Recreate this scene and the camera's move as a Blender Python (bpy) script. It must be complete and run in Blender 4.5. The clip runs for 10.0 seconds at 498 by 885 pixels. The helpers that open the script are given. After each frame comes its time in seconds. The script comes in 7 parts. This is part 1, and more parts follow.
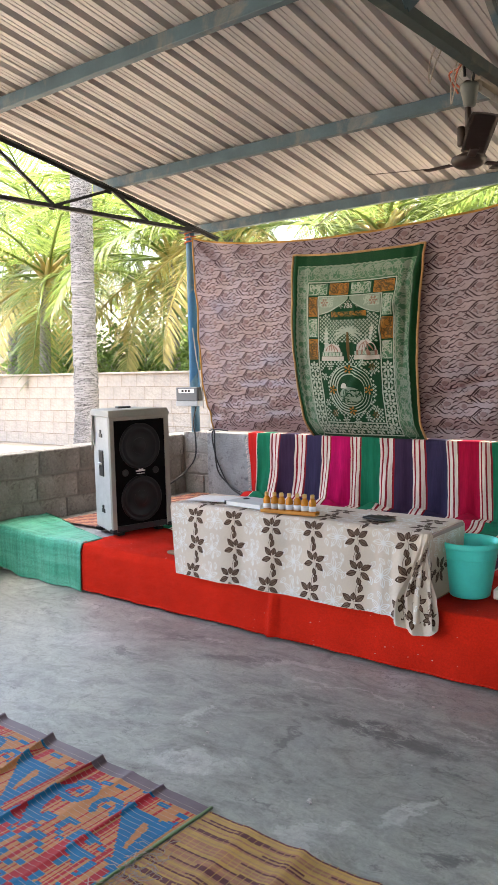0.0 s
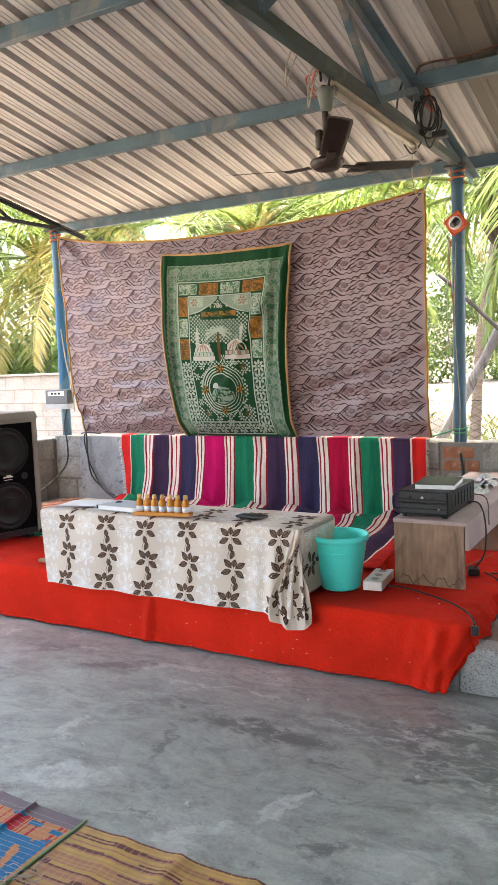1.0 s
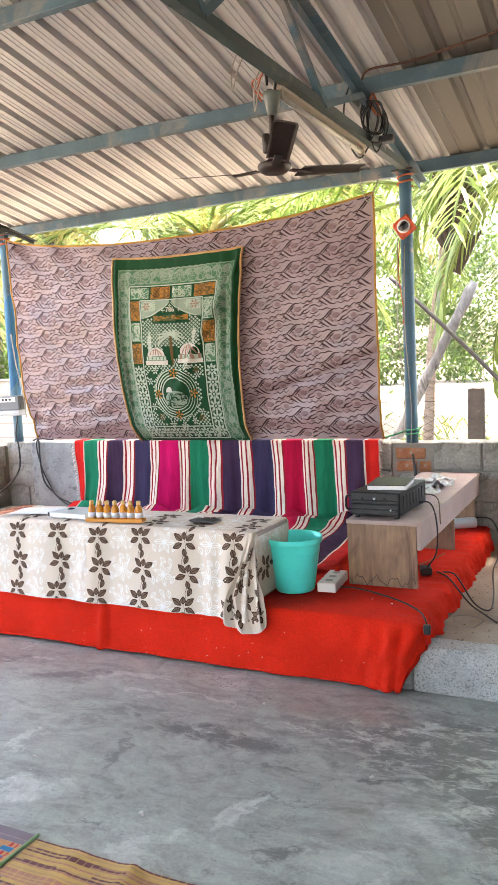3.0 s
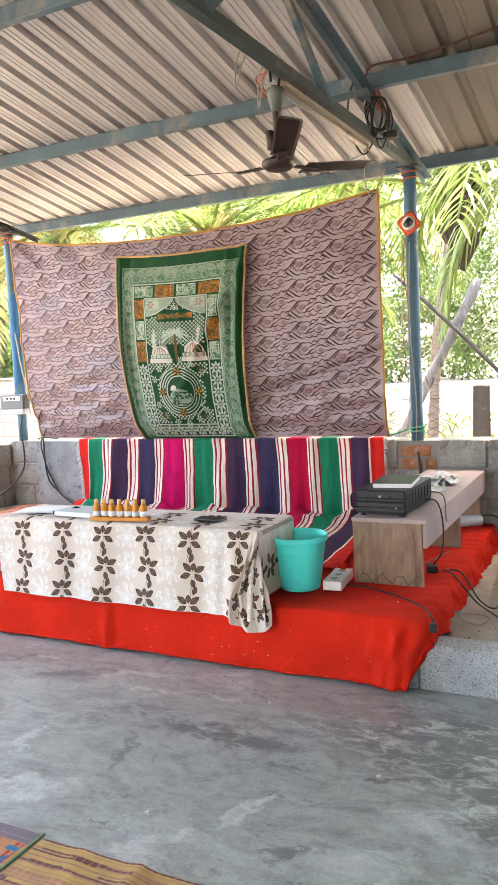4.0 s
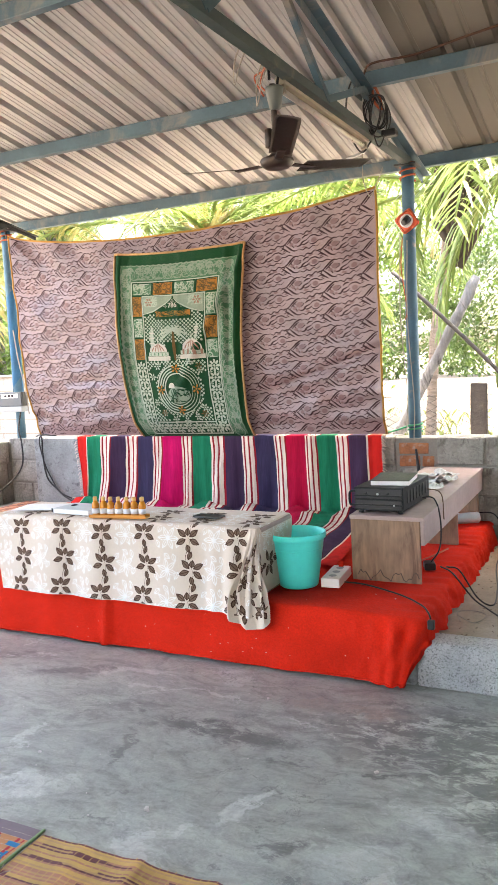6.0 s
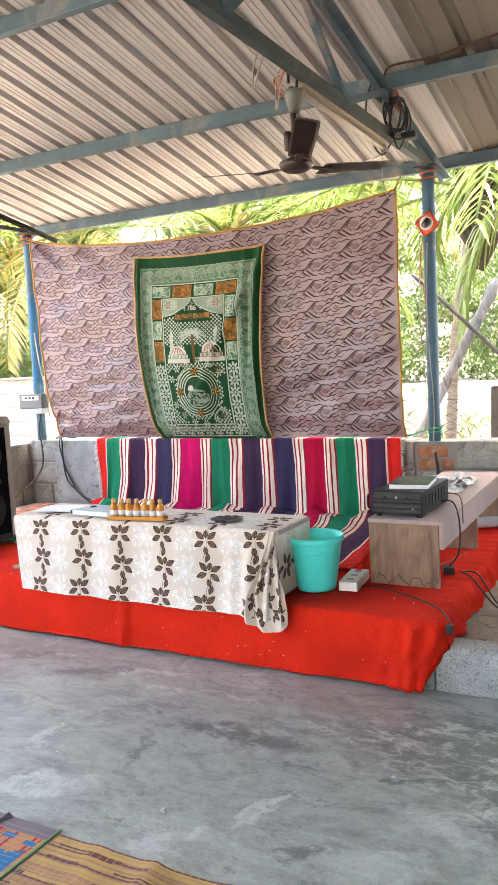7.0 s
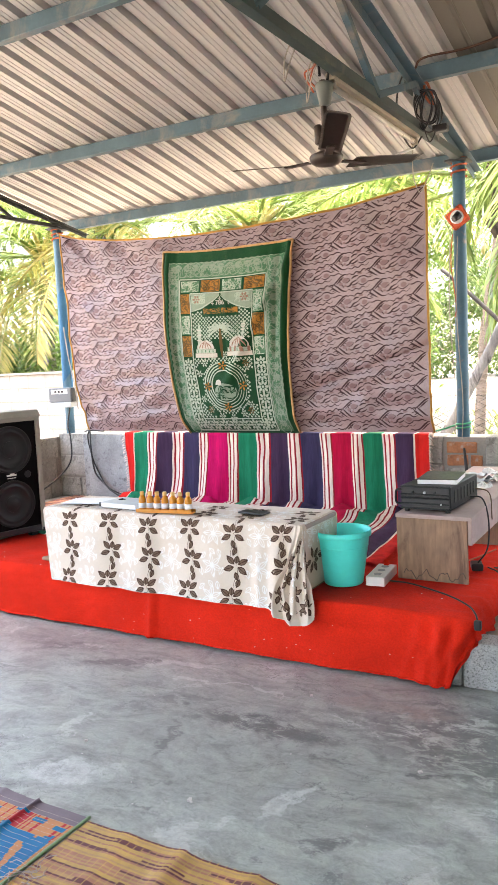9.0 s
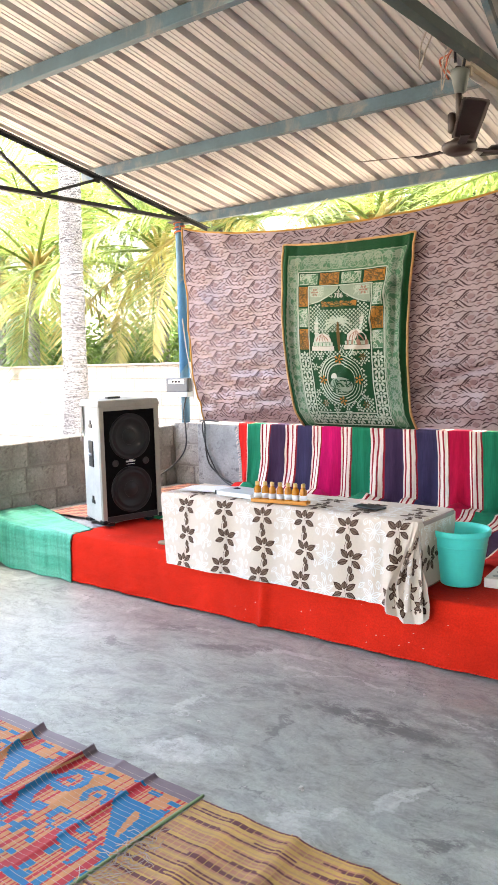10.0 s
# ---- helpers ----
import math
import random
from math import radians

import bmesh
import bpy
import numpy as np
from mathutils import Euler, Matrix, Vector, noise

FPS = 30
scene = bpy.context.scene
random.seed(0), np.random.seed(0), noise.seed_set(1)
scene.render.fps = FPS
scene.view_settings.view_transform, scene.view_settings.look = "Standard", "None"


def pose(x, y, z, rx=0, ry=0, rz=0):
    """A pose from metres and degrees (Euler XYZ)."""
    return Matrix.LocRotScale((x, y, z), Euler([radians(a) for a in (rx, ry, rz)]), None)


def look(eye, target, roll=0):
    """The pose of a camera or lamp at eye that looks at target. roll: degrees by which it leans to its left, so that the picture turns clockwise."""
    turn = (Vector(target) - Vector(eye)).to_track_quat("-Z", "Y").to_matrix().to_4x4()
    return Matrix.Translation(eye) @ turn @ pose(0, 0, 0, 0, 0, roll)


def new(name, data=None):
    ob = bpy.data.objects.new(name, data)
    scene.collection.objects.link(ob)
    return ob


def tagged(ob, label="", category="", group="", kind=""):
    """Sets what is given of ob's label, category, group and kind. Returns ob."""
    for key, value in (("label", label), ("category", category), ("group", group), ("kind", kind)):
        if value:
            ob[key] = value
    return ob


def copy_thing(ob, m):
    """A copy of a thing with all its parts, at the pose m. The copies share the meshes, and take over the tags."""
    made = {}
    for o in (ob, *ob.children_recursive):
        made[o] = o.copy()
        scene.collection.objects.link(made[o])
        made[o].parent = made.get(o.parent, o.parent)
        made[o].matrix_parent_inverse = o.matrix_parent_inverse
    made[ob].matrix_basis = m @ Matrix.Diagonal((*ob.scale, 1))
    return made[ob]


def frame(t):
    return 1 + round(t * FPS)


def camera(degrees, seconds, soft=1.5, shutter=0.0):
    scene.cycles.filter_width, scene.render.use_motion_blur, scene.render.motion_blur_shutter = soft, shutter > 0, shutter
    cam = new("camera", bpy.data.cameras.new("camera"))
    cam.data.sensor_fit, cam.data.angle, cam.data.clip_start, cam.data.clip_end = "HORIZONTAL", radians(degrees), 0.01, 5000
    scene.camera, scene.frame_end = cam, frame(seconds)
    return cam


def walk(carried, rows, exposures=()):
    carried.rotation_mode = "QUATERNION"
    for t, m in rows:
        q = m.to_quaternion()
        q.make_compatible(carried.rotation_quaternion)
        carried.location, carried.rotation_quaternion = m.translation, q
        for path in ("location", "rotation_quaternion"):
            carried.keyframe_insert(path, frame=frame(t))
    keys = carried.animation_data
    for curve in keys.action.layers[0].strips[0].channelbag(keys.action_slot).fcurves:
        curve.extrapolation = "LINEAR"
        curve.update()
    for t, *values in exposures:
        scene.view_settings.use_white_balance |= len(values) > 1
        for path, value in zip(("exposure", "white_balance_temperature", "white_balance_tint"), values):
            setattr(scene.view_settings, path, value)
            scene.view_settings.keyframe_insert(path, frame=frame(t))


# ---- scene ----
cam = camera(35.2, 10.0, 1.0)
PATH = [
    (0, (0.013, -0.086, 1.391), (-1.237, 1.463, 1.202), -1.4),
    (0.5, (0.019, -0.061, 1.386), (-1.097, 1.588, 1.197), -1.6),
    (1, (0.035, -0.051, 1.389), (-0.962, 1.672, 1.191), -2.2),
    (1.5, (0.05, -0.038, 1.391), (-0.88, 1.72, 1.186), -2.9),
    (2, (0.054, -0.041, 1.396), (-0.851, 1.731, 1.193), -2.8),
    (2.5, (0.057, -0.037, 1.391), (-0.844, 1.739, 1.197), -2.7),
    (4, (0.048, -0.021, 1.387), (-0.865, 1.747, 1.189), -3.0),
    (4.5, (0.046, -0.023, 1.389), (-0.862, 1.747, 1.18), -2.8),
    (5, (0.048, -0.025, 1.39), (-0.854, 1.748, 1.177), -3.0),
    (6.5, (0.051, -0.033, 1.392), (-0.871, 1.731, 1.193), -3.0),
    (7, (0.056, -0.029, 1.392), (-0.896, 1.719, 1.195), -2.9),
    (7.5, (0.058, -0.027, 1.391), (-0.91, 1.712, 1.193), -3.3),
    (8, (0.06, -0.031, 1.386), (-0.912, 1.706, 1.188), -3.4),
    (8.5, (0.061, -0.035, 1.387), (-0.915, 1.7, 1.185), -3.2),
    (9, (0.05, -0.041, 1.385), (-0.959, 1.674, 1.18), -2.7),
    (9.5, (0.034, -0.054, 1.384), (-1.057, 1.609, 1.176), -2.2),
    (10, (0.004, -0.078, 1.372), (-1.226, 1.485, 1.164), -1.5),
]
walk(cam, [(t, look(eye, aim, roll)) for t, eye, aim, roll in PATH], [(0, 3.58), (0.5, 3.74), (1.0, 3.89), (1.7, 4.20), (6, 4.26), (10, 4.38)])

# ---------- light ----------
SUN_EL, SUN_AZ = 82.0, 28.0          # degrees; azimuth clockwise from +y: high, beyond the hung cloth
scene.view_settings.use_white_balance = True
scene.view_settings.white_balance_temperature, scene.view_settings.white_balance_tint = 7400, 12.0
world = bpy.data.worlds.new("sky")
scene.world = world
world.use_nodes = True
wn = world.node_tree.nodes
sky = wn.new("ShaderNodeTexSky")
sky.sky_type = "NISHITA"
sky.sun_disc = False
sky.sun_elevation = radians(SUN_EL)
sky.sun_rotation = radians(SUN_AZ)
sky.dust_density = 5.0
sky.ozone_density = 0.6
wn["Background"].inputs["Strength"].default_value = 0.15
world.node_tree.links.new(sky.outputs["Color"], wn["Background"].inputs["Color"])
sun_data = bpy.data.lights.new("sun", "SUN")
sun_data.energy, sun_data.angle, sun_data.color = 2.2, radians(0.55), (1.0, 0.965, 0.91)
sun = new("sun", sun_data)
az, el = radians(SUN_AZ), radians(SUN_EL)
sun_at = Vector((math.sin(az) * math.cos(el), math.cos(az) * math.cos(el), math.sin(el))) * 30
sun.matrix_world = look(sun_at, (0, 0, 0))

# ---------- materials ----------
def nodes_of(name):
    m = bpy.data.materials.new(name)
    m.use_nodes = True
    t = m.node_tree
    return m, t, t.nodes["Principled BSDF"]


def link(t, a, b):
    t.links.new(a, b)


def noise_node(t, coord, scale, detail=5.0, rough=0.6, stretch=(1, 1, 1), distort=0.0):
    mp = t.nodes.new("ShaderNodeMapping")
    mp.inputs["Scale"].default_value = stretch
    link(t, coord, mp.inputs["Vector"])
    n = t.nodes.new("ShaderNodeTexNoise")
    n.inputs["Scale"].default_value, n.inputs["Detail"].default_value = scale, detail
    n.inputs["Roughness"].default_value, n.inputs["Distortion"].default_value = rough, distort
    link(t, mp.outputs["Vector"], n.inputs["Vector"])
    return n.outputs["Fac"]


def ramp_node(t, fac, stops):
    r = t.nodes.new("ShaderNodeValToRGB")
    e = r.color_ramp.elements
    e[0].position, e[0].color = stops[0][0], (*stops[0][1], 1)
    e[1].position, e[1].color = stops[-1][0], (*stops[-1][1], 1)
    for p, c in stops[1:-1]:
        x = e.new(p)
        x.color = (*c, 1)
    link(t, fac, r.inputs["Fac"])
    return r.outputs["Color"]


def mix_node(t, fac, a, b, kind="MIX"):
    m = t.nodes.new("ShaderNodeMix")
    m.data_type, m.blend_type = "RGBA", kind
    for sock, v in ((m.inputs[0], fac), (m.inputs[6], a), (m.inputs[7], b)):
        if isinstance(v, (int, float)):
            sock.default_value = v
        elif isinstance(v, tuple):
            sock.default_value = (*v, 1)
        else:
            link(t, v, sock)
    return m.outputs[2]


def bump_node(t, p, height, strength, dist):
    b = t.nodes.new("ShaderNodeBump")
    b.inputs["Strength"].default_value, b.inputs["Distance"].default_value = strength, dist
    link(t, height, b.inputs["Height"])
    link(t, b.outputs["Normal"], p.inputs["Normal"])
    return b


def scaled(c, k):
    return tuple(min(1.0, v * k) for v in c)


def surface(name, color, rough=0.6, metal=0.0, var=0.18, big=1.5, small=30.0, bump=0.3, dist=0.004, stretch=(1, 1, 1), sheen=0.0, stain=None, random_k=0.0, island=False, spec=0.5):
    """A painted, worn or mineral surface with large and small variation."""
    m, t, p = nodes_of(name)
    co = t.nodes.new("ShaderNodeTexCoord").outputs["Object"]
    a = noise_node(t, co, big, 4, 0.6, stretch)
    b = noise_node(t, co, small, 6, 0.65, stretch)
    c1 = ramp_node(t, a, [(0.3, scaled(color, 1 - var)), (0.7, scaled(color, 1 + var))])
    c2 = ramp_node(t, b, [(0.3, (1 - var,) * 3), (0.7, (1.0,) * 3)])
    col = mix_node(t, 1.0, c1, c2, "MULTIPLY")
    if stain:
        s = noise_node(t, co, stain[1], 6, 0.7, stretch, 0.6)
        f = ramp_node(t, s, [(stain[2], (0, 0, 0)), (stain[2] + 0.12, (1, 1, 1))])
        col = mix_node(t, f, col, stain[0])
    if random_k:
        if island:
            rv = t.nodes.new("ShaderNodeNewGeometry").outputs["Random Per Island"]
        else:
            rv = t.nodes.new("ShaderNodeObjectInfo").outputs["Random"]
        rr = ramp_node(t, rv, [(0.0, (1 - random_k,) * 3), (1.0, (1.0,) * 3)])
        col = mix_node(t, 1.0, col, rr, "MULTIPLY")
    link(t, col, p.inputs["Base Color"])
    p.inputs["Metallic"].default_value = metal
    rg = t.nodes.new("ShaderNodeMapRange")
    rg.inputs["To Min"].default_value, rg.inputs["To Max"].default_value = max(0.02, rough - 0.12), min(1, rough + 0.12)
    link(t, b, rg.inputs["Value"])
    link(t, rg.outputs["Result"], p.inputs["Roughness"])
    p.inputs["Sheen Weight"].default_value = sheen
    p.inputs["Specular IOR Level"].default_value = spec
    bump_node(t, p, b, bump, dist)
    return m


def fabric(name, color, rough=0.85, var=0.1, weave=260.0, sheen=0.0, bump=0.25, thin=0.0, spec=0.18):
    """Woven cloth: two crossed waves for the threads, and faded patches."""
    m, t, p = nodes_of(name)
    co = t.nodes.new("ShaderNodeTexCoord").outputs["Object"]
    a = noise_node(t, co, 3.0, 4, 0.6)
    b = noise_node(t, co, 120.0, 3, 0.7)
    col = ramp_node(t, a, [(0.3, scaled(color, 1 - var)), (0.7, scaled(color, 1 + var))])
    fine = ramp_node(t, b, [(0.3, (1 - 1.6 * var,) * 3), (0.75, (1.0,) * 3)])
    col = mix_node(t, 1.0, col, fine, "MULTIPLY")
    link(t, col, p.inputs["Base Color"])
    p.inputs["Roughness"].default_value = rough
    p.inputs["Sheen Weight"].default_value = sheen * 0.12
    p.inputs["Specular IOR Level"].default_value = spec
    w = []
    for axis in ("X", "Z"):
        v = t.nodes.new("ShaderNodeTexWave")
        v.bands_direction = axis
        v.inputs["Scale"].default_value = weave
        link(t, co, v.inputs["Vector"])
        w.append(v.outputs["Fac"])
    s = t.nodes.new("ShaderNodeMath")
    s.operation = "ADD"
    link(t, w[0], s.inputs[0])
    link(t, w[1], s.inputs[1])
    bump_node(t, p, s.outputs[0], bump, 0.0015)
    if thin:
        tr = t.nodes.new("ShaderNodeBsdfTranslucent")
        link(t, col, tr.inputs["Color"])
        mx = t.nodes.new("ShaderNodeMixShader")
        mx.inputs["Fac"].default_value = thin
        link(t, p.outputs["BSDF"], mx.inputs[1])
        link(t, tr.outputs["BSDF"], mx.inputs[2])
        link(t, mx.outputs["Shader"], t.nodes["Material Output"].inputs["Surface"])
    return m


def leafy(name, dark, light, through_k=0.45):
    m, t, p = nodes_of(name)
    co = t.nodes.new("ShaderNodeTexCoord").outputs["Object"]
    rv = t.nodes.new("ShaderNodeNewGeometry").outputs["Random Per Island"]
    n = noise_node(t, co, 1.2, 3, 0.6)
    add = t.nodes.new("ShaderNodeMath")
    add.operation = "MULTIPLY_ADD"
    add.inputs[1].default_value = 0.6
    link(t, rv, add.inputs[0])
    link(t, n, add.inputs[2])
    col = ramp_node(t, add.outputs[0], [(0.35, dark), (1.0, light)])
    link(t, col, p.inputs["Base Color"])
    p.inputs["Roughness"].default_value = 0.28
    tr = t.nodes.new("ShaderNodeBsdfTranslucent")
    link(t, mix_node(t, 0.30, col, (0.34, 0.54, 0.15)), tr.inputs["Color"])
    mx = t.nodes.new("ShaderNodeMixShader")
    mx.inputs["Fac"].default_value = through_k
    link(t, p.outputs["BSDF"], mx.inputs[1])
    link(t, tr.outputs["BSDF"], mx.inputs[2])
    link(t, mx.outputs["Shader"], t.nodes["Material Output"].inputs["Surface"])
    return m


def cement_floor():
    """Trowelled cement: faint sweeping marks, broken dark smears, pale dusty patches and thin wandering lines."""
    m, t, p = nodes_of("polished cement")
    co = t.nodes.new("ShaderNodeTexCoord").outputs["Object"]

    def moved(scale, detail, amount):
        n = t.nodes.new("ShaderNodeTexNoise")
        n.inputs["Scale"].default_value, n.inputs["Detail"].default_value, n.inputs["Roughness"].default_value = scale, detail, 0.65
        link(t, co, n.inputs["Vector"])
        c = t.nodes.new("ShaderNodeVectorMath")
        c.operation = "SUBTRACT"
        c.inputs[1].default_value = (0.5, 0.5, 0.5)
        link(t, n.outputs["Color"], c.inputs[0])
        v = t.nodes.new("ShaderNodeVectorMath")
        v.operation = "MULTIPLY_ADD"
        v.inputs[1].default_value = (amount, amount, 0)
        link(t, c.outputs[0], v.inputs[0])
        link(t, co, v.inputs[2])
        return v.outputs[0]

    def times(a, b):
        n = t.nodes.new("ShaderNodeMath")
        n.operation = "MULTIPLY"
        for k, q in enumerate((a, b)):
            if isinstance(q, float):
                n.inputs[k].default_value = q
            else:
                link(t, q, n.inputs[k])
        return n.outputs[0]

    warped, ragged = moved(0.55, 3, 0.9), moved(7.0, 12, 0.26)
    torn = noise_node(t, co, 11.0, 12, 0.80, (0.75, 1.45, 1), 0.6)
    sweep = noise_node(t, warped, 1.4, 9, 0.62, (0.9, 1.5, 1), 0.4)
    broad = noise_node(t, co, 0.7, 4, 0.55, (1, 1, 1), 0.4)
    base = ramp_node(t, sweep, [(0.30, (0.30, 0.297, 0.287)), (0.45, (0.365, 0.362, 0.35)), (0.58, (0.41, 0.407, 0.39)), (0.74, (0.47, 0.465, 0.445))])
    col = mix_node(t, 1.0, base, ramp_node(t, broad, [(0.35, (0.68, 0.715, 0.69)), (0.65, (0.94, 0.985, 0.93))]), "MULTIPLY")
    fine = noise_node(t, warped, 7.0, 9, 0.76, (0.7, 1.6, 1), 0.5)
    col = mix_node(t, 1.0, col, ramp_node(t, fine, [(0.36, (0.68, 0.68, 0.68)), (0.50, (1.0, 1.0, 1.0)), (0.64, (1.14, 1.14, 1.13))]), "MULTIPLY")
    # general torn dark skin and dusty bloom
    skin = ramp_node(t, noise_node(t, ragged, 2.3, 11, 0.76, (0.7, 1.5, 1), 0.9), [(0.590, (0, 0, 0)), (0.625, (1, 1, 1))])
    col = mix_node(t, times(skin, 0.65), col, (0.13, 0.13, 0.13))
    bloom = ramp_node(t, noise_node(t, ragged, 1.5, 8, 0.66, (1, 1.5, 1), 0.9), [(0.585, (0, 0, 0)), (0.61, (1, 1, 1))])
    col = mix_node(t, times(bloom, 0.38), col, (0.58, 0.58, 0.56))
    # separate worn places and one brown tinge: x, y, half length, half width, turn, dark, pale or brown, strength, torn
    # or whole
    worn = [(-1.40, 2.43, 0.38, 0.10, 2, 0, 0.95, 1), (-1.69, 2.22, 0.22, 0.028, 102, 0, 0.70, 1), (-1.06, 2.31, 0.11, 0.03, 0, 0, 0.85, 1),
            (-0.76, 2.345, 0.10, 0.022, 12, 0, 0.9, 1), (-0.89, 1.86, 0.09, 0.045, 35, 0, 0.75, 1), (-0.62, 1.98, 0.05, 0.020, 25, 0, 0.75, 0),
            (-2.80, 2.76, 0.22, 0.05, 40, 0, 0.65, 1), (-2.33, 2.72, 0.30, 0.06, 26, 0, 0.65, 1), (-0.50, 2.64, 0.60, 0.34, 10, 0, 0.85, 1),
            (-0.10, 2.28, 0.55, 0.34, 0, 0, 0.80, 1), (-1.1, 2.62, 0.40, 0.10, 8, 0, 0.45, 1), (-1.9, 2.45, 0.30, 0.08, 40, 0, 0.5, 1), (-0.52, 2.04, 0.15, 0.05, -48, 0, 0.40, 0), (-1.0, 2.78, 0.30, 0.07, 6, 2, 0.55, 0),
            (-1.60, 2.93, 0.17, 0.09, -25, 1, 0.45, 0), (-1.07, 2.03, 0.15, 0.038, 63, 1, 0.60, 0), (-1.85, 1.85, 0.22, 0.075, 25, 1, 0.75, 0),
            (-0.53, 2.15, 0.19, 0.075, -14, 1, 0.55, 0), (-0.66, 1.92, 0.16, 0.05, 36, 1, 0.45, 0), (-3.05, 2.55, 0.35, 0.16, 30, 1, 0.35, 0)]
    ripped = ramp_node(t, torn, [(0.445, (0, 0, 0)), (0.51, (1, 1, 1))])
    dusty = ramp_node(t, noise_node(t, ragged, 5.0, 10, 0.72, (1, 1.3, 1), 0.6), [(0.36, (0.15, 0.15, 0.15)), (0.60, (1, 1, 1))])
    for x, y, a, b, turn, kind, strength, rip in worn:
        mp = t.nodes.new("ShaderNodeMapping")
        mp.vector_type = "TEXTURE"
        mp.inputs["Location"].default_value = (x, y, 0)
        mp.inputs["Rotation"].default_value = (0, 0, radians(turn))
        mp.inputs["Scale"].default_value = (a, b, 10)
        link(t, ragged, mp.inputs["Vector"])
        ln = t.nodes.new("ShaderNodeVectorMath")
        ln.operation = "LENGTH"
        link(t, mp.outputs[0], ln.inputs[0])
        edge = ramp_node(t, ln.outputs["Value"], [(0.60 if rip else 0.70, (1, 1, 1)), (1.0, (0, 0, 0))])
        f = times(times(edge, ripped), strength) if rip else times(times(edge, dusty), strength)
        col = mix_node(t, f, col, ((0.10, 0.10, 0.10), (0.56, 0.56, 0.545), (0.30, 0.245, 0.20))[kind])
    # thin dark wandering lines
    line = noise_node(t, ragged, 3.4, 6, 0.6, (0.8, 1.5, 1), 0.8)
    thin = ramp_node(t, line, [(0.492, (0, 0, 0)), (0.50, (1, 1, 1)), (0.508, (0, 0, 0))])
    where = ramp_node(t, noise_node(t, co, 1.1, 4, 0.6), [(0.50, (0, 0, 0)), (0.60, (1, 1, 1))])
    col = mix_node(t, times(times(thin, where), 0.8), col, (0.08, 0.08, 0.08))
    hair = ramp_node(t, noise_node(t, ragged, 7.5, 5, 0.6, (0.8, 1.4, 1), 1.2), [(0.490, (0, 0, 0)), (0.50, (1, 1, 1)), (0.510, (0, 0, 0))])
    some = ramp_node(t, noise_node(t, co, 2.6, 4, 0.6), [(0.50, (0, 0, 0)), (0.62, (1, 1, 1))])
    col = mix_node(t, times(times(hair, some), 0.6), col, (0.11, 0.11, 0.11))
    streak = noise_node(t, moved(1.6, 5, 0.7), 15.0, 10, 0.78, (0.75, 1.35, 1), 0.9)
    col = mix_node(t, 1.0, col, ramp_node(t, streak, [(0.34, (0.74, 0.74, 0.73)), (0.50, (1.0, 1.0, 0.985)), (0.66, (1.15, 1.15, 1.13))]), "MULTIPLY")
    pits = ramp_node(t, noise_node(t, co, 38.0, 8, 0.78, (0.8, 1.3, 1), 0.4), [(0.33, (1, 1, 1)), (0.39, (0, 0, 0))])
    col = mix_node(t, times(pits, 0.65), col, (0.14, 0.14, 0.135))
    grit = noise_node(t, co, 90, 4, 0.7)
    col = mix_node(t, 1.0, col, ramp_node(t, grit, [(0.3, (0.84,) * 3), (0.7, (1.0,) * 3)]), "MULTIPLY")
    link(t, col, p.inputs["Base Color"])
    rg = t.nodes.new("ShaderNodeMapRange")
    rg.inputs["From Min"].default_value, rg.inputs["From Max"].default_value = 0.3, 0.7
    rg.inputs["To Min"].default_value, rg.inputs["To Max"].default_value = 0.36, 0.60
    link(t, sweep, rg.inputs["Value"])
    link(t, rg.outputs["Result"], p.inputs["Roughness"])
    bump_node(t, p, torn, 0.08, 0.006)
    return m


CEMENT = cement_floor()
BLOCK = surface("concrete block", (0.36, 0.34, 0.305), 0.94, var=0.34, big=4, small=55, bump=1.0, dist=0.014, random_k=0.16, stain=((0.17, 0.155, 0.135), 14.0, 0.53))
MORTAR = surface("mortar", (0.27, 0.25, 0.22), 0.95, var=0.2, small=70, bump=0.6)
RENDER = surface("cement render", (0.36, 0.365, 0.36), 0.9, var=0.3, big=2.5, small=70, bump=1.0, dist=0.012, stain=((0.14, 0.14, 0.14), 16.0, 0.55))
KERB = surface("rough cement kerb", (0.50, 0.505, 0.495), 0.9, var=0.3, big=4, small=120, bump=1.0, dist=0.012, stain=((0.15, 0.152, 0.15), 110.0, 0.51))
LIME = surface("limewashed block", (0.395, 0.352, 0.305), 0.9, var=0.2, big=1.2, small=14, bump=1.0, dist=0.04, random_k=0.08, stain=((0.36, 0.345, 0.33), 1.1, 0.57))
LIMEJOINT = surface("limewashed joint", (0.27, 0.215, 0.16), 0.95, var=0.15)
REDBRICK = surface("fired brick", (0.37, 0.145, 0.065), 0.9, var=0.3, big=8, small=80, bump=0.8, stain=((0.34, 0.28, 0.24), 9, 0.55))
SAND = surface("sandy soil", (0.240, 0.202, 0.160), 0.95, var=0.22, big=0.6, small=14, bump=0.8, dist=0.02, stain=((0.24, 0.19, 0.13), 1.5, 0.62))
DIRT = surface("loose sandy dirt", (0.36, 0.30, 0.23), 0.97, var=0.22, big=3, small=70, bump=1.0, dist=0.012, stain=((0.20, 0.16, 0.12), 14, 0.64))
SHEET = surface("roofing sheet", (0.445, 0.438, 0.426), 0.42, metal=0.0, var=0.10, big=0.8, small=12, bump=0.06, dist=0.003, stretch=(1.0, 0.15, 1.0), random_k=0.10, stain=((0.23, 0.20, 0.17), 0.9, 0.62))
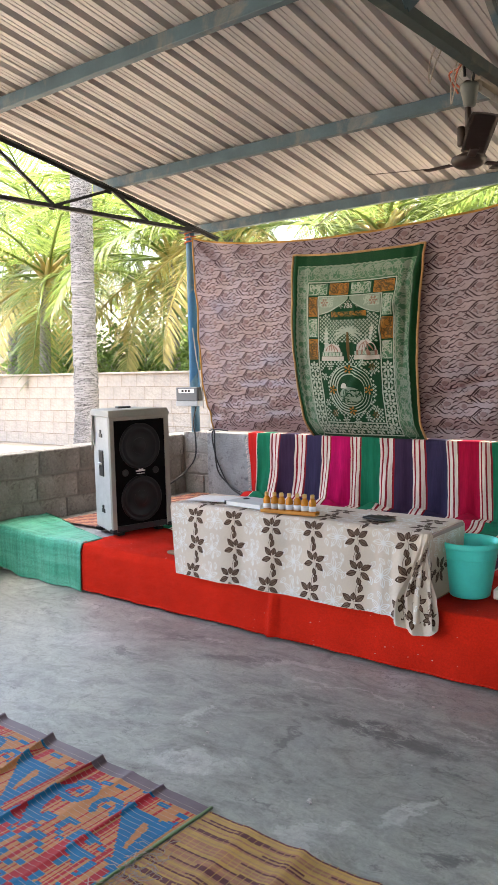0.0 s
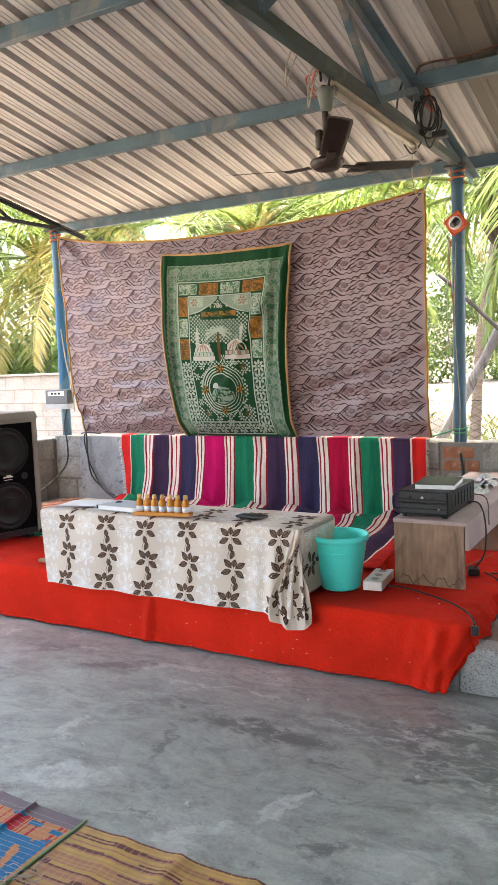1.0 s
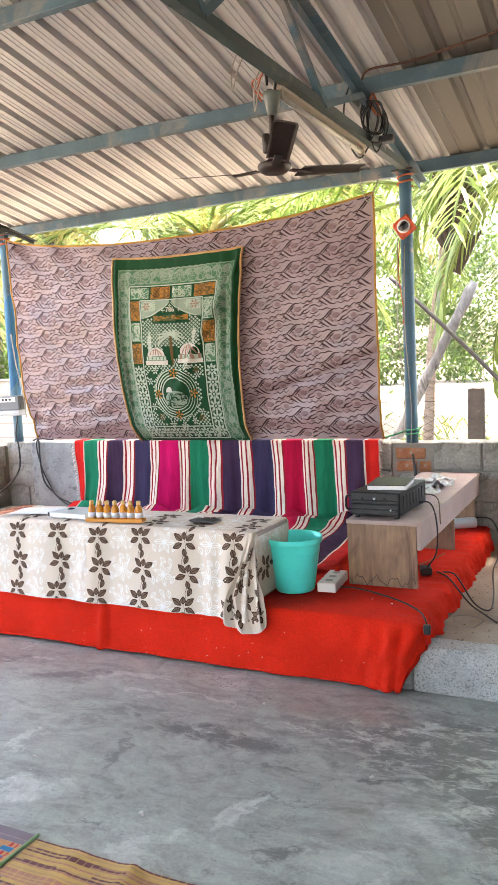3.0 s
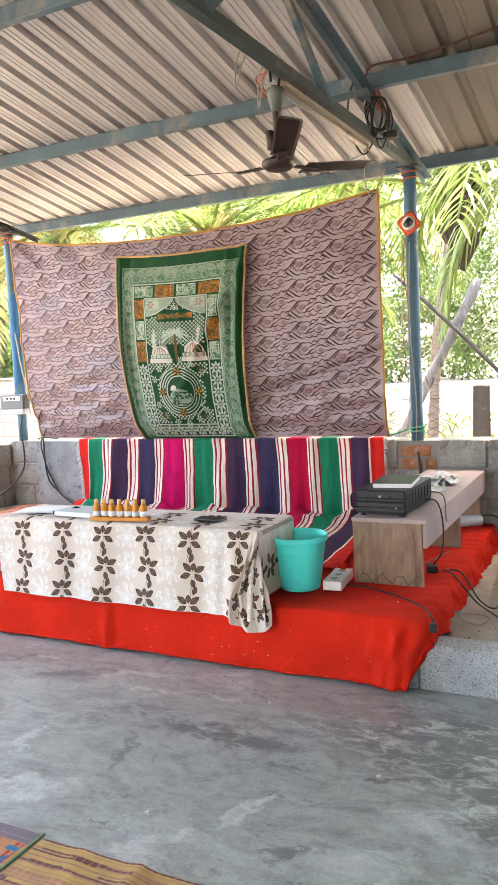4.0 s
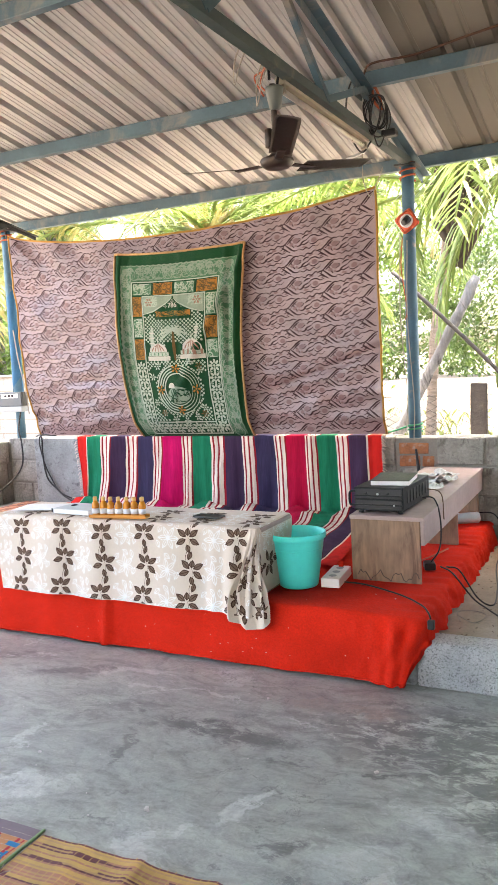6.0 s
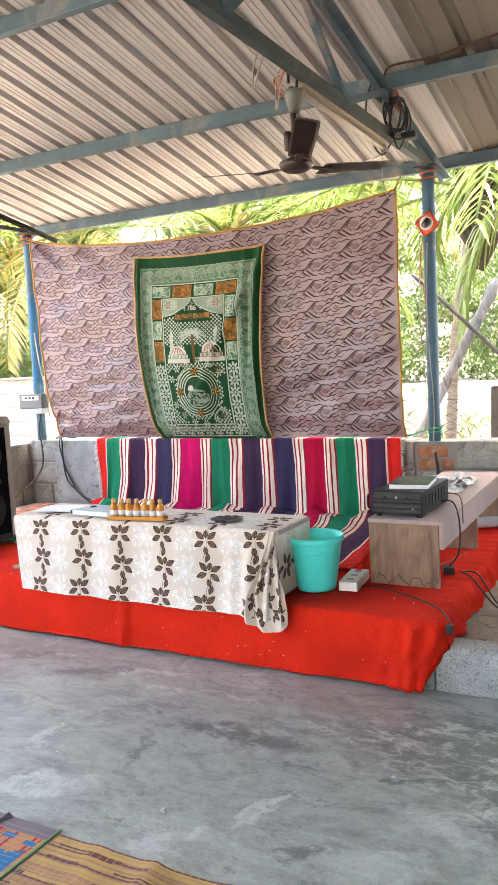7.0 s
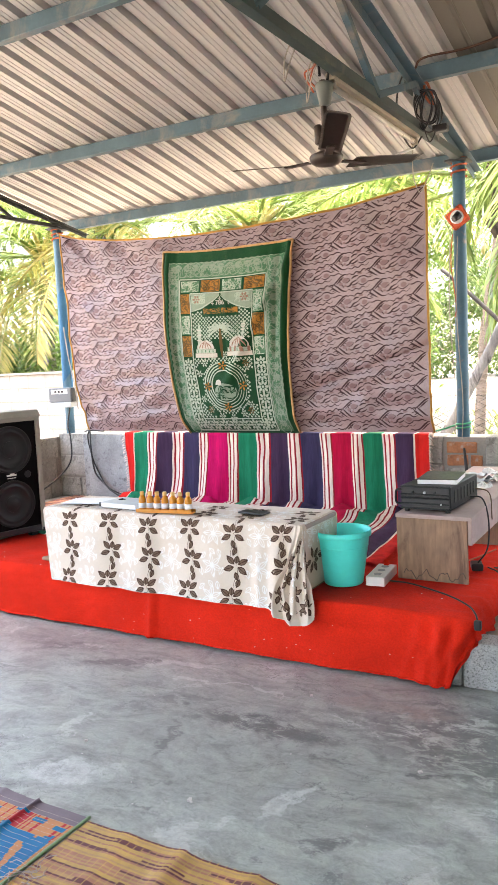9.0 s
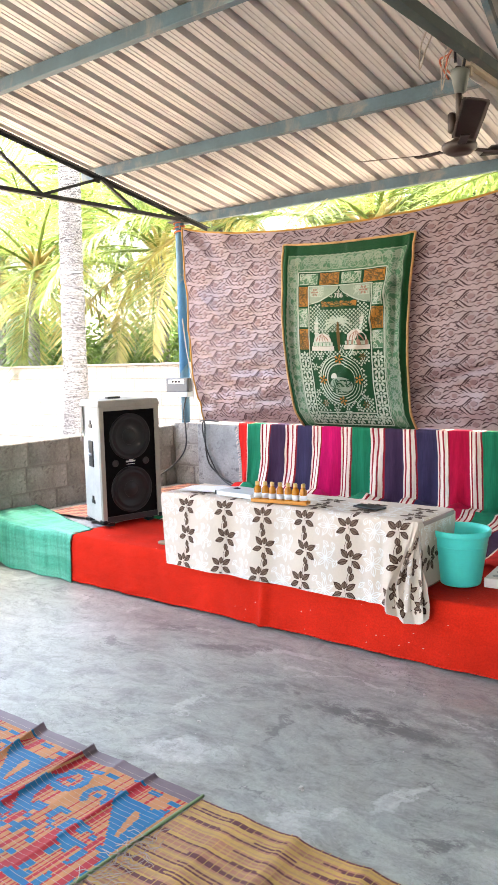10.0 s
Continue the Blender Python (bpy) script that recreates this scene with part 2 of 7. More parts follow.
DARKSHEET = surface("weathered roofing sheet", (0.135, 0.122, 0.098), 0.5, var=0.20, big=0.9, small=10, bump=0.08, dist=0.003, stretch=(1.0, 0.12, 1.0), random_k=0.15, stain=((0.18, 0.16, 0.13), 1.1, 0.60))
STEEL = surface("blue-grey painted steel", (0.052, 0.104, 0.132), 0.5, var=0.2, big=4, small=45, bump=0.15, dist=0.002, stain=((0.17, 0.16, 0.145), 1.5, 0.515))
STEELG = surface("green-grey painted steel", (0.036, 0.062, 0.058), 0.5, var=0.18, big=4, small=45, bump=0.15, dist=0.002, stain=((0.11, 0.11, 0.09), 4.0, 0.60))
# Backlit darkness of the truss is put into this colour; cap plates share it.
STEELD = surface("dark painted steel", (0.012, 0.016, 0.018), 0.55, var=0.2, big=4, small=45, bump=0.15, dist=0.002)
POSTBLUE = surface("faded blue post paint", (0.045, 0.125, 0.18), 0.55, var=0.2, big=5, small=60, bump=0.2, dist=0.002, stain=((0.24, 0.18, 0.14), 7.0, 0.57))
RED = fabric("red felt cloth", (0.74, 0.026, 0.011), 1.0, 0.16, 300, 0.12, 0.5, spec=0.08)
BARK = surface("palm bark", (0.27, 0.25, 0.23), 0.95, var=0.25, big=2.5, small=40, bump=0.8, dist=0.02, stretch=(1, 1, 3), stain=((0.16, 0.13, 0.11), 5.0, 0.62))


TANBARK = surface("pinkish tan palm bark", (0.30, 0.225, 0.175), 0.95, var=0.3, big=6, small=40, bump=1.0, dist=0.02, stretch=(1, 1, 4), stain=((0.13, 0.085, 0.06), 9.0, 0.56))
FIBRE = surface("brown palm fibre", (0.06, 0.042, 0.028), 0.95, var=0.3, big=6, small=50, bump=0.9, dist=0.01, stretch=(1, 1, 0.3))


def trunk_bark():
    """Pale grey palm bark with thin dark rings of old leaf scars."""
    m, t, p = nodes_of("ringed palm bark")
    co = t.nodes.new("ShaderNodeTexCoord").outputs["Object"]
    rings = noise_node(t, co, 3.6, 6, 0.66, (0.8, 0.8, 8.5), 0.35)
    blot = noise_node(t, co, 2.0, 5, 0.6)
    col = ramp_node(t, rings, [(0.36, (0.36, 0.35, 0.335)), (0.425, (0.30, 0.29, 0.28)), (0.437, (0.030, 0.027, 0.025)), (0.460, (0.030, 0.027, 0.025)), (0.474, (0.27, 0.26, 0.25)), (0.525, (0.40, 0.39, 0.375)), (0.536, (0.04, 0.036, 0.034)), (0.554, (0.04, 0.036, 0.034)), (0.568, (0.34, 0.33, 0.315))])
    tone = ramp_node(t, blot, [(0.35, (0.60, 0.59, 0.59)), (0.65, (0.86, 0.86, 0.86))])
    link(t, mix_node(t, 1.0, col, tone, "MULTIPLY"), p.inputs["Base Color"])
    p.inputs["Roughness"].default_value = 0.95
    bump_node(t, p, rings, 0.9, 0.03)
    return m


TRUNK = trunk_bark()
FROND = leafy("coconut frond", (0.018, 0.055, 0.008), (0.19, 0.235, 0.060), 0.40)
FROND_DRY = leafy("yellowing frond", (0.22, 0.16, 0.05), (0.42, 0.34, 0.12), 0.3)
LEAF = leafy("broad leaf", (0.016, 0.055, 0.008), (0.13, 0.21, 0.045), 0.42)
WOODS = leafy("far foliage", (0.010, 0.036, 0.006), (0.085, 0.135, 0.030), 0.35)
GRASS = leafy("dry grass", (0.10, 0.13, 0.03), (0.26, 0.26, 0.08), 0.3)


# ---------- mesh helpers ----------
def finish(name, bm, material, parent=None, label="", smooth=False, recalc=True):
    if recalc:
        bmesh.ops.recalc_face_normals(bm, faces=bm.faces)
    me = bpy.data.meshes.new(name)
    bm.to_mesh(me)
    bm.free()
    for mm in material if isinstance(material, (list, tuple)) else [material]:
        me.materials.append(mm)
    if smooth:
        me.shade_smooth()
    ob = new(name, me)
    if parent is not None:
        ob.parent = parent
    if label:
        ob["label"] = label
    return ob


def part(name, bm, material, parent, label="", smooth=False, recalc=True):
    return finish(name, bm, material, parent, label, smooth, recalc)


def thing(name, at, label, category, group="", kind="", turn=0.0):
    ob = new(name)
    ob.empty_display_size = 0.1
    ob.matrix_basis = pose(*at, 0, 0, turn)
    return tagged(ob, label, category, group, kind)


def box(bm, x0, x1, y0, y1, z0, z1, bevel=0.0, m=None, mat=0):
    vs = [bm.verts.new((x, y, z)) for x in (x0, x1) for y in (y0, y1) for z in (z0, z1)]
    quads = [(0, 1, 3, 2), (4, 6, 7, 5), (0, 4, 5, 1), (2, 3, 7, 6), (0, 2, 6, 4), (1, 5, 7, 3)]
    fs = [bm.faces.new([vs[i] for i in q]) for q in quads]
    for f in fs:
        f.material_index = mat
    if bevel:
        es = list({e for f in fs for e in f.edges})
        r = bmesh.ops.bevel(bm, geom=es, offset=bevel, segments=2, affect="EDGES", profile=0.5)
        vs = list({v for f in r["faces"] for v in f.verts} | {v for v in vs if v.is_valid})
        for f in r["faces"]:
            f.material_index = mat
    if m is not None:
        bmesh.ops.transform(bm, matrix=m, verts=vs)
    return vs


def tube(bm, pts, radius, sides=8, caps=True, mat=0):
    """A round bar along points; radius a number or one per point."""
    pts = [Vector(p) for p in pts]
    rad = radius if isinstance(radius, (list, tuple)) else [radius] * len(pts)
    rings, up = [], None
    for i, p in enumerate(pts):
        d = (pts[min(i + 1, len(pts) - 1)] - pts[max(i - 1, 0)]).normalized()
        if up is None:
            up = Vector((0, 0, 1)) if abs(d.z) < 0.9 else Vector((1, 0, 0))
        s = d.cross(up).normalized()
        up = s.cross(d).normalized()
        rings.append([bm.verts.new(p + (s * math.cos(a) + up * math.sin(a)) * rad[i]) for a in (2 * math.pi * k / sides for k in range(sides))])
    for a, b in zip(rings, rings[1:]):
        for k in range(sides):
            f = bm.faces.new((a[k], a[(k + 1) % sides], b[(k + 1) % sides], b[k]))
            f.smooth, f.material_index = True, mat
    if caps:
        for r in (rings[0][::-1], rings[-1]):
            bm.faces.new(r).material_index = mat
    return [v for r in rings for v in r]


def lathe(bm, profile, sides=40, at=(0, 0, 0), mat=0, closed=False):
    """Turn a list of (radius, height) round the z axis."""
    rings = []
    for r, z in profile:
        rings.append([bm.verts.new((at[0] + r * math.cos(a), at[1] + r * math.sin(a), at[2] + z)) for a in (2 * math.pi * k / sides for k in range(sides))])
    for a, b in zip(rings, rings[1:]):
        for k in range(sides):
            f = bm.faces.new((a[k], a[(k + 1) % sides], b[(k + 1) % sides], b[k]))
            f.smooth, f.material_index = True, mat
    bm.faces.new(rings[0][::-1]).material_index = mat
    bm.faces.new(rings[-1]).material_index = mat


def bar(bm, a, b, w, h, up=(0, 0, 1), mat=0):
    """A rectangular bar from a to b, w wide and h high."""
    a, b = Vector(a), Vector(b)
    d = (b - a).normalized()
    s = d.cross(Vector(up)).normalized()
    u = s.cross(d).normalized()
    vs = [bm.verts.new(p + s * (w / 2 * i) + u * (h / 2 * j)) for p in (a, b) for i, j in ((-1, -1), (1, -1), (1, 1), (-1, 1))]
    for q in ((0, 1, 2, 3), (7, 6, 5, 4), (0, 4, 5, 1), (1, 5, 6, 2), (2, 6, 7, 3), (3, 7, 4, 0)):
        bm.faces.new([vs[i] for i in q]).material_index = mat


def smooth_path(points, n=8):
    """Points along a Catmull-Rom curve through the given ones."""
    p = [Vector(q) for q in points]
    p = [2 * p[0] - p[1], *p, 2 * p[-1] - p[-2]]
    out = []
    for i in range(1, len(p) - 2):
        for k in range(n):
            t = k / n
            out.append(0.5 * ((2 * p[i]) + (p[i + 1] - p[i - 1]) * t + (2 * p[i - 1] - 5 * p[i] + 4 * p[i + 1] - p[i + 2]) * t * t + (3 * p[i] - p[i - 1] - 3 * p[i + 1] + p[i + 2]) * t ** 3))
    return out + [p[-2]]


def sheet(bm, fn, us, vs, mat_of=None, two=False):
    """A grid of fn(u, v) over the given u and v values."""
    g = [[bm.verts.new(fn(u, v)) for v in vs] for u in us]
    for i in range(len(us) - 1):
        for j in range(len(vs) - 1):
            f = bm.faces.new((g[i][j], g[i + 1][j], g[i + 1][j + 1], g[i][j + 1]))
            f.smooth = True
            if mat_of:
                f.material_index = mat_of(i, j)
    return g


def steps(a, b, n):
    return [a + (b - a) * i / n for i in range(n + 1)]


def nz(x, y, z=0.0, s=1.0):
    return noise.noise((x * s, y * s, z * s))


# ---------- setting ----------
X_LEFT, Y_BACK, Y_FRONT, Z_STAGE, Z_WALL = -4.84, 5.0, 3.07, 0.30, 0.845

bm = bmesh.new()
box(bm, X_LEFT - 0.02, 2.6, -5.2, 3.2, -0.25, 0.0)
floor = tagged(finish("floor", bm, CEMENT), "grey trowelled cement floor with dark smears", "floor", kind="structure")

bm = bmesh.new()
sheet(bm, lambda u, v: (u, v, -0.09 + 0.05 * nz(u, v, 0, 0.25)), steps(-60, 60, 80), steps(-30, 110, 80))
ground = tagged(finish("ground", bm, SAND), "sunlit bare sandy soil of the yard", "ground", kind="structure")
bm = bmesh.new()
sheet(bm, lambda u, v: (u, v, -0.4), (-3000, -60, 60, 3000), (-3000, -30, 110, 3000))
tagged(finish("ground", bm, SAND), "flat sandy land reaching the horizon", "ground", kind="structure")

bm = bmesh.new()
box(bm, X_LEFT, -0.82, Y_FRONT + 0.012, Y_BACK, 0.0, Z_STAGE - 0.008, 0.012)
stage = tagged(finish("stage", bm, RENDER), "low cement platform mostly hidden under red cloth", "platform", kind="structure")

bm = bmesh.new()
box(bm, -0.815, 2.6, 3.085, 3.215, 0.0, 0.2, 0.012)
for v in bm.verts:
    v.co += Vector((0, 0.004 * nz(v.co.x, 0, 1, 3), 0.004 * nz(v.co.x, 2, 1, 4)))
tagged(finish("kerb", bm, KERB), "rough speckled cement kerb", "kerb", kind="structure")
bm = bmesh.new()
sheet(bm, lambda u, v: (u, v, 0.175 + 0.018 * nz(u, v, 3, 3) + 0.008 * nz(u, v, 5, 14)), steps(-0.86, 2.6, 70), steps(3.2, 5.02, 50))
tagged(finish("dirt_bed", bm, DIRT), "loose sandy dirt behind the kerb", "ground", kind="structure")


def block_mesh(l, h, d, seed, b=0.008):
    rnd = random.Random(seed)
    bm = bmesh.new()
    box(bm, -l / 2, l / 2, -d / 2, d / 2, -h / 2, h / 2, b)
    for v in bm.verts:
        v.co += Vector((rnd.uniform(-1, 1), rnd.uniform(-1, 1), rnd.uniform(-1, 1))) * 0.0025
    me = bpy.data.meshes.new("block")
    bmesh.ops.recalc_face_normals(bm, faces=bm.faces)
    bm.to_mesh(me)
    bm.free()
    return me


def courses(parent, a, b, z0, z1, rows, length, depth, mats, joint=0.012, name="block", skip=None, seed=1):
    """Lay running-bond blocks along the line a-b between two heights, one object a block."""
    rnd = random.Random(seed)
    a, b = Vector((*a, 0)), Vector((*b, 0))
    run, turn = (b - a).length, math.degrees(math.atan2(b.y - a.y, b.x - a.x))
    d = (b - a).normalized()
    h = (z1 - z0) / rows
    cache = {}
    for r in range(rows):
        s = -rnd.uniform(0.1, 0.6) * length
        while s < run:
            l = length * rnd.choice((1.0, 1.0, 0.96, 1.04))
            lo, hi = max(0.0, s), min(run, s + l)
            s += l
            if hi - lo < 0.06 or (skip and skip(lo, hi, r)):
                continue
            key = (round(hi - lo, 2), rnd.randrange(3))
            if key not in cache:
                cache[key] = block_mesh(key[0] - joint, h - joint, depth, hash(key) % 1000)
                cache[key].materials.append(mats)
            o = new(name, cache[key])
            p = a + d * ((lo + hi) / 2)
            o.parent = parent
            o.matrix_basis = pose(p.x, p.y, z0 + h * (r + 0.5), rnd.uniform(-0.4, 0.4), 0, turn + rnd.uniform(-0.5, 0.5))


bm = bmesh.new()
box(bm, X_LEFT - 0.2, X_LEFT - 0.012, -5.2, 5.2, -0.1, Z_WALL - 0.037)
wall_left = tagged(finish("wall_left", bm, MORTAR), "low grey concrete block wall", "wall", kind="structure")
bm = bmesh.new()
box(bm, X_LEFT - 0.012, 2.6, Y_BACK + 0.012, Y_BACK + 0.2, -0.1, Z_WALL - 0.012)
wall_back = tagged(finish("wall_back", bm, MORTAR), "low grey concrete block wall behind the platform", "wall", kind="structure")
bm = bmesh.new()
box(bm, -4.55, -3.98, Y_BACK - 0.012, Y_BACK + 0.02, Z_STAGE, Z_WALL - 0.004, 0.006)
part("plaster_patch", bm, RENDER, wall_back, "pale cement-plastered stretch of wall")

# Added wall, out of view, to keep daylight from entering on this side.
bm = bmesh.new()
box(bm, 2.62, 2.82, -5.2, 5.2, -0.1, 3.75)
tagged(finish("wall_right", bm, RENDER), "plain cement wall closing the side of the shed", "wall", kind="structure")

# ---------- roof ----------
RIDGE_Y, EAVE_Y, EAVE_Z, SLOPE = 0.4, 5.45, 2.665, 0.193


def roof_z(y):
    d = (EAVE_Y - y) if y >= RIDGE_Y else (y - (2 * RIDGE_Y - EAVE_Y))
    return EAVE_Z + SLOPE * d


NARROW = (0.163, 6, [(0.0, 0.0), (0.034, 0.0), (0.038, 0.004), (0.044, 0.004), (0.048, 0.0), (0.066, 0.0), (0.069, 0.003), (0.073, 0.003), (0.076, 0.0), (0.106, 0.0), (0.111, 0.040), (0.153, 0.040)])
BROAD = (0.262, 4, [(0.0, 0.0), (0.070, 0.0), (0.076, 0.007), (0.094, 0.007), (0.100, 0.0), (0.196, 0.0), (0.208, 0.026), (0.242, 0.026)])


def roofing(name, x, x_end, kind, mat, label):
    """Ribbed sheets laid side by side from x to x_end on both slopes, each lapping the last."""
    pitch, ribs, prof = kind
    roof = thing(name, (0, 0, 0), label, "roof", kind="structure")
    for side in (1, -1):
        xx, n = x, 0
        while xx < x_end - 0.1:
            lift = 0.003 * (n % 2)
            bm = bmesh.new()
            ys = steps(RIDGE_Y, EAVE_Y, 3) if side > 0 else steps(RIDGE_Y, 2 * RIDGE_Y - EAVE_Y, 3)
            line = [(xx + r * pitch + px, pz + lift) for r in range(ribs) for px, pz in prof]
            line += [(xx + ribs * pitch + px, pz + lift) for px, pz in prof[:3]]
            g = [[bm.verts.new((cx, yy + (0.012 * nz(n, side, 3, 7.7) if k == 3 else 0), roof_z(yy) + cz)) for k, yy in enumerate(ys)] for cx, cz in line]
            for i in range(len(g) - 1):
                for j in range(3):
                    bm.faces.new((g[i][j], g[i + 1][j], g[i + 1][j + 1], g[i][j + 1]))
            part("sheet", bm, mat, roof, recalc=False)
            xx += ribs * pitch
            n += 1
    return roof


roofing("roof_sheeting", -5.0, -1.26, NARROW, SHEET, "pale ribbed metal roofing sheets seen from below")
roofing("roof_sheeting", -1.09, 2.5, BROAD, DARKSHEET, "dull weathered roofing sheets with broad ribs")

for k, py in enumerate((5.32, 4.22, 2.99, 1.76, -0.3, -1.5, -2.9, -4.4)):
    t = thing("purlin", (0, py, roof_z(py) - 0.042), "blue-grey painted steel purlin under the roof sheets", "purlin", "roof purlins", "structure")
    bm = bmesh.new()
    box(bm, -4.99, 2.38, -0.024, 0.024, -0.042, 0.036, 0.004)
    for v in bm.verts:
        v.co.z += 0.006 * math.sin(v.co.x * 1.1 + k)
    part("channel", bm, STEEL, t)


def angle_bar(bm, a, b, w=0.05, t=0.006, flip=1):
    """A steel angle: two thin plates at right angles."""
    a, b = Vector(a), Vector(b)
    d = (b - a).normalized()
    side = Vector((1, 0, 0)) * flip
    up = side.cross(d).normalized()
    bar(bm, a, b, t, w, up)
    bar(bm, a + side * (w / 2) - up * (w / 2 - t / 2), b + side * (w / 2) - up * (w / 2 - t / 2), w, t, up)


def truss(x, paint, label, tie=0.055, slim=1.0):
    """A roof truss across the shed: rafter, tie and webs, with gusset plates at its joints."""
    ob = thing("roof_truss", (x, 0, 0), label, "roof truss", "roof trusses")
    zr = lambda y: roof_z(y) - 0.115
    ya, yb = 5.42, 2 * RIDGE_Y - 5.42
    for a, b in ((ya, RIDGE_Y), (RIDGE_Y, yb)):
        bm = bmesh.new()
        angle_bar(bm, (0, a, zr(a)), (0, b, zr(b)), 0.05 * slim)
        part("rafter", bm, STEEL if paint is STEELG else paint, ob)
    bm = bmesh.new()
    bar(bm, (0, 5.06, 2.60), (0, yb + 0.35, 2.585), tie, 0.045 * slim)
    part("tie_beam", bm, paint, ob)
    webs = [(4.55, 4.16), (3.60, 4.16), (3.60, 2.98), (2.45, 2.98), (2.45, 1.75), (1.2, 1.75), (1.2, 0.4)]
    for lo, hi in webs:
        bm = bmesh.new()
        bar(bm, (0.012, lo, 2.60), (0.012, hi, zr(hi)), 0.028 * slim, 0.034 * slim)
        part("web", bm, STEEL if paint is STEELG else paint, ob)
    for y, z in ((3.60, 2.60), (4.16, zr(4.16)), (2.98, zr(2.98))):
        bm = bmesh.new()
        box(bm, -0.022, -0.014, y - 0.06 * slim ** 2, y + 0.06 * slim ** 2, z - 0.04 * slim, z + 0.04 * slim, 0.002)
        part("gusset_plate", bm, paint, ob)
    return ob


truss(-4.74, STEELD, "dark painted steel angle truss over the low wall", 0.034, 0.64)
right_truss = truss(-1.32, STEELG, "green-grey painted steel truss carrying the fan", 0.045)
truss(2.1, STEELG, "green-grey painted steel truss")


def post(x, y, z0, z1, r, label, lean=(0, 0)):
    ob = thing("roof_post", (x, y, z0), label, "post", "roof posts")
    bm = bmesh.new()
    n = 10
    tube(bm, [(lean[0] * k / n, lean[1] * k / n, (z1 - z0) * k / n) for k in range(n + 1)], r, 20)
    part("pipe", bm, POSTBLUE, ob)
    bm = bmesh.new()
    box(bm, -0.07 + lean[0], 0.07 + lean[0], -0.07, 0.07, z1 - z0 - 0.004, z1 - z0 + 0.008, 0.002)
    part("cap_plate", bm, STEELD, ob)
    return ob


post(-4.745, 5.06, 0.83, 2.575, 0.038, "faded blue painted steel pipe post on the block wall")
post(-1.325, 5.06, 0.83, 2.575, 0.040, "faded blue steel pipe post with rust-brown scuffs")
post(2.1, 5.06, 0.83, 2.575, 0.040, "faded blue steel pipe post")

# ---------- trees and yard ----------
def frond_mesh(name, length, droop, seed, leaf_len=0.66, count=66, mat=None):
    """A coconut frond along +x from the origin: a tapering midrib that arches and droops, with two rows of hanging leaflets."""
    rnd = random.Random(seed)
    bm = bmesh.new()
    pts, ang, p = [], radians(0), Vector((0, 0, 0))
    n = 22
    for i in range(n + 1):
        pts.append(p.copy())
        ang -= radians(droop) / n * (0.4 + 1.2 * i / n)
        p = p + Vector((math.cos(ang), 0, math.sin(ang))) * (length / n)
    tube(bm, pts, [0.032 * (1 - 0.85 * i / n) + 0.003 for i in range(n + 1)], 5)
    for k in range(count):
        s = 0.12 + 0.87 * k / (count - 1)
        f = s * n
        i = min(n - 1, int(f))
        base = pts[i].lerp(pts[i + 1], f - i)
        d = (pts[i + 1] - pts[i]).normalized()
        up = Vector((0, 1, 0)).cross(d) * -1
        if up.z < 0:
            up = -up
        ll = leaf_len * (0.35 + 1.0 * math.sin(math.pi * min(1, 0.18 + 0.80 * s)) ** 0.8) * rnd.uniform(0.85, 1.1)
        for side in (-1, 1):
            if rnd.random() < 0.05:
                continue
            out = (Vector((0, side, 0)) * rnd.uniform(0.7, 0.95) + d * rnd.uniform(0.45, 0.8) + up * rnd.uniform(-0.05, 0.35)).normalized()
            w = 0.0160 * rnd.uniform(0.75, 1.2)
            q, dirn, prev = base.copy(), out.copy(), None
            segs = 4
            for j in range(segs + 1):
                ww = w * (0.6, 1.0, 0.9, 0.55, 0.04)[j]
                a = dirn.cross(Vector((0, 0, 1)))
                a = a.normalized() if a.length > 1e-3 else Vector((0, 1, 0))
                pair = (bm.verts.new(q - a * ww), bm.verts.new(q + a * ww))
                if prev:
                    bm.faces.new((prev[0], prev[1], pair[1], pair[0]))
                prev = pair
                q = q + dirn * (ll / segs)
                dirn = (dirn + Vector((0, 0, -1)) * rnd.uniform(0.16, 0.34)).normalized()
    me = bpy.data.meshes.new(name)
    bm.to_mesh(me)
    bm.free()
    me.materials.append(mat or FROND)
    return me


FRONDS = [frond_mesh("frond", 3.6, 70, 3), frond_mesh("frond", 3.2, 100, 5), frond_mesh("frond", 3.9, 50, 8), frond_mesh("frond", 3.4, 84, 11)]
DRY = [frond_mesh("frond", 3.0, 60, 21, 0.5, 60, FROND_DRY), frond_mesh("frond", 2.7, 40, 23, 0.45, 52, FROND_DRY)]


def trunk_part(parent, pts, r0, r1, rings, mat=None, seed=0):
    """A ringed palm trunk: the radius steps in at every old leaf scar."""
    rnd = random.Random(seed)
    bm = bmesh.new()
    path = smooth_path(pts, 6)
    total = sum((b - a).length for a, b in zip(path, path[1:]))
    fine, rad = [], []
    n = rings * 3
    acc, seg = 0.0, 0
    lens = [(b - a).length for a, b in zip(path, path[1:])]
    for i in range(n + 1):
        s = total * i / n
        while seg < len(lens) - 1 and acc + lens[seg] < s:
            acc += lens[seg]
            seg += 1
        fine.append(path[seg].lerp(path[seg + 1], (s - acc) / lens[seg]))
        k = r0 + (r1 - r0) * i / n
        rad.append(k * (1.0, 1.018, 0.968)[i % 3] * rnd.uniform(0.985, 1.015) * (1 + 0.35 * max(0, 1 - i / n * 9)))
    vs = tube(bm, fine, rad, 16)
    for v in vs:
        v.co += Vector((nz(v.co.x, v.co.y, v.co.z, 9), nz(v.co.y, v.co.z, v.co.x, 9), 2.6 * nz(v.co.z, v.co.x, v.co.y, 5))) * 0.012
    return part("trunk", bm, mat or BARK, parent)


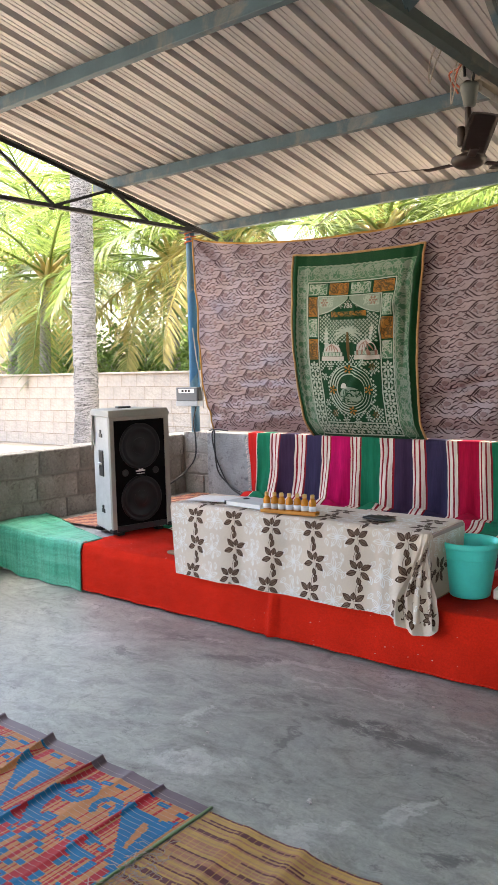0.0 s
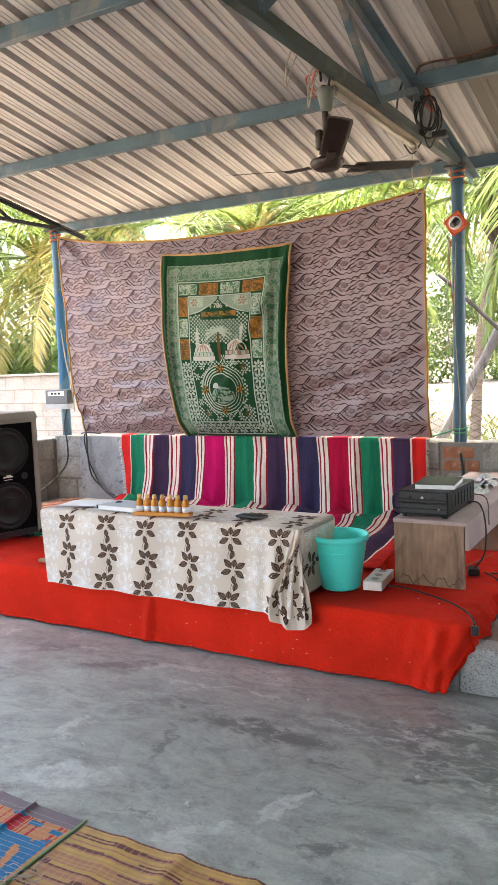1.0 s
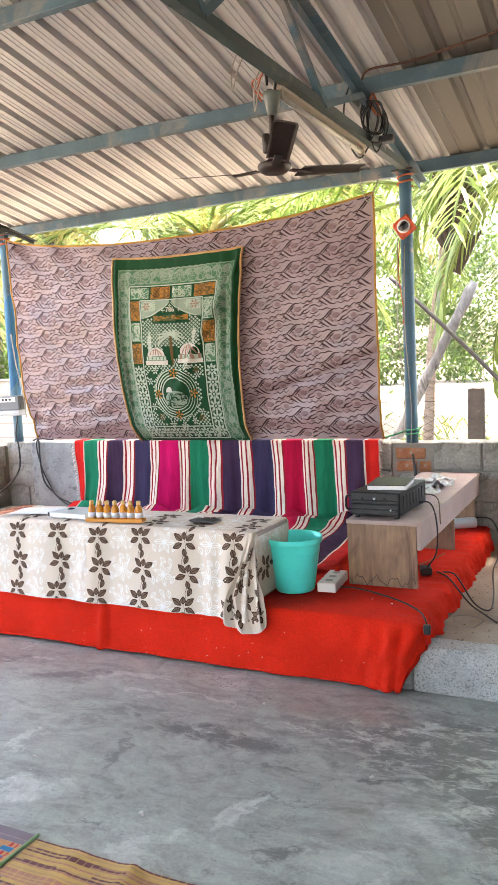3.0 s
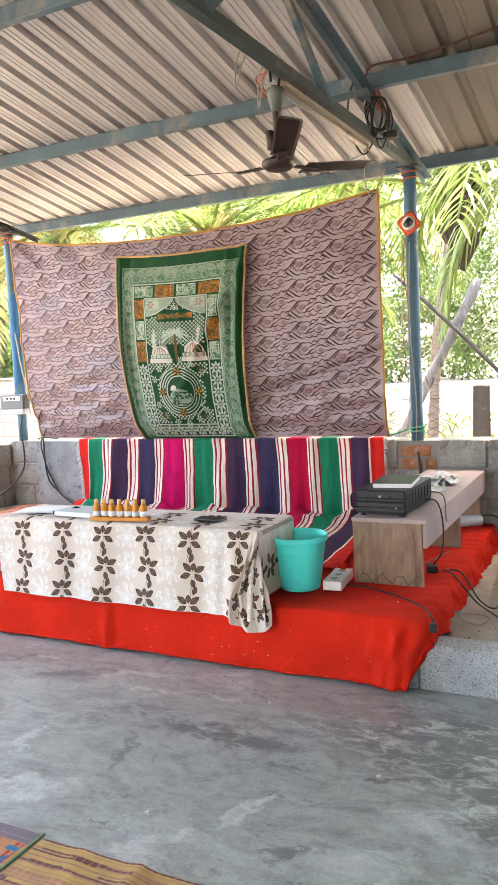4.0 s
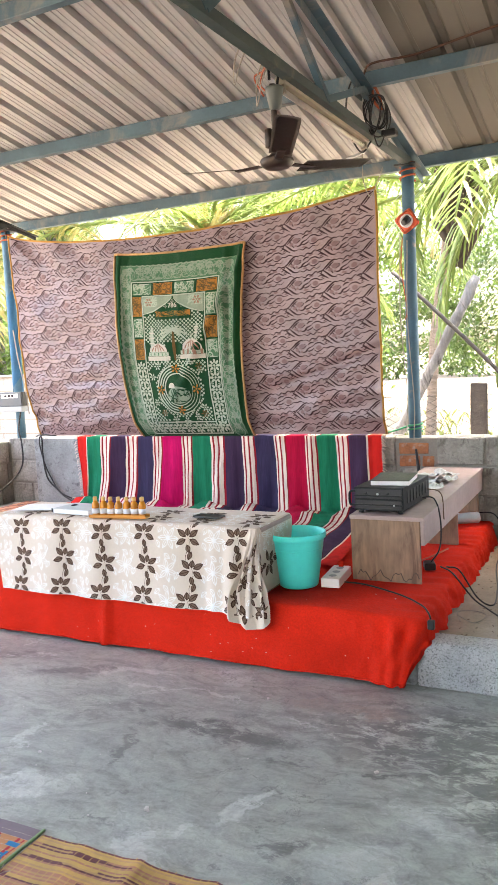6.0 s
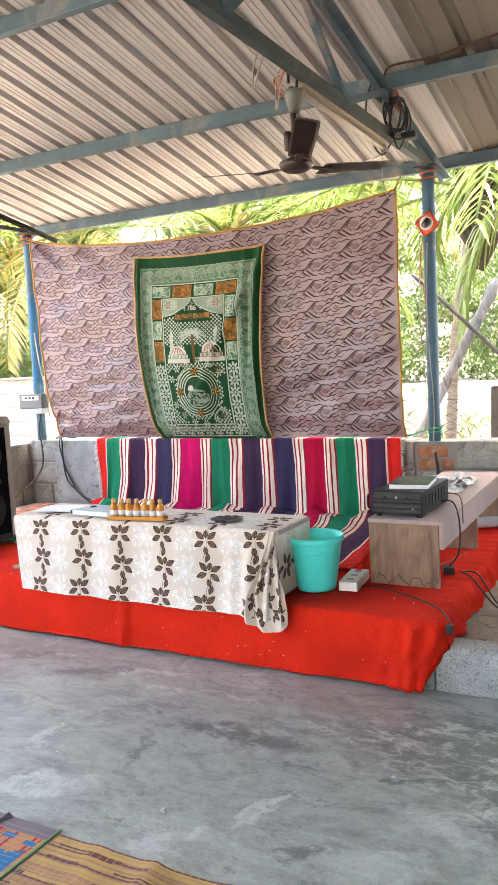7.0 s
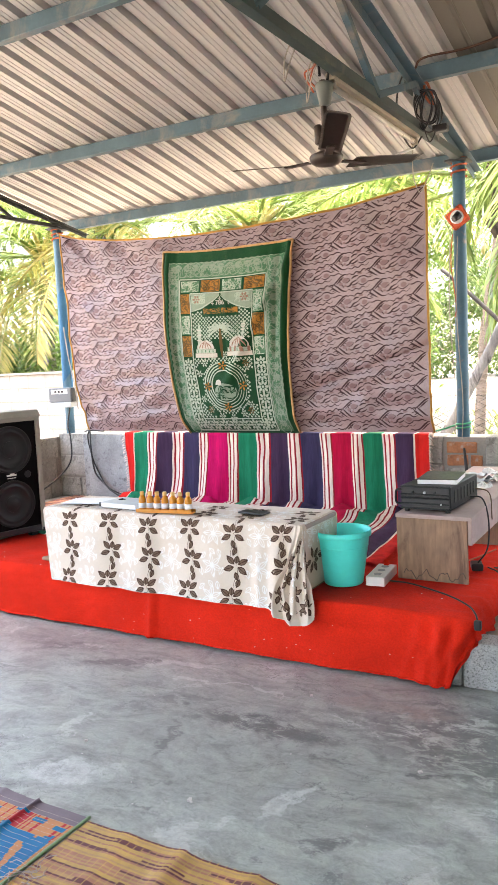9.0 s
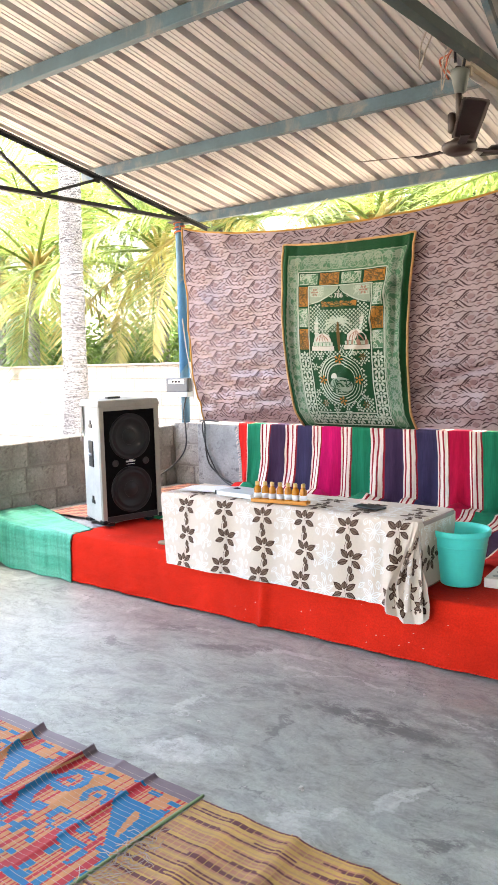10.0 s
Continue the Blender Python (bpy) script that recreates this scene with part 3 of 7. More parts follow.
def palm(x, y, height, lean, label, n=22, seed=0, r=0.15, size=1.0, spread=(-55, 75), dry=3, ground_z=-0.09, bark=None):
    rnd = random.Random(seed)
    ob = thing("coconut_palm", (x, y, ground_z), label, "palm tree", "palms round the yard")
    top = Vector((lean[0], lean[1], height))
    trunk_part(ob, [(0, 0, 0), (lean[0] * 0.2, lean[1] * 0.2, height * 0.4), (lean[0] * 0.6, lean[1] * 0.6, height * 0.75), top], r, r * 0.75, max(10, int(height * 11)), mat=bark or TRUNK, seed=seed)
    if n:
        bm = bmesh.new()
        shaggy = bark is TANBARK
        for k in range(30 if shaggy else 14):
            a = k * 2.4
            if shaggy:
                tube(bm, [top + Vector((0, 0, -1.0 + 0.036 * k)), top + Vector((math.cos(a) * 0.19, math.sin(a) * 0.19, -0.66 + 0.036 * k)), top + Vector((math.cos(a) * 0.33, math.sin(a) * 0.33, -0.52 + 0.034 * k))], [0.07, 0.065, 0.012], 6)
                continue
            tube(bm, [top + Vector((0, 0, -0.35 + 0.02 * k)), top + Vector((math.cos(a) * 0.2, math.sin(a) * 0.2, -0.1 + 0.03 * k)), top + Vector((math.cos(a) * 0.5, math.sin(a) * 0.5, 0.12 + 0.03 * k))], [0.10, 0.06, 0.03], 6)
        part("crown_base", bm, FIBRE if shaggy else FROND_DRY, ob, "fibrous brown leaf bases")
    for k in range(n):
        e = spread[0] + (spread[1] - spread[0]) * (k + rnd.random()) / n
        me = rnd.choice(DRY) if k < dry else rnd.choice(FRONDS)
        o = new("frond", me)
        o.parent = ob
        o.matrix_basis = Matrix.Translation(top + Vector((0, 0, -0.05))) @ pose(0, 0, 0, rnd.uniform(-12, 12), -e, k * 137.5 + rnd.uniform(-20, 20)) @ Matrix.Diagonal((size, size, size, 1))
        if k < dry:
            o["label"] = "dry yellow-brown frond"
    return ob


# the tall ringed trunk beside the shed and the palms beyond the yard wall
palm(-9.27, 7.55, 7.5, (0.10, 0.15), "tall grey coconut trunk ringed with leaf scars", n=14, seed=2, r=0.188, spread=(-10, 75), dry=0)
palm(-15.3, 11.3, 3.75, (0.3, 0.0), "young coconut palm with long arching fronds", n=19, seed=4, size=1.15, spread=(-50, 80), dry=5)
palm(-12.3, 12.6, 4.0, (-0.2, 0.2), "coconut palm with sunlit drooping fronds", n=19, seed=6, size=1.15, spread=(-45, 80), dry=5)
palm(-10.0, 11.6, 4.3, (0.2, 0.0), "coconut palm with long sunlit fronds", n=19, seed=8, size=1.15, spread=(-45, 78), dry=6)
palm(-20.5, 14.0, 4.6, (0.4, 0.0), "coconut palm with sunlit drooping fronds", n=22, seed=10, size=1.15, spread=(-55, 80))
palm(-17.6, 14.5, 6.6, (0.2, 0.0), "tall coconut palm behind the wall", n=22, seed=12, size=1.15)
palm(-14.2, 16.0, 7.0, (0.2, 0.0), "tall coconut palm behind the wall", n=22, seed=13, size=1.15)
palm(-6.6, 11.6, 3.7, (0.0, 0.2), "coconut palm with pale yellow-green fronds", n=24, seed=14, spread=(-40, 75), dry=1)
palm(-5.4, 14.5, 4.9, (0.3, 0.0), "coconut palm standing behind the shed", n=24, seed=16, size=1.1, spread=(-30, 75))
palm(-12.5, 20.0, 6.4, (0.2, 0.0), "coconut palm standing far behind the wall", seed=18, size=1.2)
palm(-8.6, 18.0, 5.8, (-0.2, 0.0), "coconut palm standing far behind the shed", seed=20, size=1.2, spread=(-35, 75))
palm(-2.45, 9.9, 3.5, (0.40, 0.05), "leaning coconut palm with a shaggy brown crown base", n=18, seed=22, r=0.074, spread=(4, 75), dry=0, bark=TANBARK)
palm(0.55, 9.3, 4.3, (-0.15, 0.0), "coconut palm with long white-lit fronds", n=24, seed=24, size=1.15, spread=(-34, 75), dry=1)
palm(-6.3, 18.5, 5.9, (0.2, 0.0), "coconut palm standing far behind the fence", n=22, seed=26, size=1.15, spread=(-24, 75))
palm(-9.8, 27.0, 6.8, (0.4, 0.0), "coconut palm standing far behind the fence", n=22, seed=27, size=1.2, spread=(-40, 75))
palm(0.8, 17.0, 5.0, (0.2, 0.0), "coconut palm standing far behind the fence", seed=28, size=1.2)
palm(-24.0, 20.0, 7.0, (0.2, 0.0), "coconut palm standing far off", seed=30, size=1.3)
palm(-19.0, 22.0, 8.0, (0.2, 0.0), "coconut palm standing far off", seed=32, size=1.3)


def bush(x, y, size, seed, label="dense sunlit green shrub", leaves=1500):
    """A shrub: a few stems and many small folded leaves in uneven clumps."""
    rnd = random.Random(seed)
    ob = thing("shrub", (x, y, -0.09), label, "shrub", "shrubs behind the yard wall")
    bm = bmesh.new()
    tips = []
    for k in range(16):
        a, e = rnd.uniform(0, 6.28), rnd.uniform(0.25, 1.4)
        tip = Vector((math.cos(a) * math.cos(e) * size[0], math.sin(a) * math.cos(e) * size[1], 0.25 * size[2] + math.sin(e) * size[2] * 0.75)) * rnd.uniform(0.75, 1.0)
        tube(bm, [(0, 0, 0), tip * 0.5 + Vector((0, 0, 0.1)), tip], [0.04, 0.02, 0.008], 5)
        tips.append(tip)
    part("stem", bm, BARK, ob)
    bm = bmesh.new()
    for k in range(leaves):
        c = rnd.choice(tips) * rnd.uniform(0.55, 1.05)
        p = c + Vector((rnd.gauss(0, 0.2) * size[0], rnd.gauss(0, 0.2) * size[1], rnd.gauss(0, 0.13) * size[2]))
        p.z = max(0.05, p.z)
        l, w = rnd.uniform(0.10, 0.19), rnd.uniform(0.035, 0.06)
        m = Matrix.Translation(p) @ pose(0, 0, 0, rnd.uniform(-60, 60), rnd.uniform(-50, 50), rnd.uniform(0, 360))
        v = [bm.verts.new(m @ Vector(q)) for q in ((0, 0, 0), (l * 0.5, w, 0.012), (l, 0, -0.02), (l * 0.5, -w, 0.012))]
        bm.faces.new((v[0], v[1], v[2]))
        bm.faces.new((v[0], v[2], v[3]))
    part("foliage", bm, LEAF, ob)
    return ob


b0 = bush(-7.6, 11.6, (1.5, 1.2, 2.9), 41, leaves=2600)
b1 = bush(-10.3, 12.4, (1.7, 1.3, 2.5), 43, leaves=2600)
b2 = bush(-6.5, 15.5, (2.3, 1.6, 5.0), 45, "tall sunlit leafy tree behind the shed", leaves=5200)
for k, (x, y, s) in enumerate(((-13.5, 12.6, 0.9), (-16.5, 14.2, 1.0), (-19.5, 14.5, 1.1), (-8.6, 16.0, 1.2), (-23, 17, 1.3), (-9, 19, 1.4), (-14, 18, 1.4), (-19, 21, 1.5))):
    c = copy_thing((b0, b1)[k % 2], pose(x, y, -0.09, 0, 0, 47 * k))
    c.scale = (s, s, s)
for k, (x, y, s) in enumerate(((-8.2, 20.0, 1.0), (-12.5, 27.0, 1.3), (-17, 28, 1.4), (-24, 27, 1.5))):
    c = copy_thing(b2, pose(x, y, -0.09, 0, 0, 80 * k))
    c.scale = (s, s, s)

# far woods closing the view beyond the fence
rnd = random.Random(61)
verts, faces = [], []
for k in range(26000):
    x = rnd.uniform(-18, -4)
    crown = 9.5 + 3.5 * noise.noise((x * 0.30, 0, 4)) + 1.6 * noise.noise((x * 1.1, 0, 9))
    z = crown * rnd.random() + rnd.gauss(0, 0.25)
    y = 46 + 5 * noise.noise((x * 0.4, z * 0.5, 2)) + rnd.uniform(-2, 2)
    if z < 0 or noise.noise((x * 0.8, z * 0.9, 7)) < -0.36:
        continue
    m = Matrix.Translation((x, y, z)) @ pose(0, 0, 0, rnd.uniform(-70, 70), rnd.uniform(-60, 60), rnd.uniform(0, 360))
    l, w = rnd.uniform(0.20, 0.55), rnd.uniform(0.035, 0.09)
    n = len(verts)
    verts += [m @ Vector(q) for q in ((0, 0, 0), (l * 0.5, w, 0.02), (l, 0, -0.04), (l * 0.5, -w, 0.02))]
    faces += [(n, n + 1, n + 2), (n, n + 2, n + 3)]
me = bpy.data.meshes.new("far_woods")
me.from_pydata(verts, [], faces)
me.materials.append(WOODS)
tagged(new("far_woods", me), "sunlit green woods far beyond the fence", "woods", kind="stuff")

# yard wall
bm = bmesh.new()
box(bm, -24, -6.3, 9.72, 9.88, -0.2, 1.34)
yard_wall = tagged(finish("yard_wall", bm, LIMEJOINT), "sunlit cream limewashed block wall of the yard", "wall", kind="structure")
bm = bmesh.new()
box(bm, -24, -6.28, 9.66, 9.94, 1.335, 1.372, 0.01)
part("coping", bm, LIME, yard_wall, "weathered cement coping")

# grass tufts along the fence
bm = bmesh.new()
rnd = random.Random(77)
for k in range(5200):
    x, y = rnd.uniform(-7, 6), 8.3 + abs(rnd.gauss(0, 4.5))
    if nz(x, y, 0, 0.7) < 0.05:
        continue
    h, a = rnd.uniform(0.08, 0.30), rnd.uniform(0, 6.28)
    d = Vector((math.cos(a), math.sin(a), 0))
    b = Vector((x, y, -0.07))
    w = d.cross(Vector((0, 0, 1))) * 0.008
    v = [bm.verts.new(q) for q in (b - w, b + w, b + d * h * 0.3 + Vector((0, 0, h * 0.7)) + w * 0.6, b + d * h * 0.7 + Vector((0, 0, h)))]
    bm.faces.new(v)
tagged(finish("grass", bm, GRASS, recalc=False), "dry green-yellow grass tufts on the sandy yard", "grass", kind="stuff")

# fence posts, wire mesh, leaning timber
STONE = surface("weathered stone post", (0.06, 0.048, 0.038), 0.95, var=0.25, big=5, small=40, bump=0.9, dist=0.012, stain=((0.13, 0.11, 0.09), 6, 0.6))
WIRE = surface("rusty wire", (0.06, 0.045, 0.035), 0.6, metal=0.3, var=0.1)
WOODGREY = surface("weathered grey timber", (0.205, 0.200, 0.192), 0.9, var=0.5, big=3, small=30, bump=0.9, dist=0.012, stretch=(1, 1, 0.35), stain=((0.02, 0.018, 0.017), 6, 0.55))
DARKPOLE = surface("dark weathered pole", (0.050, 0.044, 0.038), 0.9, var=0.3, big=4, small=40, bump=0.5, dist=0.006)
for k, x in enumerate((-4.2, -1.47, 1.3, 4.1)):
    ob = thing("fence_post", (x, 8.05, -0.1), "weathered grey-brown stone fence post", "fence post", "fence posts", turn=4 * k)
    bm = bmesh.new()
    box(bm, -0.08, 0.08, -0.06, 0.06, 0, 1.13 + 0.03 * (k % 2), 0.012)
    bmesh.ops.subdivide_edges(bm, edges=bm.edges[:], cuts=2)
    for v in bm.verts:
        v.co += Vector((nz(*v.co, 9), nz(v.co.z, v.co.x, 3, 9), 0.6 * nz(v.co.x, 5, v.co.y, 11))) * 0.016
    part("shaft", bm, STONE, ob)
fence = thing("chain_link_fence", (0, 8.12, 0), "rusty diamond-mesh wire fence between stone posts", "fence")
bm = bmesh.new()
for k in range(96):
    x = -4.2 + k * 0.075
    for s in (1,):
        pts = [(x + 0.0375 * (-1) ** (i + k), 0.004 * (-1) ** i, 0.02 + i * 0.04) for i in range(24)]
        for a, b in zip(pts, pts[1:]):
            bar(bm, a, b, 0.0036, 0.0036, (0, 1, 0))
part("mesh", bm, WIRE, fence)
for z in (0.1, 0.5, 0.93):
    bm = bmesh.new()
    bar(bm, (-4.2, 0, z), (4.1, 0, z), 0.005, 0.005)
    part("line_wire", bm, WIRE, fence)

ob = thing("leaning_plank", (-2.02, 7.35, -0.09), "weathered pale grey plank leaning on the branches", "plank")
bm = bmesh.new()
pts = smooth_path([(-0.48, 0, 0), (-0.09, 0, 0.70), (0.238, 0, 1.305), (0.463, 0, 1.722), (0.69, 0.0, 2.14)], 5)
tube(bm, pts, [0.052] * (len(pts) - 1) + [0.04], 10)
for v in bm.verts:
    v.co.y *= 0.5
    v.co += Vector((nz(*v.co, 6), 0, nz(v.co.z, 1, 2, 6))) * 0.02
part("timber", bm, WOODGREY, ob)
ob = thing("leaning_pole", (-0.86, 7.15, 0.78), "thin dark pole crossing behind the plank", "pole")
bm = bmesh.new()
tube(bm, smooth_path([(0.35, 0, -0.1), (0, 0, 0.13), (-0.5, 0, 0.66), (-0.98, 0, 1.15), (-1.2, 0, 1.36)], 4), 0.019, 8)
part("shaft", bm, DARKPOLE, ob)

# ---------- cloths ----------


def shade_net():
    """Woven plastic net: darker and paler bands crossing, sheeny, slightly see-through."""
    m, t, p = nodes_of("green shade net")
    co = t.nodes.new("ShaderNodeTexCoord").outputs["Object"]
    bands = noise_node(t, co, 4.0, 3, 0.5, (9.0, 0.4, 0.4))
    cross = noise_node(t, co, 4.0, 3, 0.5, (0.4, 6.0, 6.0))
    fine = noise_node(t, co, 160.0, 2, 0.5)
    col = ramp_node(t, bands, [(0.35, (0.015, 0.25, 0.15)), (0.65, (0.09, 0.55, 0.37))])
    col = mix_node(t, 0.5, col, ramp_node(t, cross, [(0.35, (0.02, 0.30, 0.19)), (0.68, (0.20, 0.62, 0.46))]))
    col = mix_node(t, 1.0, col, ramp_node(t, fine, [(0.35, (0.6, 0.6, 0.6)), (0.6, (1, 1, 1))]), "MULTIPLY")
    link(t, col, p.inputs["Base Color"])
    p.inputs["Roughness"].default_value = 0.45
    bump_node(t, p, fine, 0.5, 0.002)
    return m


GREENNET = shade_net()
WHITE = fabric("cream printed cotton", (0.655, 0.55, 0.455), 0.85, 0.06, 320, 0.15)
BROWN = fabric("dark brown print", (0.078, 0.038, 0.024), 0.85, 0.1, 320, 0.1)
BROWNL = fabric("brown print", (0.175, 0.115, 0.082), 0.85, 0.1, 320, 0.1)
PALE = fabric("white print", (0.75, 0.73, 0.70), 0.8, 0.04, 320, 0.1)
MAUVE = fabric("mauve satin brocade", (0.272, 0.184, 0.190), 0.38, 0.22, 420, 0.3, 0.15, thin=0.12, spec=0.8)
MAROON = fabric("dark maroon brocade", (0.046, 0.020, 0.023), 0.6, 0.1, 420, 0.1, 0.15)
MAUVEL = fabric("dusky rose brocade", (0.200, 0.126, 0.128), 0.5, 0.1, 420, 0.2, 0.15)
GOLD = fabric("gold piping", (0.40, 0.20, 0.035), 0.5, 0.15, 300, 0.2)
PALEGOLD = fabric("pale gold piping", (0.62, 0.36, 0.15), 0.5, 0.3, 300, 0.2)
DULLROSE = fabric("dull rose weave", (0.30, 0.17, 0.12), 0.8, 0.12, 320, 0.3, 0.4)
GREEN = fabric("deep green velvet", (0.004, 0.055, 0.016), 0.75, 0.15, 320, 0.4, 0.3)
LACE = fabric("pale green lace weave", (0.40, 0.48, 0.37), 0.8, 0.15, 320, 0.3, 0.4)
LACE2 = fabric("mid green weave", (0.075, 0.19, 0.10), 0.8, 0.15, 320, 0.3, 0.4)
LACE3 = fabric("dull green lace weave", (0.26, 0.34, 0.25), 0.8, 0.15, 320, 0.3, 0.4)
IVORY = fabric("ivory weave", (0.52, 0.50, 0.42), 0.8, 0.08, 320, 0.3, 0.4)
OCHRE = fabric("brown ochre weave", (0.12, 0.075, 0.02), 0.8, 0.12, 320, 0.3, 0.4)
ORANGE = fabric("ochre orange weave", (0.40, 0.17, 0.028), 0.8, 0.12, 320, 0.3, 0.4)


def drape(u, v):
    """The red cloth: u runs along the platform, v from the wall to the front; past the edges it hangs."""
    xe, ye = -0.838 + 0.030 * min(v, 1.95), Y_FRONT - 0.012
    over_x = max(0.0, u - xe)
    x, y, z = min(u, xe), Y_BACK - v, Z_STAGE + 0.006
    z += 0.004 * nz(u, v, 0, 3.0) + 0.002 * nz(u, v, 4, 11)
    drop_y = max(0.0, ye - y)
    if drop_y > 0:
        k = min(1.0, drop_y / 0.05)
        y = ye - 0.012 * k - 0.012 * (drop_y / 0.3) + 0.006 * nz(u * 4.0, drop_y, 2, 1.0) * k + 0.003 * math.sin(u * 23 + 3 * nz(u, 0, 0, 2)) * drop_y / 0.3
        y -= (0.006 * nz(u, drop_y, 5, 7) + 0.004 * nz(u + drop_y, 2 * drop_y, 8, 16)) * k
        z -= drop_y - 0.006 * k
    if over_x > 0:
        fold = 0.014 * math.sin(v * 16 + 2.5 * nz(v, 0, 7, 1.5)) + 0.026 * (1 - abs(math.sin(v * 27 + 2 * nz(v, 1, 3, 2)))) + 0.008 * math.sin(v * 71 + 3 * over_x * 20)
        x = xe + 0.012 + 0.6 * fold * min(1, over_x / 0.05) + 0.12 * over_x * (1 if drop_y == 0 else 0.5)
        if drop_y > 0:
            q = min(1.0, drop_y / 0.28)
            x = x + (xe - x) * q - 0.24 * drop_y
            y += 0.5 * over_x * (1 - q)
            z -= over_x * 0.92 * (1 - q)
        else:
            z -= over_x * (0.92 + 0.1 * math.sin(v * 16))
    elif u > xe - 0.25:
        k = (u - xe + 0.25) / 0.25
        z += 0.008 * k * k * (1 - abs(math.sin(v * 27 + 2 * nz(v, 1, 3, 2)))) + 0.003 * k * math.sin(v * 61)
        if drop_y > 0:
            y -= 0.018 * k * (1 + math.sin(u * 70)) * min(1, drop_y / 0.08)
    if drop_y > 0 and u > xe - 0.30:
        x -= 0.24 * drop_y * ((u - xe + 0.30) / 0.30) ** 1.3 if over_x == 0 else 0.0
        q = max(0.0, (u - xe + 0.42) / 0.42)
        y -= 0.030 * q * (1 - abs(math.sin(34 * (u - xe) + 9 * drop_y + 1.5 * nz(u, drop_y, 3, 6)))) ** 1.3 * min(1, drop_y / 0.06)
    # one pinched fold in the front
    if drop_y > 0:
        y -= 0.03 * math.exp(-((u + 2.36 + 0.1 * drop_y) / 0.025) ** 2) * min(1, drop_y / 0.12)
    return Vector((x, y, max(z, 0.004 if drop_y > 0 else 0.15)))


bm = bmesh.new()
ye_v = Y_BACK - (Y_FRONT - 0.012)
sheet(bm, drape, steps(-3.93, -0.80, 210) + steps(-0.775, -0.66, 8), steps(0.02, ye_v - 0.02, 150) + steps(ye_v, ye_v + 0.297, 22))
red = finish("platform_cloth", bm, RED, smooth=True)
bm = bmesh.new()
tube(bm, [drape(u, ye_v + 0.297) + Vector((0, -0.004, 0.004)) for u in steps(-3.92, -0.80, 200)], 0.0045, 6)
part("hem", bm, RED, red)
tagged(red, "bright red felt cloth draped over the platform", "cloth")

# green shade net over the other end of the platform
def net(u, v):
    ye = Y_FRONT - 0.02
    y = 3.72 - v
    x = u
    z = Z_STAGE + 0.012 + 0.012 * nz(u, v, 9, 5) + 0.007 * nz(u, v, 2, 13)
    back = 3.20 + 0.27 * max(0.0, min(1.0, (-3.86 - u) / 0.8))
    y = min(y, back)
    if u < -4.5:
        z += 0.03 * ((-4.5 - u) / 0.27) ** 1.3
    d = max(0.0, ye - y)
    if d > 0:
        y = ye - 0.015 * min(1, d / 0.05) - 0.012 * math.sin(u * 19) * d / 0.3
        z -= d
    return Vector((x, y, max(0.005, z)))


bm = bmesh.new()
sheet(bm, net, steps(-4.83, -3.9, 70), steps(0.0, 0.98, 70))
green_net = finish("green_net", bm, GREENNET, smooth=True)
bm = bmesh.new()
tube(bm, [net(-3.9, v) for v in steps(0.0, 0.98, 60)], 0.006, 6)
part("hem", bm, GREENNET, green_net, "rolled green edge")
tagged(green_net, "bright green woven shade net draped over the platform end", "net")

# ---- backdrop cloth
def bd(u, v):
    """Backdrop surface: u 0..1 along, v 0..1 downward; its top sags between the two posts."""
    xl = -4.612 + 0.067 * v + 0.075 * max(0, v - 0.72) / 0.28
    xr = -1.510 + 0.012 * v
    x = xl + (xr - xl) * u
    w = min(1.0, max(0.0, u))
    top = 2.505 - 0.43 * w ** 0.75 * (1 - w) ** 0.9 - 0.05 * u
    z = top + (0.866 - top) * v
    y = 4.955 + 0.022 * math.sin(9 * u + 1.2 * v) * (0.4 + v) + 0.014 * nz(u * 3, v * 2, 0, 2.2) - 0.05 * v * (1 - v)
    # a long slanting crease in the lower half
    c = v - (0.80 - 0.16 * (u - 0.7) / 0.3)
    if u > 0.5:
        y += 0.026 * math.exp(-(c / 0.016) ** 2) * min(1, (u - 0.5) / 0.15)
    y += 0.026 * nz(u * 9, v * 5, 4, 1.8) * v + 0.020 * nz(u * 5, v * 14, 7, 1.5) * max(0.0, v - 0.35) * 2
    # slack satin: steep pleats low down, and long ones pulled from the far upper corner
    low = max(0.0, v - 0.45) / 0.55
    y -= 0.016 * low * (1 - abs(math.sin(17 * u + 6 * v + 1.4 * nz(u, v, 3, 4)))) ** 2
    y -= 0.010 * max(0.0, 1 - u / 0.35) * (1 - abs(math.sin(15 * (u * 1.3 - v * 0.8)))) ** 3
    y += 0.012 * math.sin(38 * u + 5 * nz(u, v, 2, 3)) * (1 - v) ** 3
    y += (4.995 - y) * max(0.0, (v - 0.90) / 0.10) ** 1.5
    return Vector((x, y, z))


def on(fn, u, v, off):
    """A point raised from a surface fn along its normal."""
    e = 1e-3
    p = fn(u, v)
    n = -(fn(u + e, v) - p).cross(fn(u, v + e) - p)
    return p + (n.normalized() if n.length > 1e-12 else Vector((0, 0, 1))) * off


def poly(bm, fn, pts, off, mat=0):
    """A filled outline laid on a surface."""
    c = (sum(p[0] for p in pts) / len(pts), sum(p[1] for p in pts) / len(pts))
    vc = bm.verts.new(on(fn, c[0], c[1], off))
    vs = [bm.verts.new(on(fn, p[0], p[1], off)) for p in pts]
    for a, b in zip(vs, vs[1:] + vs[:1]):
        f = bm.faces.new((vc, a, b))
        f.material_index = mat


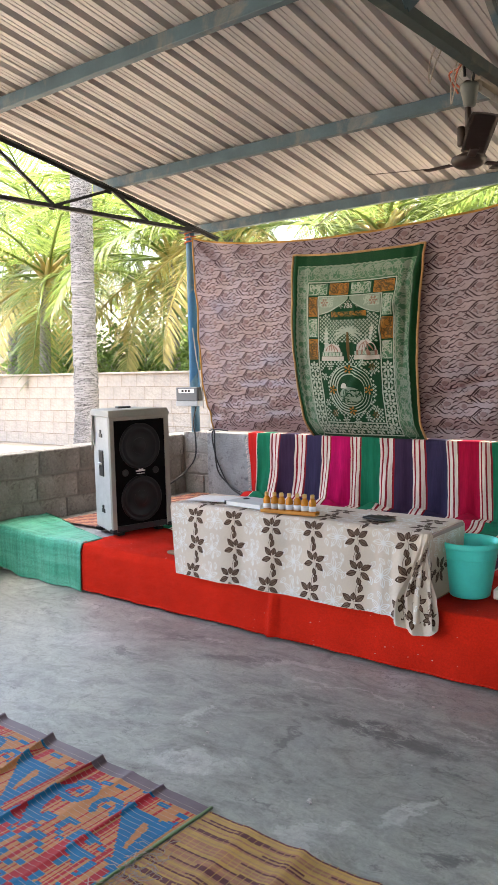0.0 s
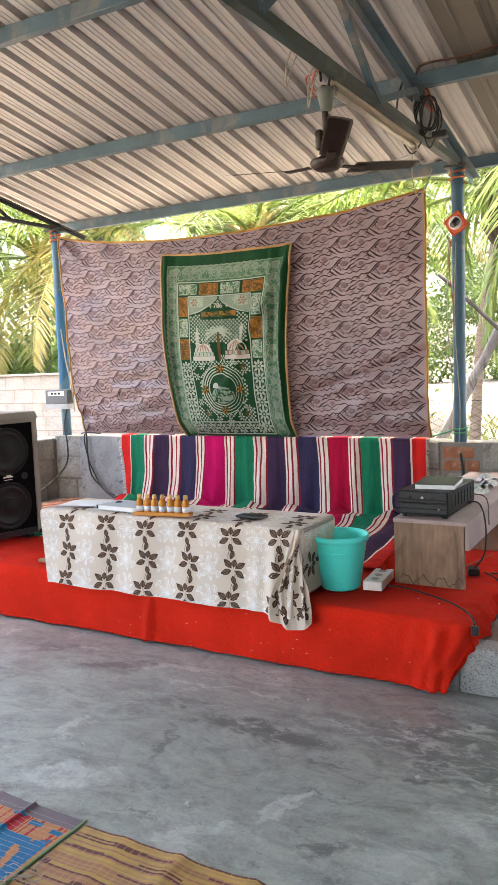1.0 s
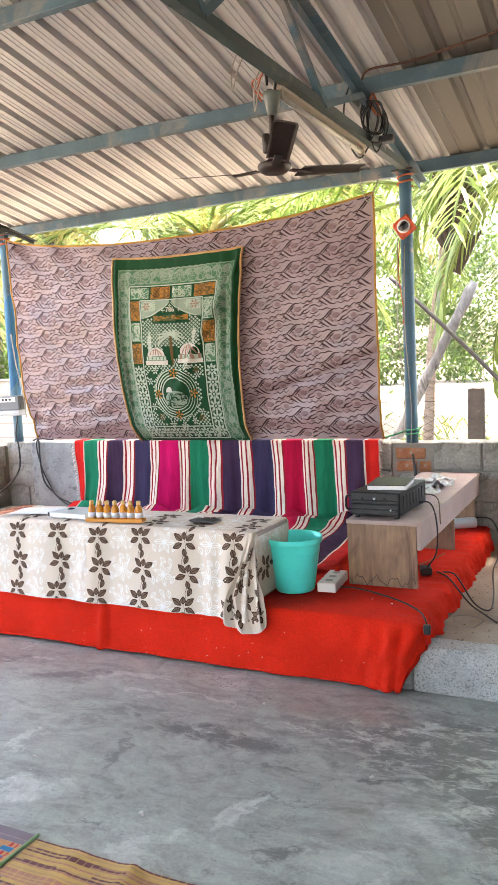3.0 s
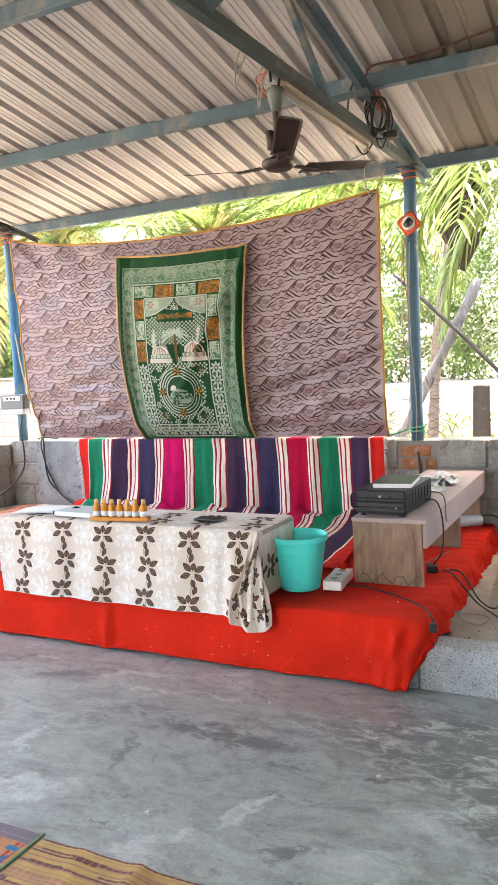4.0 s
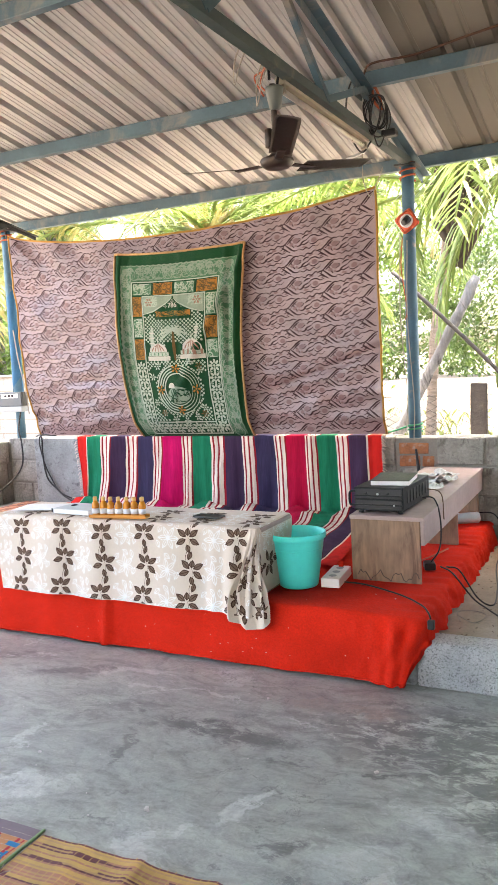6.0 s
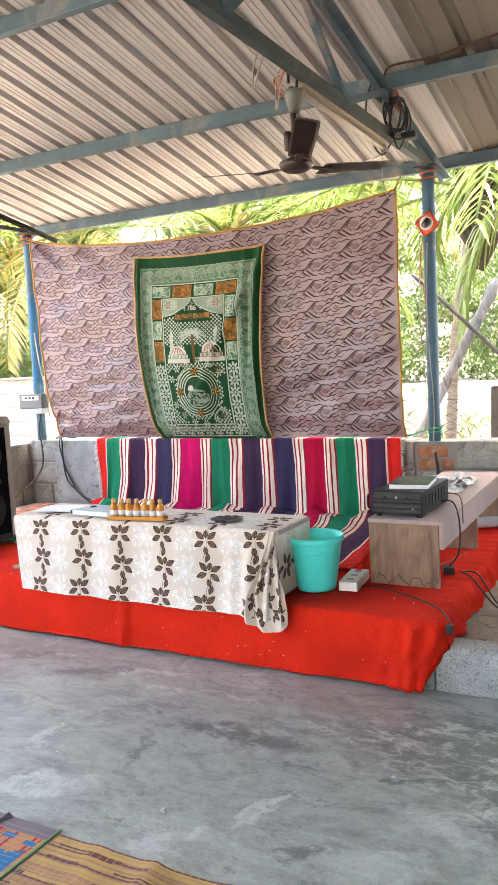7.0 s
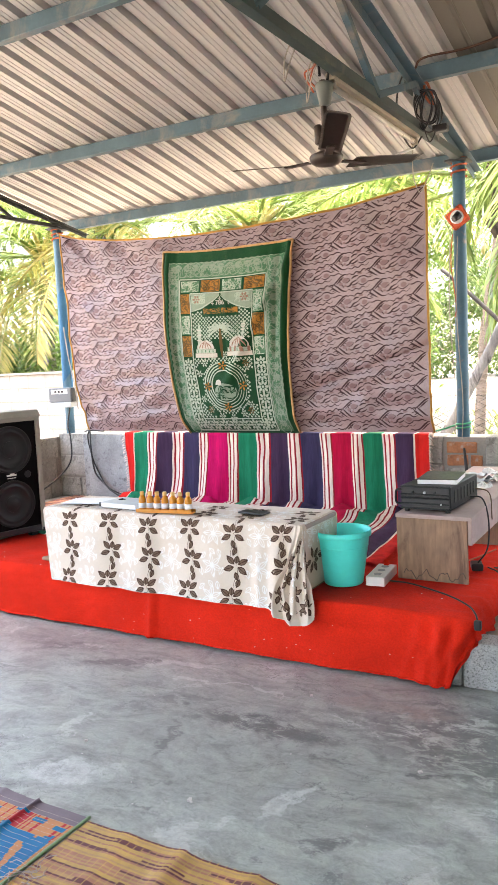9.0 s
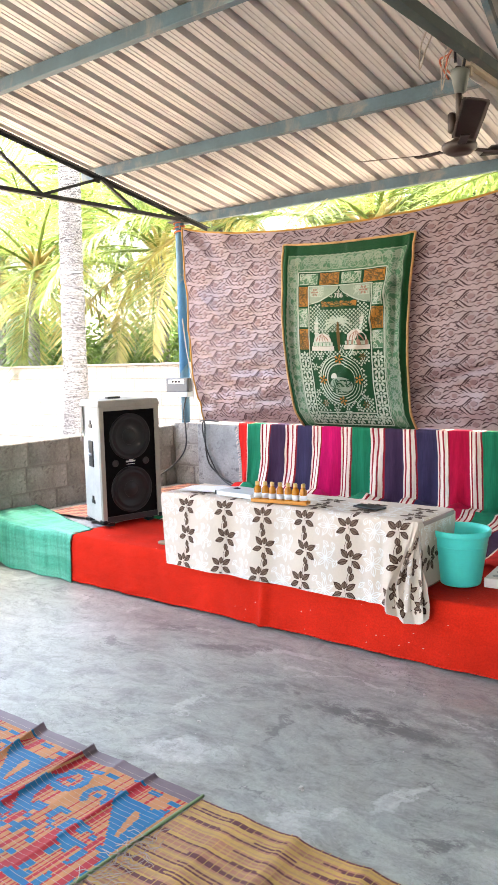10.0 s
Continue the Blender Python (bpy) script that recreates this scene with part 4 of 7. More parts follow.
def stroke(bm, fn, pts, w, off, mat=0, asp=1.0):
    """A ribbon along points (u, v) with tapering ends, w wide in u; asp: height of one unit of v over one of u."""
    prev = None
    n = len(pts)
    for i, p in enumerate(pts):
        a, b = pts[max(0, i - 1)], pts[min(n - 1, i + 1)]
        dx, dy = b[0] - a[0], (b[1] - a[1]) * asp
        l = math.hypot(dx, dy) or 1
        k = w * (0.25 + 0.75 * math.sin(math.pi * (i + 0.35) / (n - 0.3)))
        nx, ny = -dy / l * k, dx / l * k / asp
        pair = (bm.verts.new(on(fn, p[0] + nx, p[1] + ny, off)), bm.verts.new(on(fn, p[0] - nx, p[1] - ny, off)))
        if prev:
            bm.faces.new((prev[0], prev[1], pair[1], pair[0])).material_index = mat
        prev = pair


def rect(bm, fn, u0, u1, v0, v1, off, mat=0, nu=4, nv=4):
    nu, nv = max(nu, math.ceil((u1 - u0) / 0.012)), max(nv, math.ceil((v1 - v0) / 0.014))
    g = [[bm.verts.new(on(fn, u, v, off)) for v in steps(v0, v1, nv)] for u in steps(u0, u1, nu)]
    for i in range(nu):
        for j in range(nv):
            f = bm.faces.new((g[i][j], g[i + 1][j], g[i + 1][j + 1], g[i][j + 1]))
            f.smooth, f.material_index = True, mat


backdrop = thing("backdrop_cloth", (0, 0, 0), "mauve patterned brocade cloth hung between the posts", "cloth")
bm = bmesh.new()
sheet(bm, bd, steps(0, 1, 120), steps(0, 1, 80))
part("brocade", bm, MAUVE, backdrop, smooth=True)
# woven figure: interlocking pointed cells, every second column dropped by half a cell
bm = bmesh.new()
W, Hh = 3.12, 1.6
MU, MV = 0.250 / W, 0.150 / Hh
rnd = random.Random(5)
# thick ribbons of the pointed end, thin outlines, and twigs inside a cell
CELL = (
    (0.0062, ((-0.05, 0.56), (0.02, 0.45), (0.10, 0.32), (0.18, 0.20), (0.28, 0.12), (0.36, 0.17))),
    (0.0050, ((0.04, 0.54), (0.11, 0.43), (0.18, 0.31), (0.26, 0.22))),
    (0.0062, ((-0.03, 0.50), (0.05, 0.62), (0.13, 0.75), (0.22, 0.87), (0.33, 0.90))),
    (0.0050, ((-0.12, 0.60), (-0.04, 0.70), (0.04, 0.82), (0.13, 0.93))),
    (0.0046, ((-0.17, 0.61), (-0.11, 0.53), (-0.05, 0.57), (-0.09, 0.66))),
    (0.0042, ((0.32, 0.17), (0.42, 0.12), (0.51, 0.20), (0.59, 0.08), (0.69, 0.13), (0.78, 0.00), (0.88, 0.06), (1.00, -0.04))),
    (0.0036, ((0.30, 0.90), (0.38, 0.83), (0.47, 0.92), (0.56, 0.84), (0.65, 0.90), (0.74, 0.79), (0.83, 0.86), (0.93, 0.74))),
    (0.0062, ((0.32, 0.70), (0.41, 0.68), (0.47, 0.55), (0.60, 0.46))),
    (0.0046, ((0.43, 0.61), (0.50, 0.67), (0.59, 0.62), (0.65, 0.54))),
    (0.0044, ((0.60, 0.46), (0.68, 0.34), (0.80, 0.32), (0.90, 0.42), (1.02, 0.36))),
    (0.0038, ((0.64, 0.62), (0.72, 0.72), (0.82, 0.68), (0.90, 0.56))),
    (0.0056, ((0.47, 0.38), (0.54, 0.28), (0.64, 0.27))),
    (0.0046, ((0.85, 0.26), (0.93, 0.20), (0.98, 0.28), (0.92, 0.35))),
    (0.0044, ((0.88, 0.56), (0.99, 0.60), (1.10, 0.54), (1.22, 0.63))),
    (0.0026, ((0.36, 0.32), (0.42, 0.38), (0.38, 0.48), (0.30, 0.54))),
)
BLOTS = ((0.30, 0.42, 0.075, 0.105, 1), (0.17, 0.56, 0.045, 0.065, 1), (0.29, 0.66, 0.030, 0.045, 1), (0.77, 0.55, 0.060, 0.095, 1), (0.52, 0.78, 0.05, 0.04, 1), (0.68, 0.19, 0.05, 0.05, 1),
         (0.15, 0.46, 0.014, 0.026, 0), (0.21, 0.64, 0.015, 0.028, 0), (0.23, 0.70, 0.013, 0.024, 0), (0.19, 0.36, 0.012, 0.022, 0))


def gathered(x):
    """The cloth is drawn together towards its far side, so the figures stand closer there."""
    return 0.85 * x + 0.15 * x * x


for c in range(-1, 15):
    for r in range(-2, 13):
        cu, cv = (c + 0.15) * MU, (r + (0.5 if c % 2 else 0)) * MV
        if cu < -1.3 * MU or cu > 1.1 or cv > 1.0 or cv < -1.1 * MV:
            continue
        j = rnd.uniform(-0.02, 0.02)
        for w, pts in CELL:
            run = [(cu + q.x * MU, cv + (q.y + j) * MV) for q in smooth_path([(x, y, 0) for x, y in pts], 3)]
            run = [(gathered(u), v) for u, v in run if 0.004 < u < 0.996 and 0.008 < v < 0.992]
            if len(run) > 2:
                stroke(bm, bd, run, (0.78 + 0.20 * run[0][0]) * w / W, 0.0030, 0, Hh / W)
        for x, y, a, b, m in BLOTS:
            u, v = cu + x * MU, cv + y * MV
            if 0.006 < u < 0.985 and 0.012 < v < 0.985:
                poly(bm, bd, [(gathered(u + 1.3 * a * MU * math.cos(q)), v + 1.3 * b * MV * math.sin(q)) for q in (k * 0.785 for k in range(8))], 0.0022, m)
tagged(part("woven_figure", bm, [MAROON, MAUVEL], backdrop, "dark maroon curling motifs"), kind="stuff")
for name, pts in (("top_piping", [(u, 0.0) for u in steps(0, 1, 60)]), ("side_piping", [(0.0, v) for v in steps(0, 1, 40)]), ("side_piping", [(1.0, v) for v in steps(0, 1, 40)])):
    bm = bmesh.new()
    tube(bm, [on(bd, u, v, 0.0) for u, v in pts], 0.008, 6)
    part(name, bm, GOLD, backdrop, "gold-orange piping")
# ties from the corners to the posts
CORD = surface("grey cord", (0.30, 0.27, 0.23), 0.9, var=0.2)
ORANGECORD = surface("orange cord", (0.36, 0.085, 0.035), 0.8, var=0.2)
for a, b in (((-4.645, 4.955, 2.50), (-4.72, 5.03, 2.56)), ((-1.51, 4.955, 2.452), (-1.50, 5.10, 2.60)), ((-3.55, 4.955, 2.355), (-3.38, 5.30, 2.62))):
    ob = thing("tie_cord", a, "thin cord tying the hung cloth to the roof", "cord", "tie cords")
    bm = bmesh.new()
    tube(bm, [(0, 0, 0), (Vector(b) - Vector(a)) * 0.5 + Vector((0, 0, -0.01)), Vector(b) - Vector(a)], 0.004, 6)
    part("cord", bm, CORD, ob)

# ---- prayer rug on the backdrop
def rg(u, v):
    """Rug surface: u 0..1 along, v 0..1 downward; it bellies to one side between its hung top and its tucked foot."""
    k = max(0.0, v)
    belly = math.sin(math.pi * min(1, k * 1.05))
    xl = -3.520 - 0.020 * belly + 0.100 * k ** 2.2
    xr = -2.430 - 0.030 * belly - 0.035 * k
    x = xl + (xr - xl) * u
    top = 2.236 - 0.030 * u - 0.020 * math.sin(math.pi * u)
    z = top + (0.858 - top) * v
    y = 4.893 + 0.012 * math.sin(7 * u + 2 * v) - 0.035 * math.sin(math.pi * v) - 0.012 * v
    # long slanting folds
    for c0, s, w, h in ((0.975, -0.03, 0.016, 0.040), (0.030, 0.02, 0.018, 0.034), (0.915, -0.05, 0.018, -0.022), (0.86, 0.03, 0.014, 0.012), (1.06, -0.78, 0.038, 0.030), (0.75, 0.18, 0.05, 0.014), (0.30, 0.25, 0.04, 0.012), (0.10, -0.03, 0.02, -0.014), (0.52, 0.04, 0.010, 0.008)):
        d = u - (c0 + s * v)
        y -= h * math.exp(-(d / w) ** 2) * math.sin(math.pi * min(1, 0.15 + 0.85 * k))
    y += 0.012 * nz(u * 2, v * 3, 1, 2.0) + 0.005 * nz(u * 7, v * 7, 2, 2.0)
    y += (4.978 - y) * max(0.0, (v - 0.90) / 0.10) ** 1.5
    return Vector((x, y, z))


rug = thing("prayer_rug", (0, 0, 0), "green woven prayer rug with domes, a palm and orange panels", "rug")
bm = bmesh.new()
sheet(bm, rg, steps(0, 1, 90), steps(0, 1, 90))
part("field", bm, GREEN, rug, smooth=True)
ASP = 1.42 / 1.05
for name, pts in (("piping", [(u, 0.0) for u in steps(0, 1, 30)]), ("piping", [(0.0, v) for v in steps(0, 1, 40)]), ("piping", [(1.0, v) for v in steps(0, 1, 40)])):
    bm = bmesh.new()
    tube(bm, [on(rg, u, v, 0.004) for u, v in pts], 0.0085, 6)
    part(name, bm, PALEGOLD, rug, "pale gold piping")


def rosette(bm, u, v, s, off, mat=0, petals=6):
    for k in range(petals):
        a = k * 2 * math.pi / petals
        c = (u + s * 0.62 * math.cos(a), v + s * 0.62 * math.sin(a) / ASP)
        poly(bm, rg, [(c[0] + s * (0.36 * math.cos(a) * math.cos(b) - 0.20 * math.sin(a) * math.sin(b)), c[1] + s * (0.36 * math.sin(a) * math.cos(b) + 0.20 * math.cos(a) * math.sin(b)) / ASP) for b in (j * 1.0472 for j in range(6))], off, mat)
    poly(bm, rg, [(u + s * 0.2 * math.cos(b), v + s * 0.2 * math.sin(b) / ASP) for b in (j * 1.0472 for j in range(6))], off, mat)


def scribble(bm, u0, u1, v0, v1, w, n, off, mat, seed):
    r = random.Random(seed)
    for k in range(n):
        a, b = r.uniform(u0, u1), r.uniform(v0, v1)
        pts = [(a, b)]
        ang = r.uniform(0, 6.28)
        for j in range(5):
            ang += r.uniform(-1.2, 1.2)
            a, b = a + 0.012 * math.cos(ang), b + 0.012 * math.sin(ang) / ASP
            pts.append((min(u1, max(u0, a)), min(v1, max(v0, b))))
        stroke(bm, rg, pts, w, off, mat, ASP)


# lace borders
bm = bmesh.new()
rect(bm, rg, 0.048, 0.132, 0.060, 0.985, 0.003, 0, 3, 40)
rect(bm, rg, 0.840, 0.955, 0.060, 0.985, 0.003, 0, 3, 40)
rect(bm, rg, 0.132, 0.840, 0.060, 0.147, 0.003, 0, 40, 3)
part("lace_border", bm, LACE2, rug, "pale green lace-patterned border")
bm = bmesh.new()
for k in range(15):
    v = 0.10 + 0.060 * k
    for c in (0.090, 0.898):
        rosette(bm, c, v, 0.030, 0.006, 0, 8)
        for s in (-1, 1):
            stroke(bm, rg, [(c + s * 0.040 * math.cos(a), v + 0.030 + 0.026 * math.sin(a)) for a in steps(-1.5, 1.5, 6)], 0.0030, 0.005, 0, ASP)
for k in range(12):
    u = 0.085 + 0.071 * k
    rosette(bm, u + 0.036, 0.092, 0.030, 0.006, 0, 8)
    stroke(bm, rg, [(u + 0.036 * math.cos(a) + 0.036, 0.112 - 0.038 * math.sin(a)) for a in steps(0, math.pi, 8)], 0.0034, 0.005, 0, ASP)
    stroke(bm, rg, [(u + 0.036 * math.cos(a), 0.118 + 0.022 * math.sin(a)) for a in steps(0, math.pi, 6)], 0.0028, 0.005, 0, ASP)
for c in (0.052, 0.128, 0.845, 0.950):
    stroke(bm, rg, [(c + 0.0026 * math.sin(k * 1.57), v) for k, v in enumerate(steps(0.062, 0.975, 110))], 0.0050, 0.005, 0, ASP)
stroke(bm, rg, [(u, 0.064 + 0.003 * math.sin(k * 1.57)) for k, u in enumerate(steps(0.05, 0.955, 80))], 0.0045, 0.005, 0, ASP)
scribble(bm, 0.055, 0.125, 0.08, 0.97, 0.0022, 210, 0.005, 0, 3)
scribble(bm, 0.85, 0.945, 0.08, 0.97, 0.0022, 240, 0.005, 0, 4)
scribble(bm, 0.14, 0.835, 0.068, 0.140, 0.0022, 190, 0.005, 0, 5)
part("lace_figure", bm, LACE3, rug, "pale green scroll figure")
# pale frame lines
UA, UB, UC, UD = 0.137, 0.230, 0.735, 0.834
for c, v0 in ((UA, 0.152), (UB, 0.228), (UC, 0.228), (UD, 0.152)):
    bm = bmesh.new()
    rect(bm, rg, c - 0.0045, c + 0.0045, v0, 0.980 if c in (UA, UD) else 0.914, 0.005, 0, 1, 40)
    part("frame_line", bm, LACE, rug)
for a, b, v in ((UA, UD, 0.152), (UB, UC, 0.229), (UB, UC, 0.913), (UA, UD, 0.980)):
    bm = bmesh.new()
    rect(bm, rg, a, b, v - 0.0032, v + 0.0032, 0.005, 0, 30, 1)
    part("frame_line", bm, LACE, rug)
# square panels, each with a woven figure
panels = [(0.146 + 0.174 * k, 0.146 + 0.174 * k + 0.156, 0.160, 0.222, k % 2) for k in range(4)]
panels += [(0.145, 0.222, v0, v1, o) for v0, v1, o in ((0.232, 0.336, 1), (0.346, 0.450, 0), (0.460, 0.570, 1))]
panels += [(0.743, 0.826, v0, v1, o) for v0, v1, o in ((0.232, 0.346, 0), (0.354, 0.466, 1), (0.474, 0.572, 0))]
for k, (a, b, c, d, o) in enumerate(panels):
    bm = bmesh.new()
    rect(bm, rg, a, b, c, d, 0.004, 0, 6, 5)
    scribble(bm, a + 0.006, b - 0.006, c + 0.004, d - 0.004, 0.0026, 46, 0.007, 1, k)
    part("panel", bm, [ORANGE, OCHRE] if o else [LACE2, LACE], rug, "ochre orange panel" if o else "pale green panel")


def in_arch(u):
    """Height of the pointed arch's edge at u."""
    q = min(1.0, abs(u - 0.482) / 0.246)
    return 0.238 + 0.085 * q ** 0.85 + 0.012 * math.sin(math.pi * q)


# lattice of small lozenges in the middle field
bm = bmesh.new()
for r in range(61):
    for c in range(17):
        u, v = 0.246 + 0.0300 * (c + 0.5 * (r % 2)), 0.300 + 0.0102 * r
        d = math.hypot(u - 0.482, (v - 0.735) * ASP)
        if d < 0.182 or 0.205 < d < 0.258 and v > 0.60:
            continue
        if u > 0.725 or v > 0.905 or v < in_arch(u) + 0.012:
            continue
        if (v < 0.352 and abs(u - 0.482) < 0.15) or (0.48 < v < 0.585):
            continue
        poly(bm, rg, [(u + 0.0098, v), (u, v + 0.0068), (u - 0.0098, v), (u, v - 0.0068)], 0.004, 0)
for r in range(9):
    for c in range(17):
        u, v = 0.246 + 0.0300 * (c + 0.5 * (r % 2)), 0.484 + 0.0102 * r
        if 0.345 < u < 0.415 and v < 0.52 or 0.535 < u < 0.575 and v < 0.50:
            poly(bm, rg, [(u + 0.0098, v), (u, v + 0.0068), (u - 0.0098, v), (u, v - 0.0068)], 0.004, 0)
tagged(part("lozenge_field", bm, LACE, rug, "pale lozenge lattice"), kind="stuff")
# arch spandrels
for s in (-1, 1):
    bm = bmesh.new()
    cols = steps(0.482 + s * 0.006, 0.482 + s * 0.245, 12)
    for u0, u1 in zip(cols, cols[1:]):
        vs = [bm.verts.new(on(rg, u, v, 0.006)) for u, v in ((u0, 0.233), (u1, 0.233), (u1, in_arch(u1)), (u0, in_arch(u0)))]
        bm.faces.new(vs)
    lo, hi = sorted((0.482 + s * 0.12, 0.482 + s * 0.235))
    scribble(bm, lo, hi, 0.238, 0.285, 0.0032, 34, 0.009, 1, 9 + s)
    rosette(bm, 0.482 + s * 0.195, 0.262, 0.034, 0.011, 2, 6)
    stroke(bm, rg, [(u, in_arch(u) + 0.003) for u in cols], 0.0050, 0.010, 1, ASP)
    part("spandrel", bm, [LACE3, LACE, DULLROSE], rug, "pale half of the pointed arch")
bm = bmesh.new()
rect(bm, rg, 0.345, 0.625, 0.312, 0.342, 0.010, 0, 8, 2)
scribble(bm, 0.35, 0.62, 0.314, 0.340, 0.0022, 60, 0.013, 1, 31)
part("script_bar", bm, [ORANGE, GREEN], rug, "ochre bar of unreadable script")
# number woven above the script, with two small stars
txt = bpy.data.curves.new("number", "FONT")
txt.body, txt.size, txt.extrude, txt.align_x = "786", 0.050, 0.002, "CENTER"
num = new("number", txt)
deps = bpy.context.evaluated_depsgraph_get()
num_me = bpy.data.meshes.new_from_object(num.evaluated_get(deps))
bpy.data.objects.remove(num)
num_me.materials.clear()
num_me.materials.append(IVORY)
num = new("number", num_me)
num.parent = rug
q = on(rg, 0.488, 0.296, 0.016)
num.matrix_basis = pose(q.x, q.y, q.z, 90, 0, 0)
for u, v in ((0.425, 0.287), (0.555, 0.285), (0.482, 0.262)):
    bm = bmesh.new()
    rosette(bm, u, v, 0.015, 0.010, 0, 4)
    part("star", bm, IVORY, rug)


def dome(bm, cu, base, w, h):
    """A domed building: plinth, arcaded drum, ribbed dome and finial."""
    rect(bm, rg, cu - w, cu + w, base - 0.024, base, 0.008, 2, 6, 2)
    rect(bm, rg, cu - w * 0.90, cu + w * 0.90, base - 0.046, base - 0.026, 0.008, 0, 6, 2)
    arc = [(cu + w * 0.80 * math.cos(a), base - 0.048 - h * math.sin(a) ** 0.8) for a in steps(0, math.pi, 14)]
    poly(bm, rg, arc, 0.008, 2)
    for k in range(-2, 3):
        stroke(bm, rg, [(cu + w * 0.74 * k / 2.6 * (1 - 0.75 * t * t), base - 0.05 - h * 0.92 * t * (1 - 0.1 * abs(k))) for t in steps(0, 1, 5)], 0.0050, 0.011, 1, ASP)
    for k in range(5):
        u = cu - w * 0.7 + w * 0.35 * k
        stroke(bm, rg, [(u, base - 0.028), (u, base - 0.036), (u, base - 0.043)], 0.0045, 0.011, 3, ASP)
    stroke(bm, rg, [(cu, base - 0.047 - h), (cu, base - 0.062 - h), (cu, base - 0.075 - h)], 0.005, 0.009, 0, ASP)


def minaret(bm, cu, base, h, w):
    rect(bm, rg, cu - w, cu + w, base - h * 0.72, base, 0.009, 0, 2, 8)
    for k in (0.35, 0.55, 0.72):
        rect(bm, rg, cu - w * 1.5, cu + w * 1.5, base - h * k - 0.006, base - h * k, 0.011, 2, 2, 1)
    rect(bm, rg, cu - w * 0.7, cu + w * 0.7, base - h * 0.84, base - h * 0.72, 0.009, 0, 2, 2)
    poly(bm, rg, [(cu - w * 0.8, base - h * 0.84), (cu + w * 0.8, base - h * 0.84), (cu + w * 0.5, base - h * 0.92), (cu, base - h), (cu - w * 0.5, base - h * 0.92)], 0.009, 0)


bm = bmesh.new()
dome(bm, 0.352, 0.578, 0.096, 0.046)
minaret(bm, 0.300, 0.540, 0.150, 0.015)
part("dome_figure", bm, [LACE, DULLROSE, IVORY, LACE2], rug, "ivory dome with a minaret")
bm = bmesh.new()
dome(bm, 0.628, 0.572, 0.098, 0.058)
minaret(bm, 0.672, 0.470, 0.085, 0.012)
for k in range(4):
    rect(bm, rg, 0.548 + 0.048 * k, 0.568 + 0.048 * k, 0.520, 0.548, 0.013, 1, 2, 2)
part("dome_figure", bm, [LACE, DULLROSE, IVORY, LACE2], rug, "ivory dome with a minaret")
bm = bmesh.new()
stroke(bm, rg, [(0.486, 0.578), (0.484, 0.52), (0.486, 0.47), (0.485, 0.42)], 0.013, 0.010, 1, ASP)
for k in range(9):
    a = radians(-25 + 230 * k / 8)
    pts = [(0.485 + 0.112 * t * math.cos(a), 0.420 - 0.055 * t * math.sin(a) + 0.026 * t * t) for t in steps(0, 1, 6)]
    stroke(bm, rg, pts, 0.0085, 0.011, 0, ASP)
part("palm_figure", bm, [LACE, OCHRE], rug, "small pale palm tree figure")
bm = bmesh.new()
CU, CV = 0.482, 0.735
for rad in (0.176, 0.156, 0.136, 0.116):
    stroke(bm, rg, [(CU + rad * math.cos(a), CV + rad * math.sin(a) / ASP) for a in steps(0.15, 2 * math.pi + 0.1, 48)], 0.0052, 0.010, 0, ASP)
poly(bm, rg, [(CU + 0.096 * math.cos(a), CV + 0.030 + 0.062 * math.sin(a) / ASP) for a in steps(0, 2 * math.pi, 16)[:-1]], 0.012, 4)
poly(bm, rg, [(CU - 0.045 + 0.035 * math.cos(a), CV - 0.008 - 0.040 * math.sin(a) / ASP) for a in steps(0, math.pi, 10)], 0.013, 1)
scribble(bm, CU - 0.085, CU + 0.085, CV + 0.0, CV + 0.065, 0.0042, 34, 0.0145, 2, 77)
for a in range(4):
    t = radians(90 * a)
    c = (CU + 0.150 * math.cos(t), CV + 0.150 * math.sin(t) / ASP)
    poly(bm, rg, [(c[0] + 0.032 * math.cos(b), c[1] + 0.032 * math.sin(b) / ASP) for b in steps(0, 2 * math.pi, 9)[:-1]], 0.0125, 2)
    rosette(bm, c[0], c[1], 0.036, 0.014, 3, 5)
part("medallion", bm, [LACE, IVORY, GREEN, ORANGE, LACE3], rug, "ringed round medallion with orange flowers")
for u, v in ((0.325, 0.862), (0.660, 0.868), (0.665, 0.612)):
    bm = bmesh.new()
    rosette(bm, u, v, 0.030, 0.012, 0, 6)
    part("corner_flower", bm, OCHRE, rug, "small brown ochre flower")
bm = bmesh.new()
for k in range(6):
    for c in (0.184, 0.785):
        rosette(bm, c, 0.615 + 0.064 * k, 0.050, 0.006, 0, 8)
        for s in (-1, 1):
            rosette(bm, c + 0.034 * s, 0.647 + 0.064 * k, 0.016, 0.006, 0, 4)
tagged(part("rosette_border", bm, LACE, rug, "side bands of pale rosettes"), kind="stuff")
bm = bmesh.new()
for k in range(7):
    rosette(bm, 0.235 + 0.083 * k, 0.947, 0.046, 0.006, 0, 8)
    rosette(bm, 0.276 + 0.083 * k, 0.930, 0.016, 0.006, 0, 4)
for k in range(15):
    a = 2 * math.pi * (k + 0.5) / 15
    u, v = CU + 0.232 * math.cos(a), CV + 0.232 * math.sin(a) / ASP
    if abs(u - CU) < 0.225:
        rosette(bm, u, v, 0.030, 0.008, 0, 6)
tagged(part("rosette_band", bm, LACE, rug, "band of pale rosettes"), kind="stuff")

